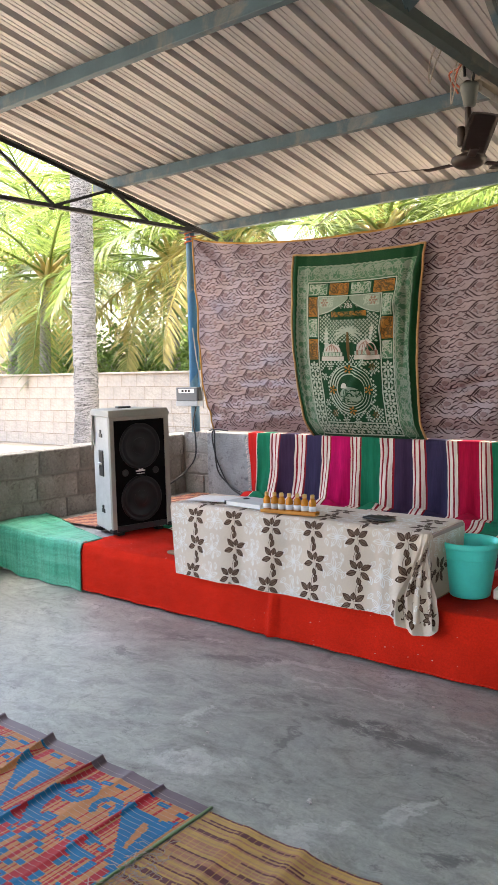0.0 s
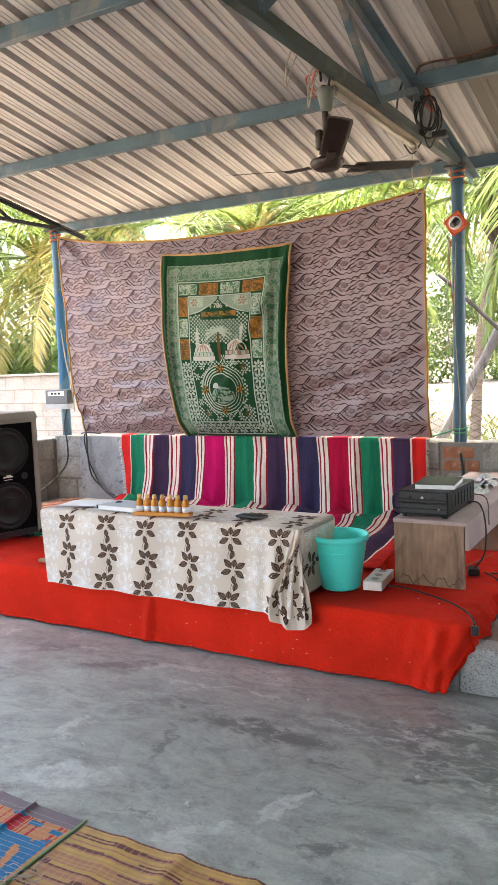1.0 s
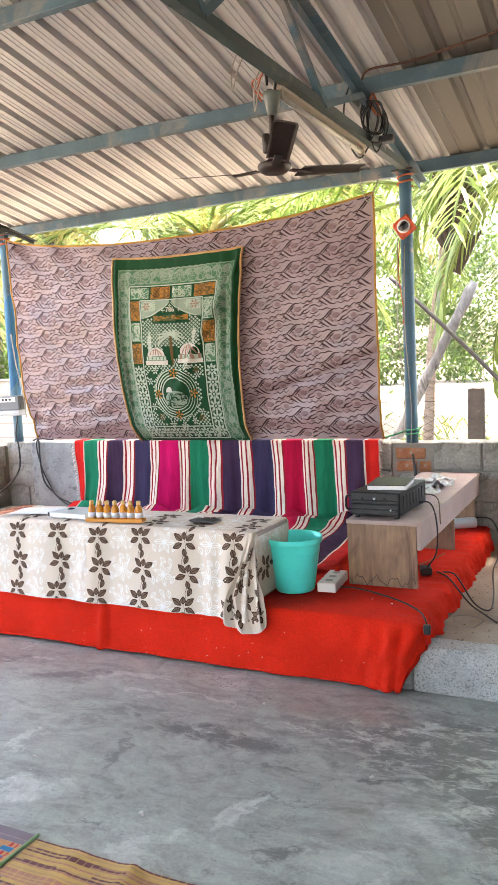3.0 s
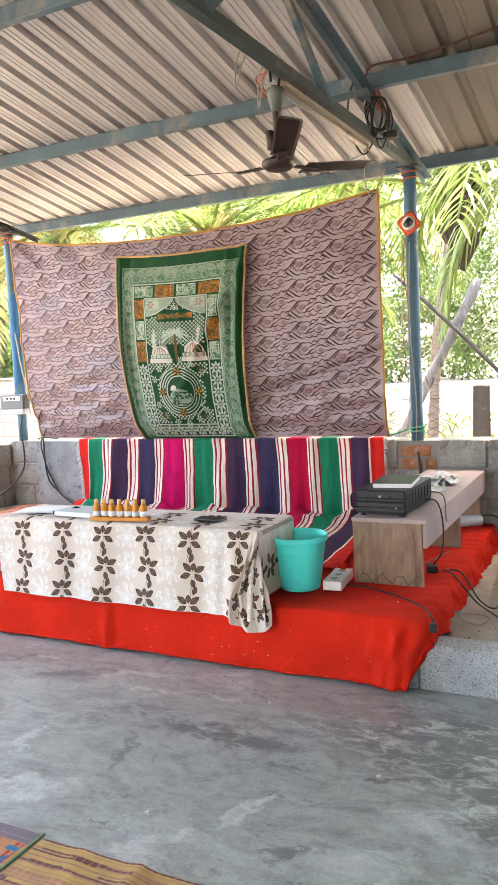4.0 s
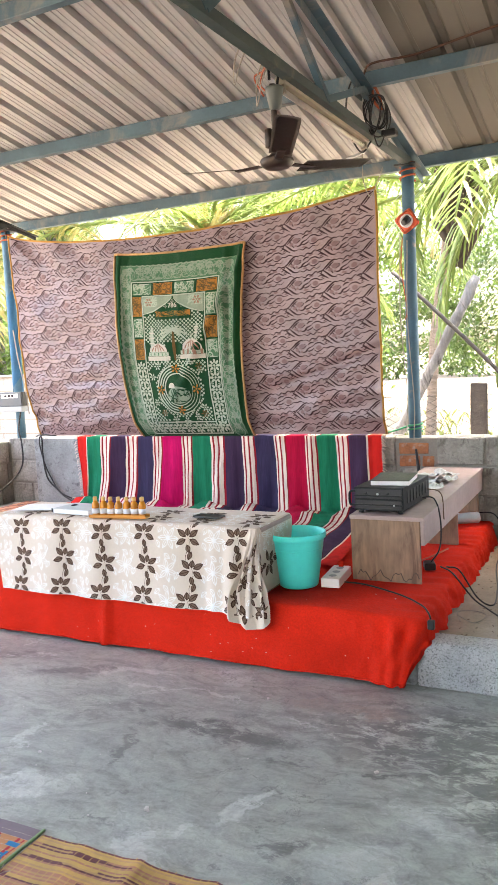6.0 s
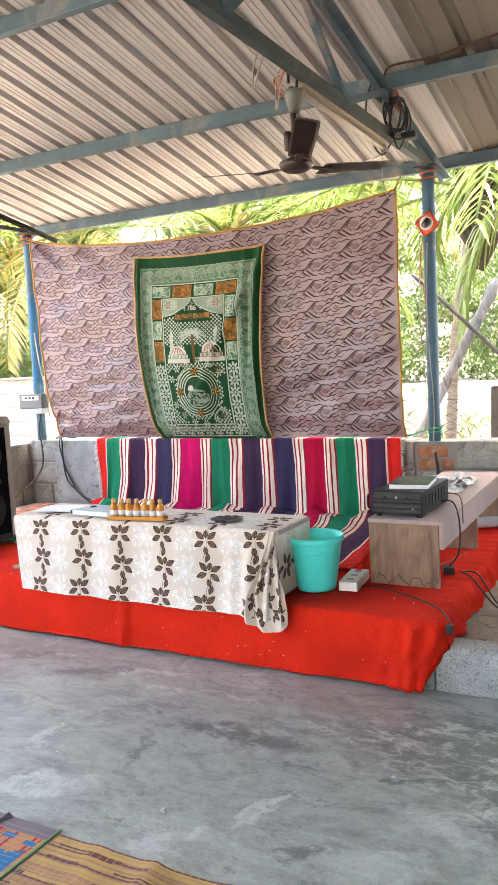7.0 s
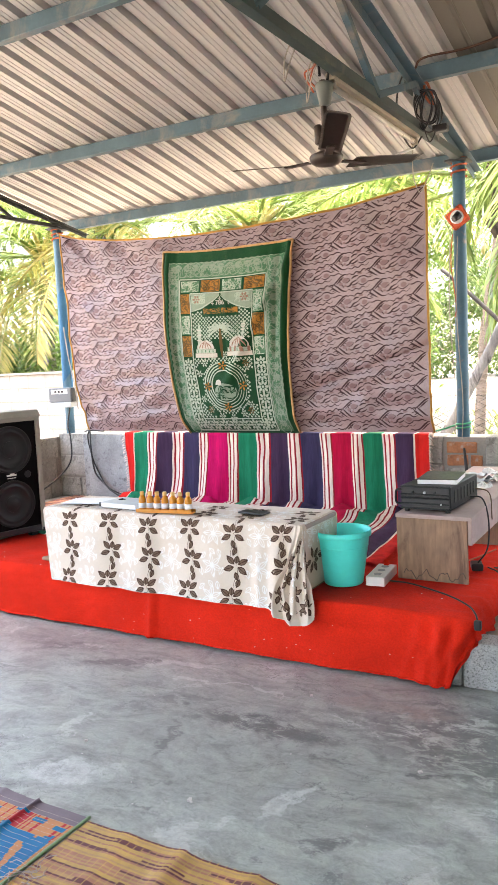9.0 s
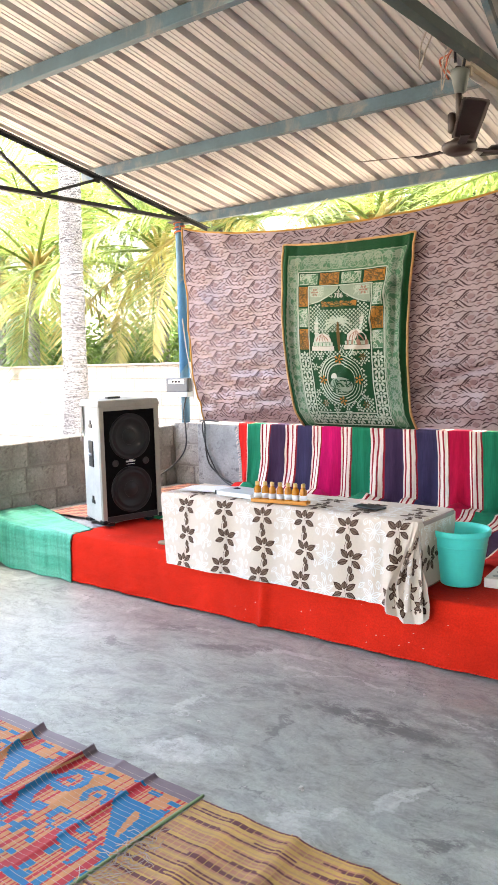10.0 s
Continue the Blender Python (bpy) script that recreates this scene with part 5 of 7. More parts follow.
# ---- striped blanket over the wall and down onto the platform
def wool(name, color):
    """Hand-woven wool: faded lengthwise streaks and a fuzzy face."""
    return surface(name, color, 0.95, var=0.24, big=5.0, small=34.0, bump=0.35, dist=0.004, stretch=(4, 4, 0.22), spec=0.12)


STRIPE = {
    "red": wool("scarlet wool", (0.62, 0.02, 0.015)),
    "green": wool("green wool", (0.008, 0.19, 0.095)),
    "purple": wool("dark purple wool", (0.055, 0.030, 0.064)),
    "navy": wool("navy wool", (0.047, 0.038, 0.086)),
    "pink": wool("magenta wool", (0.56, 0.008, 0.110)),
    "crimson": wool("crimson wool", (0.48, 0.008, 0.045)),
    "cream": wool("cream wool", (0.76, 0.61, 0.51)),
    "maroon": wool("maroon wool", (0.30, 0.015, 0.022)),
}
WOOLS = list(STRIPE)
solid = [(-4.065, -3.973, "red"), (-3.956, -3.843, "green"), (-3.721, -3.606, "purple"), (-3.467, -3.347, "navy"), (-3.238, -3.091, "pink"), (-2.977, -2.846, "green"),
         (-2.703, -2.582, "purple"), (-2.458, -2.328, "navy"), (-2.214, -2.089, "crimson"), (-1.983, -1.866, "green"), (-1.752, -1.637, "purple"), (-1.617, -1.527, "red")]
solid = [(a - (0.008 if k else 0), b + (0.008 if k and k < 10 else 0), c) for k, (a, b, c) in enumerate(solid)]
edges, cols = [], []
for k, (a, b, c) in enumerate(solid):
    n = 5
    for j in range(n):
        edges.append(a + (b - a) * j / n)
        cols.append(c)
    if k + 1 < len(solid):
        nxt = solid[k + 1][0]
        seq = ["cream"] if nxt - b < 0.03 else ["cream", "maroon", "cream", "cream", "maroon", "cream", "cream", "maroon"]
        for j, c2 in enumerate(seq):
            edges.append(b + (nxt - b) * j / len(seq))
            cols.append(c2)
edges.append(solid[-1][1])


def blanket(x, s):
    """x along the wall; s runs over the wall's top, down its face and out over the platform."""
    wob = 0.010 * math.sin(x * 11 + 1.5 * nz(x, 0, 3, 1.3)) + 0.010 * math.sin(x * 25 + 1.0 + 1.5 * nz(x, s, 5, 2.0)) + 0.007 * math.sin(x * 52 + 3 * s)
    if s < 0.10:
        return Vector((x, Y_BACK + 0.08 - s, Z_WALL + 0.012 + 0.006 * nz(x, s, 1, 8)))
    d = s - 0.10
    fall = Z_WALL - Z_STAGE
    if d < fall:
        k = d / fall
        swing = 0.022 * k * k
        x2 = x + (0.075 * k * k if x < -3.9 else 0.0) * (-3.9 - x) / 0.17 + 0.03 * k * math.sin(x * 2.2)
        y = Y_BACK - 0.034 - swing - wob * (0.25 + k) * 1.2 - 0.02 * k ** 3 - 0.014 * nz(x, d, 6, 5) - 0.007 * nz(x, d, 9, 12)
        return Vector((x2, y, Z_WALL + 0.012 - d))
    e = d - fall
    bunch = 0.034 * math.exp(-(e / 0.09) ** 2) * (1 + 0.8 * math.sin(x * 17 + 2 * nz(x, e, 4, 5))) + 0.022 * math.exp(-((e - 0.16) / 0.05) ** 2) * (1 + math.sin(x * 9 + 1))
    return Vector((x + 0.03 * math.sin(x * 2.2) + 0.10 * e, Y_BACK - 0.085 - e * 0.97, Z_STAGE + 0.022 + abs(bunch) + 0.010 * nz(x, e, 2, 4) + 0.004 * math.sin(x * 30 + 4 * e)))


bm = bmesh.new()
fall = Z_WALL - Z_STAGE
vs = [0.0, 0.05, 0.09] + steps(0.10, 0.10 + fall, 22) + steps(0.12 + fall, 0.10 + fall + 1.30, 34)
sheet(bm, blanket, edges, vs, lambda i, j: WOOLS.index(cols[i]))
blk = thing("striped_blanket", (0, 0, 0), "striped woollen blanket hung over the wall onto the platform", "blanket")
part("weave", bm, [STRIPE[k] for k in WOOLS], blk, recalc=False)
rnd = random.Random(3)
for name, x, sgn in (("fringe", -4.065, -1), ("fringe", -1.527, 1)):
    bm = bmesh.new()
    for k in range(34):
        s = 0.06 + 0.60 * k / 33
        p = blanket(x, s)
        q = p + Vector((sgn * rnd.uniform(0.018, 0.034), -0.006, rnd.uniform(-0.03, -0.005)))
        tube(bm, [p, (p + q) / 2 + Vector((0, -0.006, 0.004)), q], [0.0035, 0.004, 0.002], 5)
    tagged(part(name, bm, STRIPE["cream"], blk, "cream twisted fringe"), kind="stuff")

# ---- plywood benches
PLY = surface("worn plywood", (0.30, 0.185, 0.115), 0.75, var=0.34, big=6, small=48, bump=0.35, dist=0.003, stretch=(1, 1, 0.22), stain=((0.13, 0.075, 0.048), 13, 0.53))
PLYPINK = surface("pink laminate board", (0.37, 0.275, 0.25), 0.8, var=0.16, big=2, small=30, bump=0.08, stain=((0.38, 0.27, 0.24), 3, 0.66))
BLACK = surface("black plastic", (0.007, 0.007, 0.008), 0.45, var=0.2, small=60, bump=0.1, dist=0.001)
GREYMET = surface("dark grey metal case", (0.008, 0.009, 0.010), 0.45, spec=0.25, metal=0.0, var=0.15, small=60, bump=0.1, dist=0.001)
WHITEP = surface("white plastic", (0.74, 0.72, 0.70), 0.4, var=0.05, small=30, bump=0.05, dist=0.001)
PAPER = surface("paper", (0.72, 0.71, 0.70), 0.85, var=0.06, small=40, bump=0.1, dist=0.001)
GREYP = surface("grey plastic", (0.34, 0.36, 0.37), 0.5, var=0.1, small=30, bump=0.05)


def bench(x0, x1, y0, y1, z0, h, label, legs):
    """A low plywood bench: board top, end panels, inner legs and a deep side rail."""
    ob = thing("bench", ((x0 + x1) / 2, y0, z0), label, "bench")
    w, l = x1 - x0, y1 - y0
    bm = bmesh.new()
    box(bm, -w / 2 - 0.003, w / 2 + 0.003, -0.006, l, h - 0.02, h, 0.004)
    part("top", bm, PLYPINK, ob, "dusty pink laminate top")
    for k, y in enumerate(legs):
        bm = bmesh.new()
        box(bm, -w / 2 + (0.0 if k == 0 else 0.05), w / 2 - 0.022, y, y + 0.018, -0.016 * y, h - 0.02, 0.002)
        part("leg_panel", bm, PLY, ob)
    bm = bmesh.new()
    box(bm, w / 2 - 0.02, w / 2, 0.004, l, h - 0.135, h - 0.0205, 0.003)
    part("side_rail", bm, PLYPINK, ob, "dusty pink side board")
    return ob


right_bench = bench(-1.240, -0.880, 3.52, 4.975, Z_STAGE + 0.006, 0.322, "low plywood bench with a dusty pink top", (0.0, 0.80, 1.40))
right_bench.rotation_euler.x = radians(1.0)
# water mark along the foot of the end panel
bm = bmesh.new()
pts = [(-0.15 + 0.30 * k / 24, 0.030 + 0.020 * math.sin(k * 0.9) + 0.010 * math.sin(k * 2.3)) for k in range(25)]
for (xa, za), (xb, zb) in zip(pts, pts[1:]):
    bar(bm, (xa, -0.0015, za), (xb, -0.0015, zb), 0.003, 0.004, (0, 1, 0))
part("water_stain", bm, surface("damp plywood", (0.09, 0.06, 0.045), 0.8, var=0.2), right_bench, "dark wavy damp line")

ob = thing("table_bench", (-3.08, 3.44, Z_STAGE + 0.008), "low bench used as a table under a printed cloth", "bench", turn=-90)
bm = bmesh.new()
box(bm, 0, 0.33, 0, 1.56, 0.305, 0.325, 0.004)
part("top", bm, PLYPINK, ob)
for y in (0.02, 0.76, 1.52):
    bm = bmesh.new()
    box(bm, 0.01, 0.32, y, y + 0.018, 0, 0.305, 0.002)
    part("leg_panel", bm, PLY, ob)

TX0, TX1, TY0, TY1, TZ = -3.125, -1.535, 3.085, 3.455, Z_STAGE + 0.008 + 0.325 + 0.004
SIDE = 0.315


def tcloth(a, b):
    """Tablecloth: a runs along the table, b from its back edge over the top and down the front; its free corner falls in folds."""
    p, q = max(0.0, a - TX1), max(0.0, b - (TY1 - TY0))
    x, y, z = min(a, TX1), TY1 - min(b, TY1 - TY0), TZ + 0.0025 * nz(a, b, 3, 9)
    if p > 0 or q > 0:
        drop = min(0.43, math.hypot(p, q))
        th = math.atan2(p, q)
        bulge = math.sin(2 * th)
        flare = 0.012 + drop * (0.16 * bulge ** 2 + 0.07 * bulge * math.sin(11 * th + 1.0) + 0.03 * bulge * math.sin(23 * th))
        ripple = 0.010 * math.sin(a * 15 + 2.2 * nz(a, 0, 5, 2)) * min(1, q / 0.15) if p == 0 else 0.0
        k = min(1.0, drop / 0.02)
        z -= max(0.0, drop - 0.006 * k) * (1 - 0.05 * bulge)
        x += math.sin(th) * flare * k + 0.20 * drop * bulge * (0.5 - th / 1.57)
        y -= math.cos(th) * (flare + ripple + 0.055 * min(1, drop / 0.4)) * k + 0.10 * drop * bulge * math.sin(7 * th + 0.5) * 0.6
    if p == 0 and q > 0:
        x += 0.075 * (q / 0.4) ** 1.2 * max(0.0, (-2.95 - a) / 0.175)
        near = max(0.0, 1 - (TX1 - a) / 0.30)
        y -= 0.020 * near * math.sin(a * 60) * min(1, q / 0.2) + 0.015 * near * q / 0.4
    return Vector((x, y, z))


tc = thing("tablecloth", (0, 0, 0), "cream cotton tablecloth printed with brown leaves", "tablecloth")
BMAX = TY1 - TY0 + 0.395
bm = bmesh.new()
sheet(bm, tcloth, steps(TX0, TX1, 110) + steps(TX1 + 0.006, TX1 + SIDE, 44), steps(0, TY1 - TY0, 12) + steps(TY1 - TY0 + 0.008, BMAX, 40))
part("cotton", bm, WHITE, tc, smooth=True)


def leaf(bm, cx, cy, ang, l, w, mat_edge, mat_in, off=0.0022, lift=0.0012):
    ca, sa = math.cos(ang), math.sin(ang)
    prof = ((0, 0), (0.25, 0.75), (0.5, 1.0), (0.78, 0.6), (1.0, 0.0), (0.78, -0.6), (0.5, -1.0), (0.25, -0.75))
    lim = lambda a, b: (min(TX1 + SIDE - 0.002, max(TX0 + 0.002, a)), min(BMAX - 0.002, max(0.003, b)))
    outline = [lim(cx + (x * l) * ca - (y * w) * sa, cy + (x * l) * sa + (y * w) * ca) for x, y in prof]
    poly(bm, tcloth, outline, off, mat_edge)
    if mat_in is not None:
        for s in (1, -1):
            half = [(0.16, 0.10 * s), (0.30, 0.56 * s), (0.52, 0.72 * s), (0.84, 0.16 * s), (0.5, 0.14 * s)]
            poly(bm, tcloth, [lim(cx + (x * l) * ca - (y * w) * sa, cy + (x * l) * sa + (y * w) * ca) for x, y in half], off + lift, mat_in)


edge_b = TY1 - TY0
stray = bmesh.new()
for ci, cx in enumerate((-3.18, -2.912, -2.640, -2.382, -2.127, -1.878, -1.615, -1.36)):
    for r in range(-3, 5):
        b = edge_b + 0.042 + 0.150 * r + (0.012 if ci % 2 else 0.0)
        x = cx + 0.010 * (1 if r % 2 else -1)
        if not (0.02 < b < BMAX + 0.02) or x > TX1 + SIDE - 0.03 or x < TX0 - 0.02:
            continue
        # four leaves spread like a hand, and two single leaves on the vine below
        bm = bmesh.new()
        tilt = 0.42 if r % 2 else -0.04
        for ang, l in ((36, 0.060), (144, 0.060), (-26, 0.058), (-154, 0.058), (90, 0.040)):
            a = -radians(ang)
            leaf(bm, x + 0.010 * math.cos(a), b + 0.012 + 0.010 * math.sin(a), a + 0.4 * tilt, l, 0.0155, 0, 1)
        leaf(bm, x - 0.004, b + 0.040, radians(72), 0.044, 0.0135, 0, 1)
        leaf(bm, x + 0.020, b + 0.072, radians(112), 0.046, 0.0135, 0, 1)
        stroke(bm, tcloth, [(min(TX1 + SIDE - 0.004, x + 0.010 * math.sin(t * 6)), min(BMAX - 0.003, max(0.004, b + 0.13 * t))) for t in steps(0, 1, 8)], 0.0012, 0.003, 0)
        part("leaf_sprig", bm, [BROWN, BROWNL], tc, "dark brown leaf print")
    # white flower figure between the brown columns
    for r in range(-3, 4):
        x, b = cx + 0.131, edge_b + 0.07 + 0.150 * r
        if not (0.02 < b < BMAX) or x > TX1 + SIDE - 0.05:
            continue
        bm = bmesh.new()
        for k in range(6):
            leaf(bm, x, b, k * 1.047 + 0.3 * r, 0.060, 0.0135, 0, 1, 0.0009, 0.0007)
        for ox, ob_, oa in ((0.030, 0.070, 1.2), (-0.040, 0.090, 2.2), (0.062, 0.004, 1.9), (-0.066, 0.012, 1.1), (-0.020, -0.078, 0.4)):
            leaf(stray, x + ox, b + ob_, oa + 0.2 * r, 0.044, 0.013, 0, 1, 0.0009, 0.0007)
        part("flower_sprig", bm, [PALE, WHITE], tc, "white flower print")

tagged(part("pale_leaf_print", stray, [PALE, WHITE], tc, "scattered white leaf print"), kind="stuff")

# the loose corner, gathered in folds that hang over the platform's edge
def gathered(u, v):
    w = 0.025 + (0.165 - 0.025) * min(1.0, v * 1.5) ** 0.8
    x = -1.540 + (u - 0.50) * w - 0.010 * v + 0.02 * math.sin(5 * v + 3 * u)
    fold = abs(((u * 2.6 + 0.25 * math.sin(4 * v)) % 1.0) * 2 - 1)
    y = TY0 - 0.028 - 0.055 * v - 0.036 * fold * min(1.0, v * 1.6 + 0.15) * (1 - u ** 2) + 0.010 * nz(u, v, 3, 6)
    z = TZ + 0.004 - v * (0.462 - 0.060 * (1 - u) ** 2 - 0.055 * u ** 4)
    return Vector((x, y, z))


bm = bmesh.new()
sheet(bm, gathered, steps(0, 1, 48), steps(0, 1, 40))
part("gathered_corner", bm, WHITE, tc, "gathered hanging corner", smooth=True)


def leaf_on(bm, fn, cu, cv, ang, l, w, su, sv, off=0.003, mat=0):
    ca, sa = math.cos(ang), math.sin(ang)
    out = [(cu + ((x * l) * ca - (y * w) * sa) / su, cv + ((x * l) * sa + (y * w) * ca) / sv) for x, y in ((0, 0), (0.25, 0.75), (0.5, 1.0), (0.78, 0.6), (1.0, 0.0), (0.78, -0.6), (0.5, -1.0), (0.25, -0.75))]
    if all(0.01 < a < 0.99 and 0.01 < b < 0.99 for a, b in out):
        poly(bm, fn, out, off, mat)


rnd = random.Random(14)
for cu, cv in ((0.22, 0.36), (0.50, 0.24), (0.74, 0.44), (0.36, 0.56), (0.64, 0.68), (0.85, 0.84), (0.14, 0.76), (0.45, 0.86), (0.80, 0.20), (0.55, 0.50)):
    bm = bmesh.new()
    t0 = rnd.uniform(-0.6, 0.6)
    for a in (-0.1, -1.0, -2.1, -3.0, 1.4):
        leaf_on(bm, gathered, cu, cv, a + t0, 0.044, 0.0115, 0.24, 0.45)
        leaf_on(bm, gathered, cu + 0.016 * math.cos(a + t0) / 0.24 * 0.5, cv + 0.016 * math.sin(a + t0) / 0.45 * 0.5, a + t0, 0.026, 0.0060, 0.24, 0.45, 0.0045, 1)
    part("leaf_sprig", bm, [BROWN, BROWNL], tc, "dark brown leaf print")

# ---- things on the table
AMBER = surface("amber liquid in glass", (0.55, 0.20, 0.015), 0.12, var=0.08, small=20, bump=0.0)
CAP = surface("ochre bottle cap", (0.60, 0.36, 0.10), 0.45, var=0.06, small=30, bump=0.05)
TRAY = surface("orange plastic tray", (0.60, 0.24, 0.03), 0.4, var=0.08, small=30, bump=0.05)
ob = thing("bottle_tray", (-2.325, 3.128, TZ + 0.006), "orange tray under a row of small bottles", "tray", turn=8)
bm = bmesh.new()
box(bm, -0.158, 0.158, -0.026, 0.026, 0, 0.006, 0.002)
for y in (-0.026, 0.023):
    box(bm, -0.158, 0.158, y, y + 0.003, 0.006, 0.018)
part("base", bm, TRAY, ob)
first = None
for k in range(7):
    p = Matrix.Translation((-2.325, 3.128, TZ + 0.012)) @ pose(0, 0, 0, 0, 0, 8) @ Matrix.Translation((-0.132 + 0.044 * k, 0.003 * math.sin(k * 2), 0))
    if first is None:
        first = thing("bottle", (0, 0, 0), "small amber bottle with a white label and ochre cap", "bottle", "bottles in the tray")
        bm = bmesh.new()
        lathe(bm, [(0.016, 0), (0.0185, 0.003), (0.0185, 0.062), (0.016, 0.070), (0.009, 0.078), (0.009, 0.084)], 20)
        part("glass", bm, AMBER, first)
        bm = bmesh.new()
        lathe(bm, [(0.0188, 0.016), (0.0192, 0.016), (0.0192, 0.042), (0.0188, 0.042)], 20)
        part("label", bm, PAPER, first, "white paper label")
        bm = bmesh.new()
        lathe(bm, [(0.0100, 0.080), (0.0108, 0.082), (0.0108, 0.096), (0.0092, 0.100)], 18)
        cap = part("cap", bm, CAP, first)
        bm = bmesh.new()
        lathe(bm, [(0.0106, 0.0795), (0.0112, 0.080), (0.0112, 0.083), (0.0106, 0.0835)], 18)
        part("seal_ring", bm, TRAY, cap)
        first.matrix_basis = p
    else:
        copy_thing(first, p @ pose(0, 0, 0, 0, 0, 25 * k))

BOOKC = surface("pale grey-green book cover", (0.42, 0.46, 0.46), 0.5, var=0.08, small=30, bump=0.05)


def book(at, turn, l, w, h, cover, label, name="book"):
    ob = thing(name, at, label, "book", turn=turn)
    bm = bmesh.new()
    box(bm, -l / 2 + 0.002, l / 2 - 0.004, -w / 2 + 0.003, w / 2 - 0.003, 0.0025, h - 0.0025)
    part("page_block", bm, PAPER, ob, "cream page block")
    for z in (0.0, h - 0.0025):
        bm = bmesh.new()
        box(bm, -l / 2, l / 2, -w / 2, w / 2, z, z + 0.0025, 0.0008)
        part("cover", bm, cover, ob)
    bm = bmesh.new()
    box(bm, -l / 2 - 0.001, -l / 2 + 0.002, -w / 2, w / 2, 0, h, 0.0008)
    part("spine", bm, cover, ob)
    return ob


book((-2.64, 3.225, TZ + 0.006), -4, 0.25, 0.17, 0.026, BOOKC, "pale grey-green book lying on the table")
book((-1.078, 3.735, Z_STAGE + 0.008 + 0.322 + 0.128), 6, 0.19, 0.27, 0.026, GREYMET, "dark covered book with white page edges on the amplifier")
ob = thing("microphone", (-2.80, 3.17, TZ + 0.016), "black microphone lying on the table", "microphone", turn=40)
bm = bmesh.new()
tube(bm, [(0, 0, 0), (0.10, 0, 0)], [0.011, 0.014], 12)
part("handle", bm, BLACK, ob)
bm = bmesh.new()
tube(bm, [(0.10, 0, 0), (0.108, 0, 0), (0.125, 0, 0), (0.142, 0, 0), (0.148, 0, 0)], [0.015, 0.021, 0.024, 0.018, 0.006], 14)
part("grille", bm, GREYMET, ob)
ob = thing("paper_sheet", (-2.97, 3.27, TZ + 0.005), "white paper sheets on the table", "paper", turn=12)
for k in range(2):
    bm = bmesh.new()
    sheet(bm, lambda u, v: (u + 0.02 * k, v, 0.001 + 0.003 * k + 0.004 * nz(u, v, k, 9) ** 2), steps(-0.13, 0.13, 8), steps(-0.09, 0.09, 6))
    part("sheet", bm, PAPER, ob, recalc=False)
ob = thing("phone", (-1.87, 3.24, TZ + 0.006), "black phone lying on the cloth", "phone", turn=-8)
bm = bmesh.new()
box(bm, -0.075, 0.075, -0.036, 0.036, 0, 0.009, 0.003)
part("body", bm, BLACK, ob)
ob = thing("slipper", (-3.15, 3.20, Z_STAGE + 0.012), "tan slipper half hidden by the tablecloth", "slipper", turn=35)
bm = bmesh.new()
for k, (sx, sy, z0, z1) in enumerate(((0.10, 0.04, 0, 0.018),)):
    lathe(bm, [(0.9, z0), (1.0, z0 + 0.004), (1.0, z1 - 0.004), (0.95, z1)], 28)
for v in bm.verts:
    v.co.x *= 0.10
    v.co.y *= 0.042 * (1 + 1.2 * v.co.x)
part("sole", bm, surface("tan slipper sole", (0.34, 0.22, 0.14), 0.8, var=0.2), ob)
bm = bmesh.new()
tube(bm, smooth_path([(0.02, -0.04, 0.012), (0.025, -0.02, 0.045), (0.03, 0.01, 0.05), (0.02, 0.042, 0.012)], 4), 0.010, 6)
part("strap", bm, BROWNL, ob, "brown strap")

# ---- bucket
TEAL = surface("turquoise plastic", (0.05, 0.84, 0.75), 0.38, var=0.05, big=4, small=40, bump=0.05, dist=0.001)
ob = thing("bucket", (-1.450, 3.345, Z_STAGE + 0.012), "turquoise plastic bucket standing on the red cloth", "bucket")
ob.scale = (1.10, 1.10, 0.985)
bm = bmesh.new()
lathe(bm, [(0.070, 0.004), (0.080, 0.0), (0.084, 0.004), (0.088, 0.03), (0.116, 0.232), (0.117, 0.236), (0.124, 0.236), (0.125, 0.240), (0.125, 0.262), (0.122, 0.265), (0.117, 0.262), (0.113, 0.236), (0.084, 0.03), (0.082, 0.012)], 56)
part("shell", bm, TEAL, ob)
bm = bmesh.new()
lathe(bm, [(0.1085, 0.183), (0.1108, 0.185), (0.1112, 0.189), (0.1095, 0.191)], 56)
part("rib", bm, TEAL, ob)

# ---- extension box, plug and wires
ob = thing("extension_box", (-1.298, 3.45, Z_STAGE + 0.012), "white plastic socket extension box on the red cloth", "socket box", turn=6)
bm = bmesh.new()
box(bm, -0.045, 0.045, -0.12, 0.12, 0, 0.045, 0.004)
part("housing", bm, WHITEP, ob)
for k in range(3):
    bm = bmesh.new()
    lathe(bm, [(0.018, 0.0445), (0.019, 0.0465), (0.017, 0.047)], 20, (0, -0.07 + 0.07 * k, 0))
    part("socket", bm, GREYP, ob)
bm = bmesh.new()
box(bm, -0.012, 0.012, 0.085, 0.115, 0.045, 0.075, 0.004)
part("switch", bm, RED, ob, "red plug")


def cable(pts, r, label, mat=None, name="cable"):
    ob = thing(name, pts[0], label, "cable")
    bm = bmesh.new()
    o = Vector(pts[0])
    tube(bm, smooth_path([Vector(p) - o for p in pts], 7), r, 7)
    part("wire", bm, mat or BLACK, ob)
    return ob


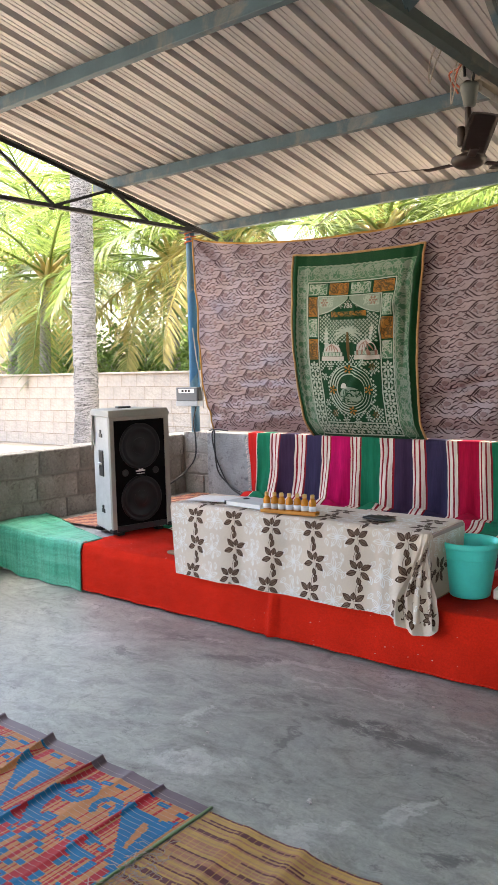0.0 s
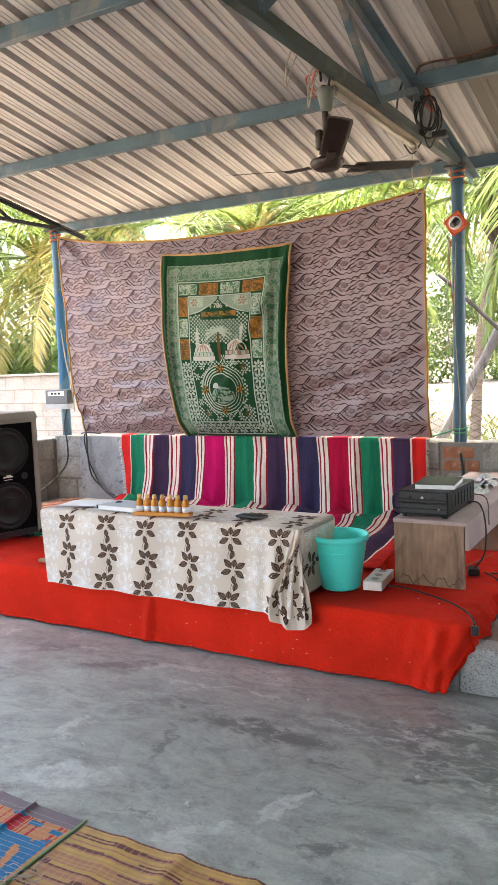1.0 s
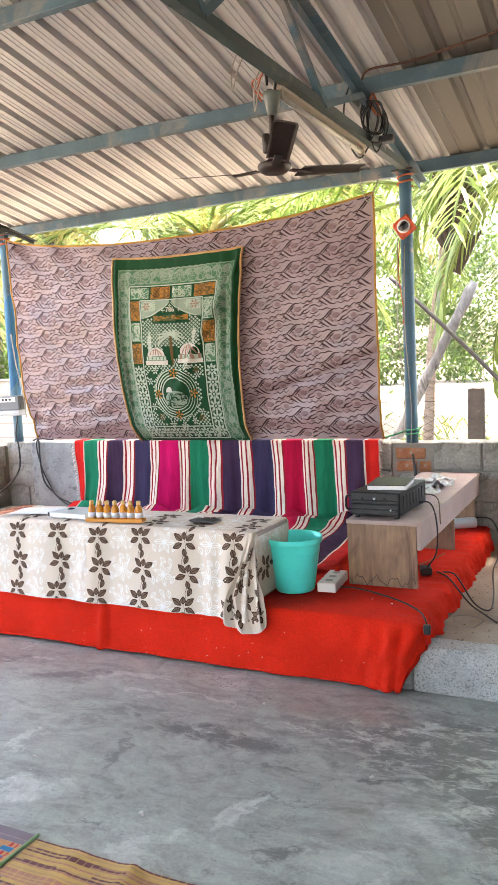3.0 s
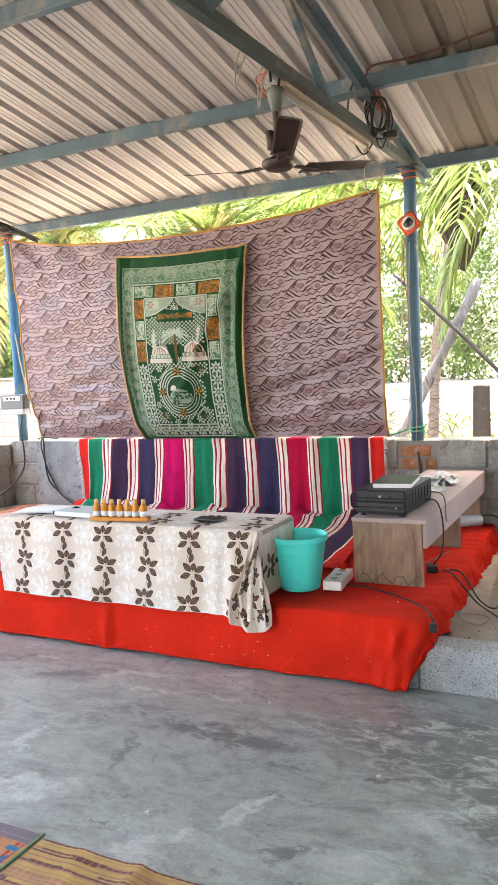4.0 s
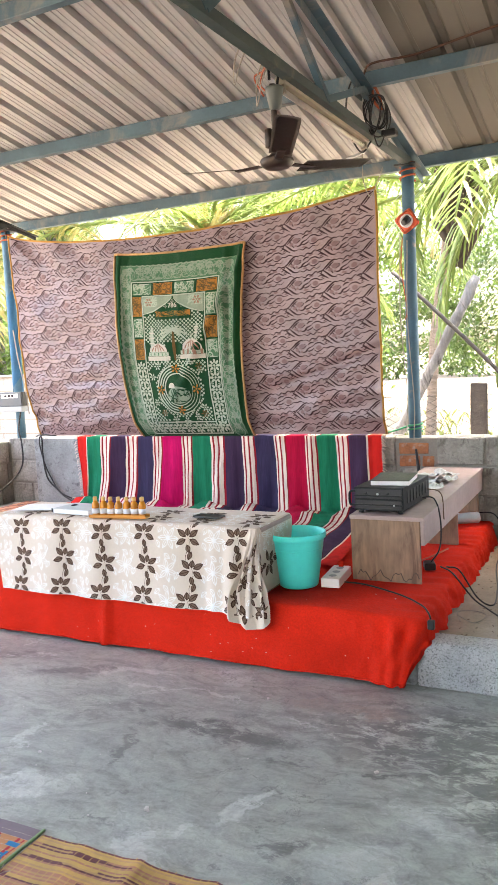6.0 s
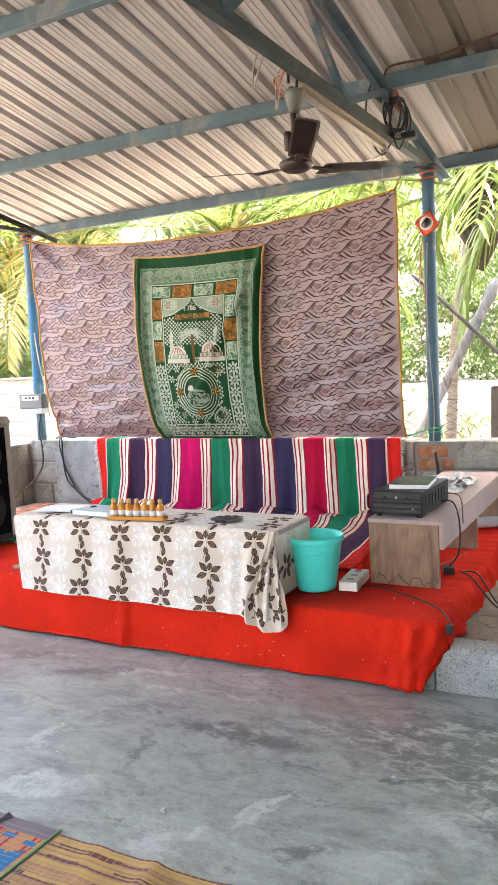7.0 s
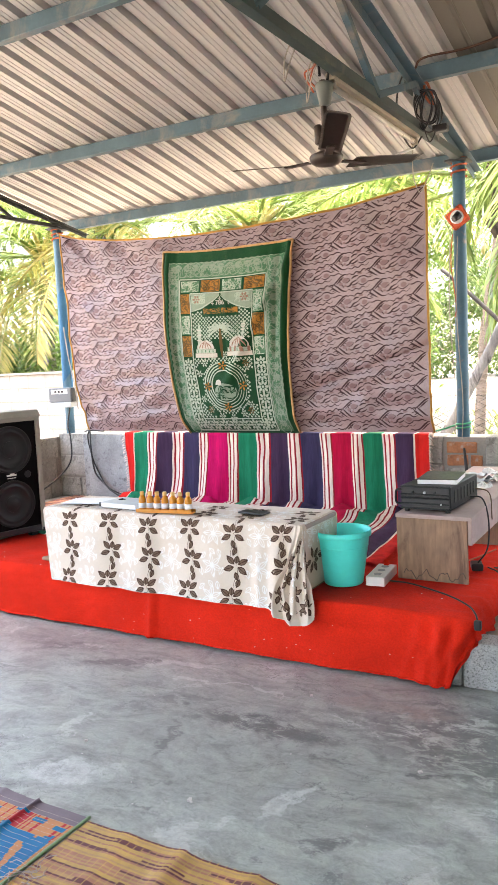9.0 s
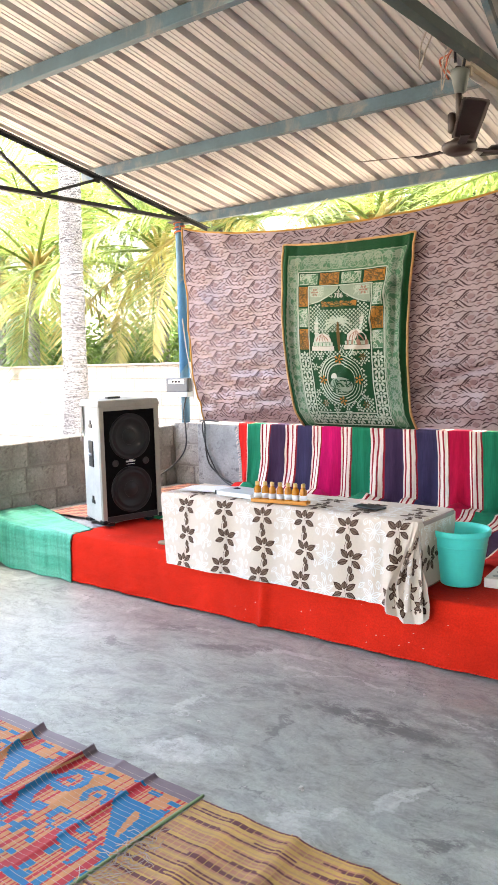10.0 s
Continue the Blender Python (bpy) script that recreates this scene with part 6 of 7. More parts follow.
ZS = Z_STAGE + 0.015
cable([(-1.24, 3.40, ZS + 0.01), (-1.14, 3.42, ZS), (-0.94, 3.31, ZS), (-0.82, 3.20, ZS), (-0.765, 3.10, ZS + 0.004), (-0.745, 3.06, ZS - 0.008)], 0.004, "black mains cable lying on the red cloth")
ob = thing("mains_plug", (-0.738, 3.04, ZS - 0.026), "black mains plug hanging at the platform corner", "plug")
bm = bmesh.new()
box(bm, -0.014, 0.014, -0.012, 0.012, -0.02, 0.02, 0.005)
part("body", bm, BLACK, ob)
ob = thing("power_adapter", (-0.925, 3.77, ZS), "black power adapter beside the bench", "adapter", turn=20)
bm = bmesh.new()
box(bm, -0.028, 0.028, -0.04, 0.04, 0, 0.036, 0.008)
part("body", bm, BLACK, ob)
ZB = Z_STAGE + 0.33
cable([(-0.98, 3.86, ZB + 0.03), (-0.90, 3.80, ZB + 0.035), (-0.862, 3.76, ZB - 0.06), (-0.862, 3.73, ZS + 0.12), (-0.92, 3.76, ZS + 0.03)], 0.004, "black cable hanging from the amplifier")
cable([(-0.98, 3.95, ZB + 0.06), (-0.89, 3.90, ZB + 0.045), (-0.868, 3.86, ZB - 0.08)], 0.003, "thin brown wire hanging from the amplifier", BROWNL)
cable([(-0.86, 3.72, ZS + 0.03), (-0.80, 3.72, ZS), (-0.70, 3.68, 0.215), (-0.62, 3.60, 0.195), (-0.54, 3.50, 0.19)], 0.004, "black cable running down onto the dirt")
cable([(-0.84, 3.76, ZS + 0.02), (-0.78, 3.78, ZS), (-0.68, 3.70, 0.21), (-0.60, 3.66, 0.195), (-0.63, 3.95, 0.19), (-0.70, 4.35, 0.20), (-0.72, 4.75, 0.24), (-0.80, 4.93, 0.36), (-0.92, 4.95, 0.37)], 0.004, "black cable looping over the dirt to the wall")
cable([(-0.72, 3.45, 0.20), (-0.64, 3.40, 0.19), (-0.60, 3.48, 0.20), (-0.66, 3.56, 0.19), (-0.73, 3.50, 0.20), (-0.70, 3.40, 0.19)], 0.003, "thin pale wire coiled on the dirt", CORD)
cable([(-0.93, 4.20, ZS), (-0.98, 4.0, ZS), (-1.05, 3.85, ZS), (-1.2, 3.75, ZS)], 0.004, "thin red wire under the bench", ORANGECORD)
cable([(-4.55, 5.02, Z_WALL + 0.01), (-4.45, 4.97, Z_WALL + 0.015), (-4.43, 4.95, 0.70), (-4.40, 4.95, 0.52), (-4.30, 4.95, 0.42), (-4.16, 4.90, 0.36), (-3.9, 4.80, ZS)], 0.007, "black cable hanging down the plastered wall")
cable([(-4.30, 4.98, Z_WALL + 0.02), (-4.47, 4.975, Z_WALL + 0.01), (-4.44, 4.965, 0.66), (-4.36, 4.96, 0.50), (-4.25, 4.93, 0.40), (-4.05, 4.9, 0.34)], 0.006, "black cable hanging down the plastered wall")
cable([(-4.68, 5.0, 1.07), (-4.69, 4.97, 0.92), (-4.66, 4.96, 0.80), (-4.655, 4.94, 0.62), (-4.66, 4.80, 0.50), (-4.66, 4.55, 0.40), (-4.62, 4.3, 0.33)], 0.007, "black cable running down the corner from the meter box")
cable([(-4.71, 5.02, 1.75), (-4.66, 5.0, 1.5), (-4.60, 4.99, 1.25), (-4.575, 4.985, 1.05)], 0.005, "pale cable beside the blue post", CORD)

# ---- amplifier
AZ = Z_STAGE + 0.008 + 0.327
ob = thing("amplifier", (-1.098, 3.765, AZ - 0.005), "black amplifier box with side handle on the bench", "amplifier", turn=-2)
bm = bmesh.new()
box(bm, -0.122, 0.122, -0.215, 0.215, 0.014, 0.128, 0.004)
part("case", bm, GREYMET, ob)
for z0, z1 in ((0.02, 0.066), (0.074, 0.122)):
    bm = bmesh.new()
    box(bm, -0.116, 0.116, -0.221, -0.2155, z0, z1, 0.002)
    plate = part("face_plate", bm, BLACK, ob)
for k in range(7):
    bm = bmesh.new()
    box(bm, 0.1225, 0.1255, -0.16 + 0.05 * k, -0.13 + 0.05 * k, 0.045, 0.105, 0.001)
    part("vent", bm, BLACK, ob)
for z in (0.022, 0.044, 0.069, 0.088, 0.124):
    bm = bmesh.new()
    box(bm, -0.120, 0.120, -0.227, -0.2205, z - 0.0035, z + 0.0035, 0.0015)
    part("rib", bm, GREYMET, ob)
for k, (x, z) in enumerate(((-0.06, 0.098), (0.0, 0.098), (0.05, 0.098), (0.08, 0.045), (-0.03, 0.045))):
    bm = bmesh.new()
    tube(bm, [(x, -0.221, z), (x, -0.230, z)], 0.006 if k < 3 else 0.004, 12)
    part("knob", bm, GREYP if k % 2 else GREYMET, plate)
for x in (-0.10, 0.10):
    for y in (-0.19, 0.19):
        bm = bmesh.new()
        tube(bm, [(x, y, 0.0), (x, y, 0.0145)], 0.013, 12)
        part("foot", bm, BLACK, ob)
bm = bmesh.new()
tube(bm, smooth_path([(-0.122, -0.20, 0.035), (-0.150, -0.20, 0.040), (-0.155, -0.20, 0.07), (-0.150, -0.20, 0.100), (-0.122, -0.20, 0.106)], 5), 0.006, 8)
part("handle", bm, GREYMET, ob)
# wrappers and odds on the bench
WRAPPER = surface("dull clear plastic", (0.48, 0.48, 0.47), 0.3, var=0.4, big=8, small=60, bump=0.4)
rnd = random.Random(12)
for k, (x, y, l, w, tn) in enumerate(((-1.03, 4.22, 0.15, 0.11, 20), (-1.10, 4.38, 0.18, 0.13, -15), (-1.00, 4.42, 0.14, 0.10, 48), (-1.13, 4.55, 0.16, 0.12, 5), (-1.02, 4.60, 0.12, 0.10, -40))):
    ob = thing("crumpled_wrapper", (x, y, AZ + 0.006 + 0.004 * k), "crumpled pale plastic wrapper on the bench", "wrapper", "wrappers on the bench", turn=tn)
    bm = bmesh.new()
    sheet(bm, lambda u, v: (u, v, 0.006 + 0.050 * abs(nz(u + k, v, k, 17))), steps(-l / 2, l / 2, 10), steps(-w / 2, w / 2, 8))
    part("sheet", bm, (WRAPPER, GREYP)[k % 2], ob, recalc=False)
ob = thing("antenna_stub", (-1.285, 4.955, Z_STAGE + 0.21), "black pen-like stub standing behind the amplifier", "stick")
bm = bmesh.new()
tube(bm, [(0.01, 0, -0.19), (0.005, 0, 0.10), (-0.01, 0, 0.26)], [0.012, 0.012, 0.008], 8)
part("rod", bm, BLACK, ob)
PIPE = surface("pale blue plastic pipe", (0.52, 0.64, 0.68), 0.4, var=0.05, small=30, bump=0.03)
ob = thing("pipe_piece", (-0.98, 4.77, Z_STAGE + 0.055), "short pale blue plastic pipe under the bench", "pipe")
bm = bmesh.new()
tube(bm, [(-0.2, -0.07, 0), (0.085, 0.10, 0), (0.09, 0.103, 0)], [0.034, 0.034, 0.028], 20)
part("barrel", bm, PIPE, ob)

# ---- loudspeaker
CASE = surface("scuffed white loudspeaker case", (0.44, 0.435, 0.42), 0.55, var=0.14, big=4, small=50, bump=0.12, dist=0.002, stain=((0.42, 0.41, 0.39), 5, 0.66))
CASEB = surface("grey-beige moulding", (0.27, 0.255, 0.22), 0.6, var=0.12, big=4, small=50, bump=0.15)
GRILLE = surface("black grille cloth", (0.003, 0.003, 0.0032), 0.9, spec=0.1, var=0.2, small=200, bump=0.4, dist=0.001)
CONE = surface("black paper cone", (0.0075, 0.0075, 0.008), 0.5, spec=0.32, var=0.15, small=80, bump=0.1)
SW, SD, SH = 0.44, 0.36, 0.795
spk = thing("loudspeaker", (-3.985, 3.53, Z_STAGE + 0.010), "white loudspeaker with black grille standing on the platform", "loudspeaker", turn=-13.0)
bm = bmesh.new()
prof = [(SD / 2, -SW / 2), (SD / 2, SW / 2), (-SD / 2, SW / 2 - 0.07), (-SD / 2, -SW / 2 + 0.07)]
lo = [bm.verts.new((x, y, 0.025)) for x, y in prof]
hi = [bm.verts.new((x, y, SH)) for x, y in prof]
bm.faces.new(lo[::-1])
bm.faces.new(hi)
for k in range(4):
    bm.faces.new((lo[k], lo[(k + 1) % 4], hi[(k + 1) % 4], hi[k]))
bmesh.ops.bevel(bm, geom=bm.edges[:], offset=0.008, segments=2, affect="EDGES", profile=0.5)
part("cabinet", bm, CASE, spk)
bm = bmesh.new()
for y0, y1, z0, z1 in ((-SW / 2 - 0.004, -SW / 2 + 0.028, 0.03, SH), (SW / 2 - 0.028, SW / 2 + 0.004, 0.03, SH), (-SW / 2 + 0.028, SW / 2 - 0.028, SH - 0.035, SH)):
    box(bm, SD / 2 - 0.01, SD / 2 + 0.018, y0, y1, z0, z1, 0.004)
part("front_frame", bm, CASEB, spk, "grey-beige front frame")
bm = bmesh.new()
top_prof = [(SD / 2 + 0.025, -SW / 2 - 0.016), (SD / 2 + 0.025, SW / 2 + 0.016), (-SD / 2 - 0.01, SW / 2 - 0.05), (-SD / 2 - 0.01, -SW / 2 + 0.05)]
lo = [bm.verts.new((x, y, SH - 0.012)) for x, y in top_prof]
hi = [bm.verts.new((x * 0.93, y * 0.94, SH + 0.034)) for x, y in top_prof]
bm.faces.new(lo[::-1])
bm.faces.new(hi)
for k in range(4):
    bm.faces.new((lo[k], lo[(k + 1) % 4], hi[(k + 1) % 4], hi[k]))
bmesh.ops.bevel(bm, geom=bm.edges[:], offset=0.006, segments=2, affect="EDGES", profile=0.5)
part("top_moulding", bm, CASEB, spk, "grey-beige moulded top")
bm = bmesh.new()
box(bm, SD / 2 - 0.006, SD / 2 + 0.006, -SW / 2 + 0.026, SW / 2 - 0.026, 0.035, SH - 0.033, 0.002)
part("grille", bm, GRILLE, spk)
for z in (0.235, 0.585):
    bm = bmesh.new()
    n = 48
    prof2 = [(0.152, 0.0), (0.152, 0.010), (0.142, 0.014), (0.134, 0.006), (0.128, 0.003), (0.120, 0.011), (0.110, 0.011), (0.102, 0.003), (0.062, 0.001), (0.056, 0.003)]
    lathe(bm, prof2, n)
    bmesh.ops.transform(bm, matrix=Matrix.Translation((SD / 2 + 0.0055, 0, z)) @ pose(0, 0, 0, 0, 90, 0), verts=bm.verts)
    wf = part("woofer", bm, CONE, spk, "round black woofer behind the grille", recalc=True)
    bm = bmesh.new()
    lathe(bm, [(0.055, 0.002), (0.054, 0.007), (0.050, 0.005), (0.040, 0.012), (0.022, 0.018), (0.002, 0.020)], n)
    bmesh.ops.transform(bm, matrix=Matrix.Translation((SD / 2 + 0.0055, 0, z)) @ pose(0, 0, 0, 0, 90, 0), verts=bm.verts)
    part("dust_cap", bm, CONE, wf)
for y in (-0.115, 0.115):
    bm = bmesh.new()
    lathe(bm, [(0.022, 0), (0.024, 0.004), (0.016, 0.006), (0.012, 0.002)], 20)
    bmesh.ops.transform(bm, matrix=Matrix.Translation((SD / 2 + 0.005, y, 0.415)) @ pose(0, 0, 0, 0, 90, 0), verts=bm.verts)
    part("port", bm, BLACK, spk)
bm = bmesh.new()
box(bm, SD / 2 - 0.002, SD / 2 + 0.014, -SW / 2 + 0.028, SW / 2 - 0.028, 0.030, 0.068, 0.004)
part("base_strip", bm, BLACK, spk, "black foot strip under the grille")
bm = bmesh.new()
box(bm, SD / 2 + 0.006, SD / 2 + 0.009, -0.035, 0.035, 0.415, 0.425, 0.001)
box(bm, SD / 2 + 0.006, SD / 2 + 0.009, -0.012, 0.020, 0.425, 0.438, 0.001)
box(bm, SD / 2 + 0.006, SD / 2 + 0.009, -0.03, 0.03, 0.400, 0.404)
part("badge", bm, WHITEP, spk, "small white badge")
# side wall details on the visible flank
side = Matrix.Translation((0, -SW / 2 + 0.035, 0)) @ pose(0, 0, 0, 0, 0, -math.degrees(math.atan2(0.07, SD)))
bm = bmesh.new()
box(bm, -0.045, 0.045, -0.008, 0.004, 0.385, 0.56, 0.004)
hd = part("handle_recess", bm, BLACK, spk, "black recessed handle")
hd.matrix_basis = side
bm = bmesh.new()
tube(bm, [(-0.03, -0.012, 0.47), (0.03, -0.012, 0.47)], 0.009, 8)
part("handle_bar", bm, GREYP, hd)
for z in (0.16, 0.665):
    bm = bmesh.new()
    box(bm, -0.03, 0.035, -0.006, 0.002, z - 0.02, z + 0.005, 0.002)
    box(bm, -0.015, 0.015, -0.006, 0.002, z + 0.005, z + 0.03, 0.002)
    c = part("side_bracket", bm, BLACK, spk)
    c.matrix_basis = side
for y in (-0.15, 0.15):
    for x in (-0.12, 0.14):
        bm = bmesh.new()
        box(bm, x - 0.03, x + 0.03, y - 0.025, y + 0.025, 0, 0.026, 0.006)
        part("foot", bm, BLACK, spk)
for y in (-SW / 2 + 0.01, SW / 2 - 0.01):
    bm = bmesh.new()
    box(bm, SD / 2 - 0.03, SD / 2 + 0.02, y - 0.016, y + 0.016, 0.022, 0.05, 0.004)
    part("corner_guard", bm, GREYMET, spk)
bm = bmesh.new()
sheet(bm, lambda u, v: (-SD / 2 - 0.006 + 0.055 * u, -SW / 2 + 0.066 - 0.016 * u - 0.010 * v + 0.005 * math.sin(9 * u + 4 * v), SH + 0.012 - (0.28 - 0.10 * u) * v), steps(0, 1, 10), steps(0, 1, 14))
part("cover_flap", bm, CASEB, spk, "loose grey-beige flap of the top cover", smooth=True, recalc=False)
ob = thing("small_box", (-4.02, 3.55, Z_STAGE + 0.010 + SH + 0.034), "small black box on the loudspeaker", "box", turn=-20)
bm = bmesh.new()
box(bm, -0.03, 0.03, -0.045, 0.045, 0, 0.014, 0.003)
part("body", bm, BLACK, ob)

# ---- meter box on the corner post
mb = thing("meter_box", (-4.735, 4.985, 1.07), "grey electric meter box fixed to the blue post", "meter box", turn=6)
bm = bmesh.new()
box(bm, -0.115, 0.115, -0.05, 0.03, 0.045, 0.165, 0.006)
part("case", bm, surface("dark grey meter case", (0.10, 0.11, 0.12), 0.5, var=0.1), mb)
bm = bmesh.new()
box(bm, -0.085, 0.085, -0.053, -0.0505, 0.115, 0.152, 0.001)
part("window", bm, PAPER, mb, "pale display window")
for k in range(3):
    bm = bmesh.new()
    box(bm, -0.05 + 0.035 * k, -0.027 + 0.035 * k, -0.0545, -0.0535, 0.125, 0.143)
    part("mark", bm, GREYMET, mb)
bm = bmesh.new()
box(bm, -0.117, 0.117, -0.054, 0.030, 0.0, 0.044, 0.005)
part("terminal_cover", bm, GREYP, mb, "grey terminal cover")
bm = bmesh.new()
box(bm, -0.09, 0.09, -0.0565, -0.0545, 0.012, 0.02)
part("script_bar", bm, GREYP, mb)
bm = bmesh.new()
box(bm, 0.1155, 0.128, -0.045, 0.03, 0.05, 0.165, 0.003)
part("side_cover", bm, BLACK, mb)

# ---- orange reel on the other post
ob = thing("orange_holder", (-1.325, 5.012, 2.225), "orange plastic holder with a white ring on the post", "holder")
ORANGEP = surface("orange plastic", (0.72, 0.10, 0.03), 0.4, var=0.06, small=30, bump=0.05)
bm = bmesh.new()
lathe(bm, [(0.078, -0.012), (0.084, -0.006), (0.084, 0.006), (0.068, 0.012)], 4)
bmesh.ops.bevel(bm, geom=bm.edges[:], offset=0.012, segments=3, affect="EDGES", profile=0.5)
bmesh.ops.transform(bm, matrix=Matrix.Translation((0, 0, 0)) @ pose(0, 0, 0, 90, 12, 0), verts=bm.verts)
part("plate", bm, ORANGEP, ob)
bm = bmesh.new()
lathe(bm, [(0.042, 0.012), (0.042, 0.020), (0.030, 0.022), (0.026, 0.016)], 32)
bmesh.ops.transform(bm, matrix=pose(0, 0, 0, 90, 0, 0), verts=bm.verts)
part("ring", bm, WHITEP, ob, "white ring")
bm = bmesh.new()
tube(bm, [(0.012, -0.016, 0.012), (-0.012, -0.048, -0.018)], [0.026, 0.018], 14)
part("hub", bm, BLACK, ob)
for k, (x0, z0, z1) in enumerate(((-0.03, -0.10, -0.62), (-0.045, -0.08, -1.36), (0.0, -0.12, -1.40))):
    cable([(-1.325 + x0, 5.0, 2.225 + z0), (-1.325 + x0 - 0.012, 4.995, 2.225 + (z0 + z1) * 0.4), (-1.325 + x0 + 0.015, 5.0, 2.225 + (z0 + z1) * 0.75), (-1.325 + x0 + 0.01, 4.985, 2.225 + z1)], 0.0035, "thin loose string hanging down the post", CORD if k else ORANGECORD, "string")
ob = thing("rope_wrap", (-1.325, 5.06, 2.54), "orange rope wound round the head of the post", "rope", "rope wraps")
bm = bmesh.new()
tube(bm, [(0.047 * math.cos(a), 0.047 * math.sin(a), 0.006 * a - 0.06) for a in steps(0, 6.28 * 3.3, 60)], 0.007, 6)
part("rope", bm, ORANGECORD, ob)
copy_thing(ob, pose(-4.745, 5.06, 2.53, 0, 0, 40))
GREENCORD = surface("green cord", (0.05, 0.30, 0.15), 0.8, var=0.2)
ob = thing("rope_wrap", (-1.325, 5.06, 0.875), "green rope knotted round the foot of the post", "rope")
bm = bmesh.new()
tube(bm, [(0.047 * math.cos(a), 0.047 * math.sin(a), 0.004 * a) for a in steps(0, 6.28 * 2.2, 44)] + [Vector((-0.12, -0.01, 0.01)), Vector((-0.2, -0.03, -0.01))], 0.006, 6)
part("rope", bm, GREENCORD, ob)
# brown-blue cloth strip wound on the corner post
BLUECLOTH = fabric("blue plastic strip", (0.03, 0.13, 0.24), 0.5, 0.15, 200, 0.1)
ob = thing("wound_strip", (-4.745, 5.06, 1.0), "blue plastic strip wound round the corner post", "strip")
bm = bmesh.new()
sheet(bm, lambda u, v: ((0.043 + 0.006 * nz(u, v, 2, 3)) * math.cos(u) + 0.01 * v, (0.043 + 0.006 * nz(v, u, 2, 3)) * math.sin(u), 0.05 + v + 0.05 * u), steps(0, 6.28 * 1.6, 40), steps(0, 0.75, 12))
part("strip", bm, BLUECLOTH, ob, smooth=True)

# ---- ceiling fan, tube light and cable coil on the truss
FANB = surface("dark brown fan enamel", (0.035, 0.022, 0.016), 0.45, metal=0.2, var=0.15, big=5, small=50, bump=0.1, dist=0.001)
FANG = surface("grey-green canopy", (0.10, 0.115, 0.10), 0.5, var=0.12, small=40, bump=0.1)
fan = thing("ceiling_fan", (-1.372, 3.14, 2.235), "dark brown three-bladed ceiling fan at rest", "ceiling fan")
bm = bmesh.new()
lathe(bm, [(0.028, -0.030), (0.050, -0.028), (0.067, -0.016), (0.073, 0.002), (0.069, 0.011), (0.045, 0.020), (0.024, 0.032), (0.016, 0.075)], 40)
part("motor", bm, FANB, fan)
bm = bmesh.new()
tube(bm, [(0, 0, 0.06), (0, 0, 0.32)], 0.013, 14)
part("rod", bm, FANB, fan)
bm = bmesh.new()
lathe(bm, [(0.014, 0.212), (0.024, 0.217), (0.037, 0.285), (0.040, 0.300), (0.036, 0.306), (0.015, 0.308)], 32, (0.008, 0, 0))
part("canopy", bm, FANG, fan, "grey-green canopy cup")
bm = bmesh.new()
tube(bm, smooth_path([(0.02, 0, 0.30), (0.03, 0, 0.36), (0.02, 0, 0.42), (-0.01, 0, 0.40), (-0.012, 0, 0.34)], 5), 0.006, 8)
part("hook", bm, GREYMET, fan)
bm = bmesh.new()
lathe(bm, [(0.012, 0.060), (0.018, 0.066), (0.018, 0.135), (0.012, 0.142)], 16, (-0.030, 0, 0))
part("capacitor", bm, FANB, fan)
for k, ang in enumerate((178, 300, 58)):
    bm = bmesh.new()
    box(bm, 0.08, 0.20, -0.018, 0.018, -0.006, 0.000, 0.002)
    arm = part("blade_arm", bm, FANB, fan)
    arm.matrix_basis = pose(0, 0, -0.004, 0, 0, ang)
    bm = bmesh.new()
    g = sheet(bm, lambda u, v: (0.13 + 0.37 * u, v * (0.046 + 0.004 * min(1, u * 1.6) - (0.006 * max(0, u - 0.96) / 0.04)), -0.006 + 0.042 * u - v * (0.0115 - 0.003 * u) - 0.003 * v * v), steps(0, 1, 14), steps(-1, 1, 6))
    bmesh.ops.solidify(bm, geom=bm.faces[:], thickness=0.0025)
    bl = part("blade", bm, FANB, arm, smooth=True)
    bl.matrix_basis = pose(0, 0, 0.004)
fan.rotation_euler.y = radians(-1.0)
for k in range(3):
    cable([(-1.375 - 0.02 * k, 3.13, 2.51), (-1.42 - 0.015 * k, 3.12, 2.55 + 0.02 * k), (-1.40, 3.10, 2.60), (-1.36, 3.08, 2.63)], 0.004, "tangled red and grey wire at the fan hook", ORANGECORD if k != 1 else CORD, "wire")

tl = thing("tube_light", (-1.355, 3.17, 2.555), "unlit fluorescent tube batten fixed under the truss", "tube light")
IVORYP = surface("yellowed white enamel", (0.30, 0.255, 0.19), 0.5, var=0.1, big=4, small=40, bump=0.08)
bm = bmesh.new()
box(bm, -0.022, 0.022, 0.0, 1.14, 0.004, 0.036, 0.004)
part("batten", bm, IVORYP, tl)
bm = bmesh.new()
tube(bm, [(-0.004, 0.03, -0.014), (-0.004, 1.11, -0.014)], 0.013, 14)
part("tube", bm, surface("dusty tube glass", (0.46, 0.42, 0.36), 0.3, var=0.1, small=30, bump=0.03), tl, "dusty white glass tube")
for y in (0.008, 1.108):
    bm = bmesh.new()
    box(bm, -0.018, 0.016, y, y + 0.024, -0.032, 0.006, 0.004)
    part("end_cap", bm, IVORYP, tl)
ob = thing("dangling_starter", (-1.40, 4.30, 2.50), "small white fitting dangling on a wire under the truss", "fitting")
bm = bmesh.new()
tube(bm, [(-0.05, -0.06, -0.03), (0.03, 0.03, 0.02)], 0.008, 8)
part("fitting", bm, WHITEP, ob)

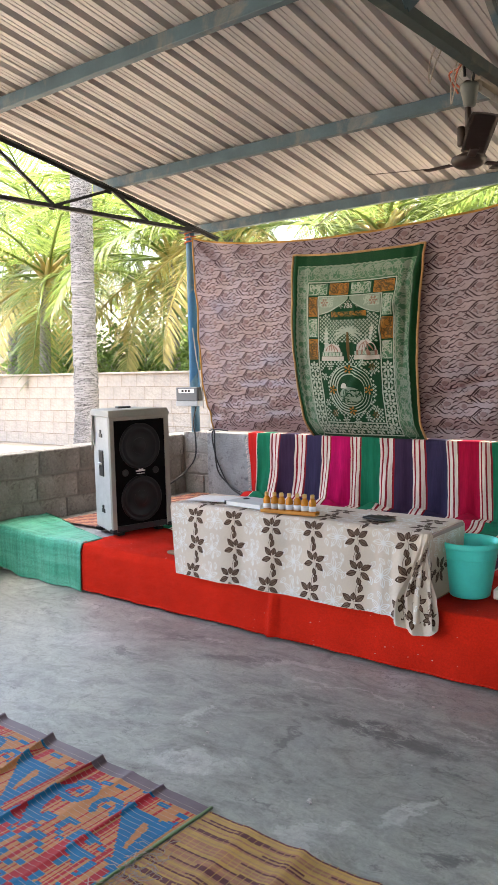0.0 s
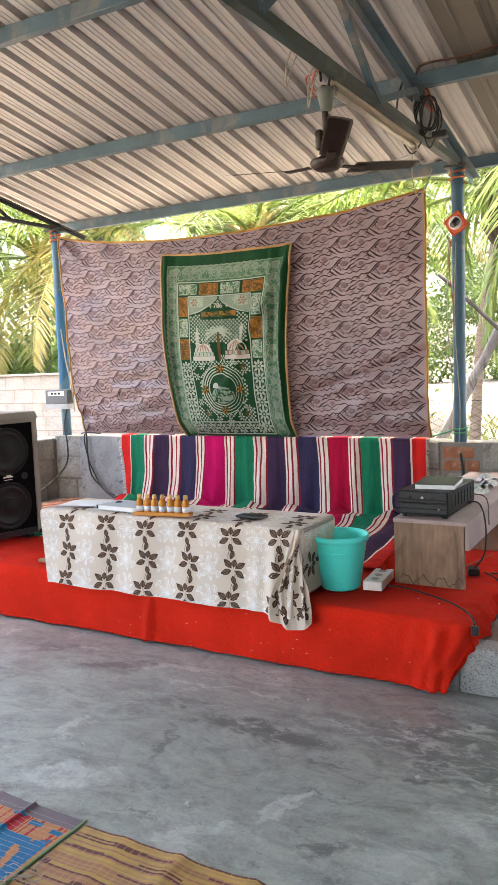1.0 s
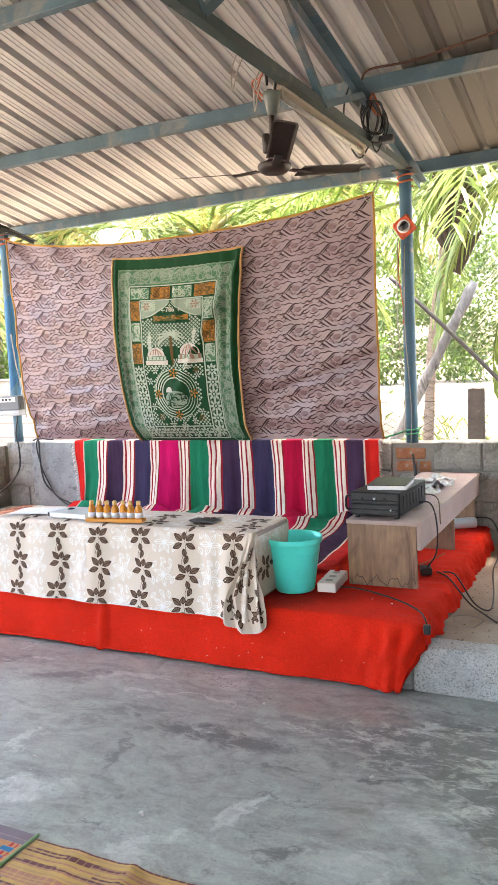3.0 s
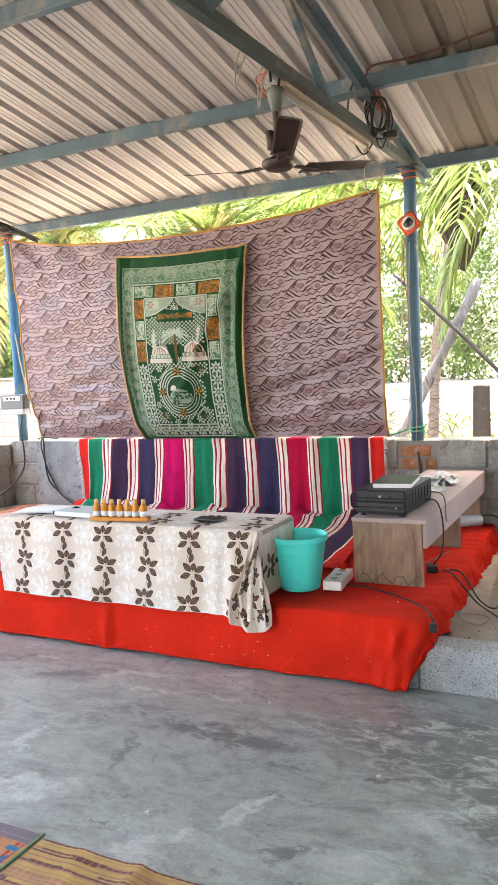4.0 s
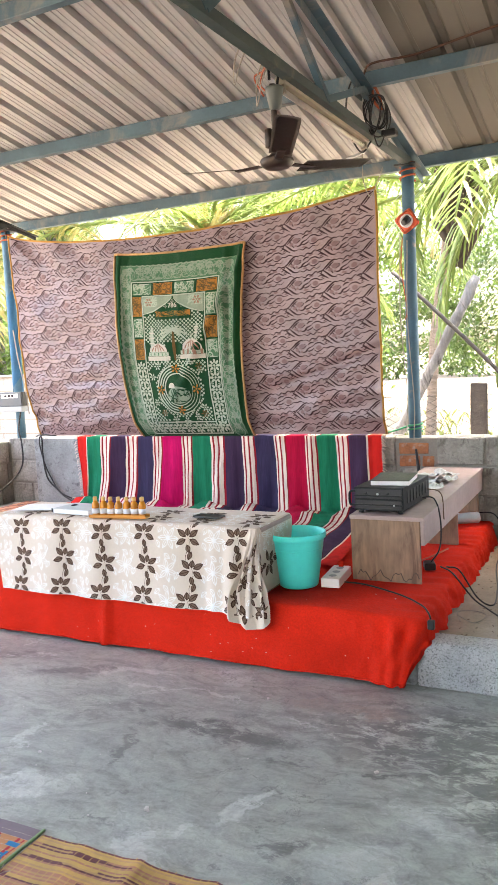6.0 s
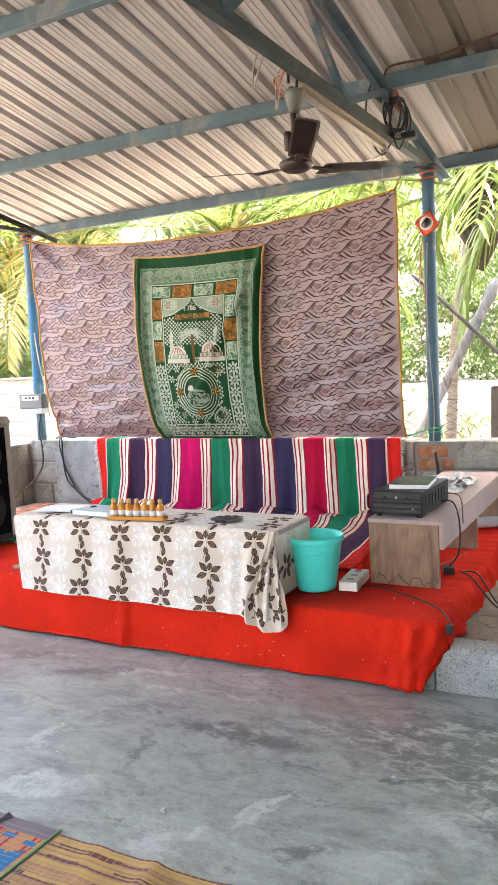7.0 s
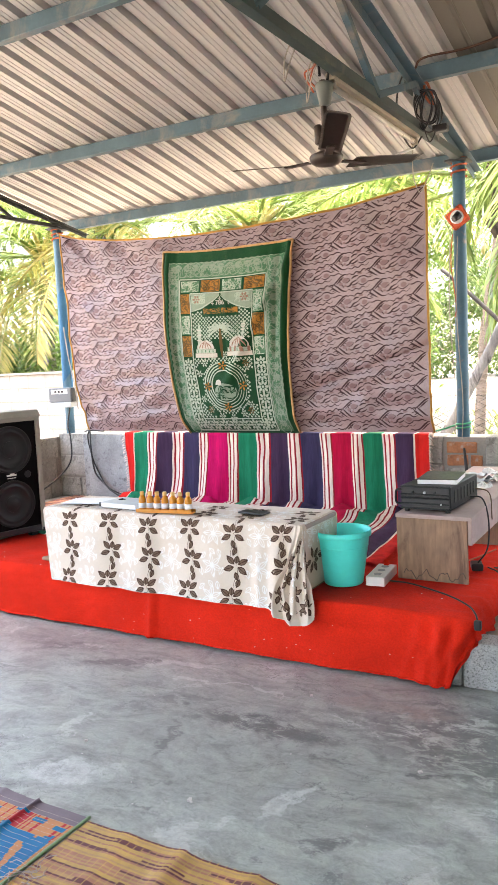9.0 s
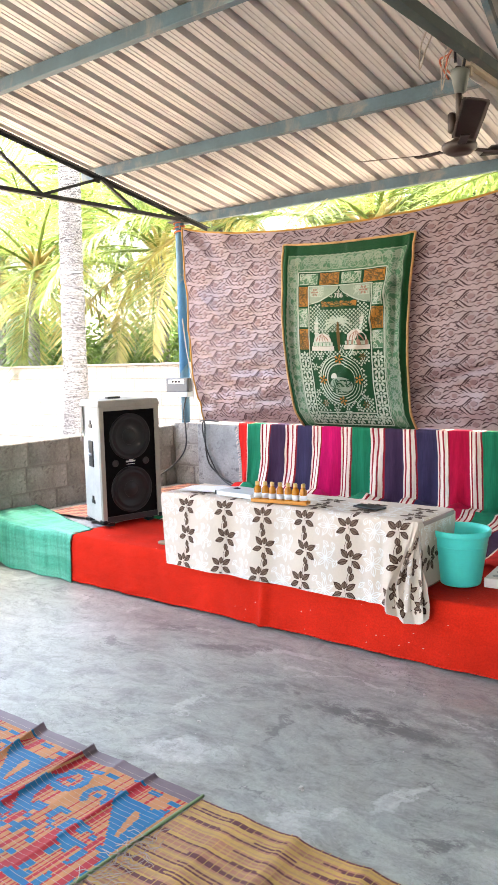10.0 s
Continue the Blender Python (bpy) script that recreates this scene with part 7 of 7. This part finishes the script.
coil = thing("cable_coil", (-1.27, 4.22, 2.78), "coil of black cable hung on the truss", "cable coil")
rnd = random.Random(9)
for k in range(7):
    bm = bmesh.new()
    w, h, o = rnd.uniform(0.025, 0.065), rnd.uniform(0.085, 0.135), rnd.uniform(-0.02, 0.035)
    loop = [(w * 0.9 * math.sin(a) + 0.9 * o + 0.01 * math.sin(2 * a + k), w * 0.4 * math.sin(a) + 0.4 * o + 0.006 * k, -h + h * math.cos(a)) for a in steps(0, 6.283, 12)]
    tube(bm, smooth_path(loop, 4), 0.0042, 7)
    part("turn", bm, BLACK, coil)
bm = bmesh.new()
box(bm, 0.02, 0.10, 0.04, 0.10, -0.215, -0.178, 0.008)
part("plug_block", bm, BLACK, coil)
bm = bmesh.new()
tube(bm, smooth_path([(0.0, 0.0, 0.06), (0.02, 0.03, 0.0), (0.03, 0.05, -0.07), (-0.01, 0.03, -0.02), (0, 0, 0.06)], 4), 0.007, 6)
part("tie", bm, ORANGECORD, coil, "orange tie")
cable([(-1.30, 4.15, 2.87), (-1.24, 4.12, 2.905), (-1.0, 4.10, 2.895), (-0.7, 4.06, 2.915), (-0.2, 3.98, 2.93), (0.6, 3.9, 2.93)], 0.006, "brown wire running along the purlin", BROWN)
cable([(-1.33, 4.16, 2.93), (-1.36, 4.05, 2.75), (-1.38, 4.1, 2.60), (-1.36, 4.25, 2.50), (-1.33, 4.35, 2.58)], 0.005, "black wire drooping below the truss")
cable([(-1.37, 4.30, 2.53), (-1.42, 4.45, 2.40), (-1.48, 4.75, 2.36), (-1.505, 4.95, 2.45)], 0.003, "thin cord from the truss to the cloth corner", CORD)
for k, (x, y) in enumerate(((-1.34, 2.80), (-1.34, 3.0))):
    cable([(x, y, 2.62), (x - 0.05, y + 0.02, 2.55), (x - 0.06, y + 0.03, 2.47 - 0.03 * k), (x - 0.03, y + 0.02, 2.53), (x, y + 0.03, 2.60)], 0.003, "loose wire end hanging from the truss", CORD, "wire")

# ---- floor mats
MATC = [surface("orange plastic straw", (0.48, 0.21, 0.085), 0.6, spec=0.2, var=0.15, big=5, small=60, bump=0.1), surface("red plastic straw", (0.40, 0.02, 0.03), 0.6, spec=0.2, var=0.15, big=5, small=60, bump=0.1),
        surface("blue plastic straw", (0.003, 0.140, 0.30), 0.6, spec=0.2, var=0.15, big=5, small=60, bump=0.1), surface("grey-purple plastic straw", (0.14, 0.10, 0.125), 0.5, var=0.2, big=5, small=60, bump=0.1)]


def inside(poly_pts, x, y):
    hit, j = False, len(poly_pts) - 1
    for i in range(len(poly_pts)):
        (xi, yi), (xj, yj) = poly_pts[i], poly_pts[j]
        if (yi > y) != (yj > y) and x < (xj - xi) * (y - yi) / (yj - yi) + xi:
            hit = not hit
        j = i
    return hit


rnd = random.Random(31)
straw_mix = [rnd.random() for _ in range(400)]
blocks = {(i, j): rnd.random() for i in range(-60, 10) for j in range(0, 90)}


def mat_colour(x, y):
    """Which straw shows at a place of the printed mat: 0 orange, 1 red, 2 blue, 3 border."""
    if y > 1.607 or y < 0.72:
        return 3
    if y < 1.165:
        y = 2.33 - y
    ph = (x + 1.605) % 0.545 - 0.545
    px = ph - 0.0
    if inside(((0.003, 1.250), (-0.19, 1.475), (-0.215, 1.53), (-0.06, 1.515), (-0.01, 1.54), (0.0, 1.50)), px, y) and not inside(((-0.06, 1.36), (-0.04, 1.35), (-0.06, 1.47), (-0.10, 1.485)), px, y):
        return 2
    for cx, cy, r0, r1, a0, a1 in ((-0.40, 1.480, 0.038, 0.070, -2.4, 2.6), (-0.255, 1.468, 0.030, 0.056, -0.6, 4.4)):
        d, a = math.hypot(px - cx, y - cy), math.atan2(y - cy, px - cx)
        if r0 < d < r1 and (a0 < a < a1 or a0 < a + 6.283 < a1):
            return 2
        if d < 0.014:
            return 2
    if inside(((-0.40, 1.235), (-0.385, 1.29), (-0.43, 1.36), (-0.445, 1.45), (-0.40, 1.54), (-0.43, 1.55), (-0.485, 1.44), (-0.475, 1.33)), px, y):
        return 2
    for bx, by in ((-0.115, 1.583), (-0.02, 1.575), (-0.30, 1.575), (-0.36, 1.565), (-0.20, 1.60)):
        if abs(px - bx) < 0.026 and abs(y - by) < 0.010:
            return 2
    if 1.165 <= y < 1.36:
        band = 1.335 - 0.45 * abs(px + 0.27) * 0.9
        i, j = int(math.floor(px / 0.028)), int(math.floor(y / 0.022))
        if abs(y - band) < 0.055 and blocks[(i, j)] < 0.45:
            return 2
        if y < band - 0.06 and blocks[(i, j)] < 0.22:
            return 2
    k = int(math.floor((x + 4) / 0.0055)) % 400
    redness = 0.10 + 0.75 * max(math.exp(-((px + 0.17) / 0.035) ** 2) * (1.0 if y > 1.5 else 0.5), math.exp(-((px + 0.47) / 0.05) ** 2), 0.9 * math.exp(-((px + 0.005) / 0.025) ** 2))
    if y < 1.33:
        redness += 0.30
    return 1 if straw_mix[k] < redness else 0


def mat_z(x, y):
    z = 0.006
    for rx, tilt, h, w in ((-2.39, 0.24, 0.026, 0.012), (-2.10, 0.05, 0.024, 0.011), (-1.80, 0.03, 0.012, 0.010), (-2.70, 0.12, 0.020, 0.013), (-1.95, 0.03, 0.006, 0.02), (-3.0, 0.1, 0.02, 0.012)):
        d = x - (rx + tilt * (1.655 - y))
        z += h * math.exp(-abs(d / w) ** 1.4) * max(0.0, 1 - (1.655 - y) / 0.8)
    z += 0.004 * max(0.0, nz(x, y, 3, 5)) * 2
    return z + 0.0012 * (1 + math.sin(x * 2 * math.pi / 0.011)) * 0.5


bm = bmesh.new()
xs = [-3.30 + 0.0055 * k for k in range(int((3.30 - 1.592) / 0.0055) + 1)]
ys = [0.66 + 0.0105 * k for k in range(96)] + [1.662]
sheet(bm, lambda x, y: (x + 0.004 * nz(y, 0, 1, 3), y + (0.006 * nz(x, 0, 9, 6) if y > 1.6 else 0), mat_z(x, y) + (0.0008 if int(round(y / 0.0105)) % 2 else 0)), xs, ys, lambda i, j: mat_colour((xs[i] + xs[i + 1]) / 2, (ys[j] + ys[j + 1]) / 2))
mat1 = thing("printed_mat", (0, 0, 0), "woven plastic mat in blue, orange and red on the floor", "mat")
part("weave", bm, MATC, mat1, recalc=False)
THREAD = surface("pale weft thread", (0.42, 0.34, 0.30), 0.7, var=0.1)
GREENEDGE = surface("light green binding", (0.18, 0.29, 0.13), 0.7, var=0.12, small=80, bump=0.2)
bm = bmesh.new()
for k in range(46):
    y = 0.68 + 0.0210 * k
    pts = [(x, y, mat_z(x, y) + 0.0012) for x in steps(-3.29, -1.60, 90)]
    for a, b in zip(pts, pts[1:]):
        v = [bm.verts.new(q) for q in ((a[0], a[1] - 0.0006, a[2]), (b[0], b[1] - 0.0006, b[2]), (b[0], b[1] + 0.0006, b[2]), (a[0], a[1] + 0.0006, a[2]))]
        bm.faces.new(v)
tagged(part("weft_thread", bm, THREAD, mat1, "fine pale cross threads", recalc=False), kind="stuff")
bm = bmesh.new()
tube(bm, [(-1.588 + 0.003 * nz(y, 0, 0, 5), y, 0.008) for y in steps(0.66, 1.664, 40)], 0.005, 6)
part("edge_binding", bm, GREENEDGE, mat1, "light green edge binding")

REED = [surface("straw reed", (0.52, 0.30, 0.13), 0.65, var=0.2, big=6, small=50, bump=0.2), surface("golden reed", (0.60, 0.37, 0.11), 0.6, var=0.2, big=6, small=50, bump=0.2),
        surface("purple-brown reed", (0.17, 0.05, 0.055), 0.65, var=0.2, big=6, small=50, bump=0.2), surface("dusty pink reed", (0.47, 0.215, 0.13), 0.65, var=0.2, big=6, small=50, bump=0.2)]
rnd = random.Random(51)
rows = [rnd.random() for _ in range(300)]
dash = {(i, j): rnd.random() for i in range(-30, 30) for j in range(300)}


def reed_colour(x, y):
    j = int((y - 0.5) / 0.0068)
    k = j
    if k % 7 == 0 and (k % 14 == 0 or dash[(int(math.floor((x + (0.07 if k % 2 else 0)) / 0.16)), k)] < 0.62):
        return 2
    if k % 7 == 1 and dash[(int(math.floor(x / 0.11)), k)] < 0.40:
        return 2
    if k % 7 == 2 and dash[(int(math.floor(x / 0.13)), k)] < 0.30:
        return 2
    return 0 if rows[k] < 0.40 else (1 if rows[k] < 0.70 else 3)


def reed_z(x, y):
    z = 0.005 + 0.006 * max(0, nz(x, y, 8, 4)) + 0.0020 * abs(math.sin(math.pi * (y - 0.5) / 0.0068))
    for c, h in ((-1.42, 0.006), (-1.22, 0.012), (-0.98, 0.010), (-0.80, 0.008)):
        z += h * math.exp(-((x - c - 0.10 * (1.65 - y)) / 0.03) ** 2)
    return z


ys = [0.5 + 0.0034 * k for k in range(int((1.652 - 0.5) / 0.0034) + 1)]
xs = [-1.578 + 0.03 * k for k in range(46)]
bm = bmesh.new()
sheet(bm, lambda x, y: (x, y + 0.006 * nz(x, 0, 2, 4), reed_z(x, y)), xs, ys, lambda i, j: reed_colour(xs[i] + 0.015, ys[j] + 0.0017))
mat2 = thing("reed_mat", (0, 0, 0), "tan woven reed mat with purple-brown dashes", "mat")
part("reeds", bm, REED, mat2, recalc=False)
bm = bmesh.new()
for k in range(52):
    x = -1.57 + 0.026 * k
    pts = [(x + 0.004 * nz(y, k, 0, 6), y, reed_z(x, y) + 0.0016) for y in steps(0.52, 1.648, 60)]
    for a, b in zip(pts, pts[1:]):
        bm.faces.new([bm.verts.new(q) for q in ((a[0] - 0.0012, a[1], a[2]), (a[0] + 0.0012, a[1], a[2]), (b[0] + 0.0012, b[1], b[2]), (b[0] - 0.0012, b[1], b[2]))])
tagged(part("binding_thread", bm, REED[1], mat2, "fine golden cross threads", recalc=False), kind="stuff")
bm = bmesh.new()
for k in range(46):
    x, y = -1.565 + rnd.uniform(-0.01, 0.05), rnd.uniform(1.12, 1.42)
    p = Vector((x, y, reed_z(x, y) + 0.003))
    pts = [p]
    a = rnd.uniform(0, 6.28)
    for j in range(4):
        a += rnd.uniform(-1.0, 1.0)
        p = p + Vector((math.cos(a) * 0.018, math.sin(a) * 0.018, rnd.uniform(-0.003, 0.006)))
        p.z = max(0.012, p.z)
        pts.append(p)
    tube(bm, pts, 0.0012, 4)
tagged(part("frayed_fibre", bm, THREAD, mat2, "frayed pale fibres", recalc=False), kind="stuff")

# woven brown mat on the platform behind the loudspeaker
bm = bmesh.new()
sheet(bm, lambda x, y: (x, y, Z_STAGE + 0.010 + 0.006 * max(0, nz(x, y, 8, 5))), steps(-4.66, -3.95, 40), steps(3.45, 4.96, 90), lambda i, j: (0, 2, 3, 0)[(i // 2 + 3 * (j // 2) + (j // 5)) % 4])
ob = thing("stage_mat", (0, 0, 0), "brown patterned reed mat on the platform", "mat")
part("reeds", bm, [REED[3], REED[0], surface("rust red reed", (0.30, 0.10, 0.06), 0.7, var=0.2), REED[2]], ob, recalc=False)

# crumbs and specks on floor and cloth
SPECK = surface("white chip", (0.50, 0.47, 0.44), 0.8, var=0.05)
bm = bmesh.new()
rnd = random.Random(71)
spots = [(-1.367, 1.887, 0.002, 0.008), (-1.357, 1.879, 0.002, 0.005), (-0.763, 2.36, 0.002, 0.007), (-1.95, 2.05, 0.002, 0.006), (-1.35, 2.75, 0.002, 0.008)]
spots += [(rnd.uniform(-3.7, -0.9), rnd.uniform(3.05, 3.3), Z_STAGE + 0.013, rnd.uniform(0.0012, 0.003)) for k in range(22)]
spots += [(rnd.uniform(-2.6, -0.95), 3.030, rnd.uniform(0.02, 0.26), rnd.uniform(0.0012, 0.003)) for k in range(22)]
spots += [(rnd.uniform(-2.6, -0.4), rnd.uniform(1.7, 3.0), 0.002, rnd.uniform(0.0012, 0.003)) for k in range(22)]
for x, y, z, s in spots:
    box(bm, -s, s, -s * rnd.uniform(0.4, 0.9), s * 0.6, -s * 0.3, s * 0.5, 0, Matrix.Translation((x, y, z)) @ pose(0, 0, 0, 0, 0, rnd.uniform(0, 180)))
tagged(finish("debris", bm, SPECK), "tiny white chips and crumbs scattered about", "debris", kind="stuff")

LITTER = surface("dry leaf litter", (0.12, 0.08, 0.05), 0.9, var=0.3)
bm = bmesh.new()
for k in range(420):
    x, y, q = rnd.uniform(-0.80, 0.3), rnd.uniform(3.23, 4.95), rnd.uniform(0.0015, 0.0042)
    m = Matrix.Translation((x, y, 0.185 + 0.018 * nz(x, y, 3, 3))) @ pose(0, 0, 0, rnd.uniform(-30, 30), rnd.uniform(-30, 30), rnd.uniform(0, 360))
    box(bm, -q * 1.6, q * 1.6, -q * 0.5, q * 0.5, -q * 0.25, q * 0.25, 0, m)
tagged(finish("litter", bm, LITTER), "bits of dry leaf and twig on the dirt", "litter", kind="stuff")

# ---------- wall pieces ----------
courses(wall_left, (X_LEFT - 0.106, 5.19), (X_LEFT - 0.106, 0.2), 0.25, Z_WALL - 0.025, 3, 0.40, 0.212, BLOCK, seed=3)
courses(wall_back, (X_LEFT + 0.01, Y_BACK + 0.106), (-4.55, Y_BACK + 0.106), 0.275, Z_WALL, 3, 0.40, 0.212, BLOCK, seed=5)
courses(wall_back, (-3.97, Y_BACK + 0.106), (-1.44, Y_BACK + 0.106), 0.275, Z_WALL, 3, 0.40, 0.212, BLOCK, seed=6)
courses(wall_back, (-1.175, Y_BACK + 0.106), (1.6, Y_BACK + 0.106), 0.275, Z_WALL, 3, 0.40, 0.212, BLOCK, seed=7)
courses(wall_back, (-1.43, Y_BACK + 0.106), (-1.185, Y_BACK + 0.106), 0.275, 0.64, 2, 0.40, 0.212, BLOCK, seed=8)
courses(wall_back, (-1.43, Y_BACK + 0.106), (-1.185, Y_BACK + 0.106), 0.64, 0.81, 2, 0.245, 0.205, REDBRICK, 0.014, "brick", seed=9)
courses(yard_wall, (-19.5, 9.80), (-6.32, 9.80), -0.06, 1.335, 6, 0.42, 0.172, LIME, 0.012, seed=11)
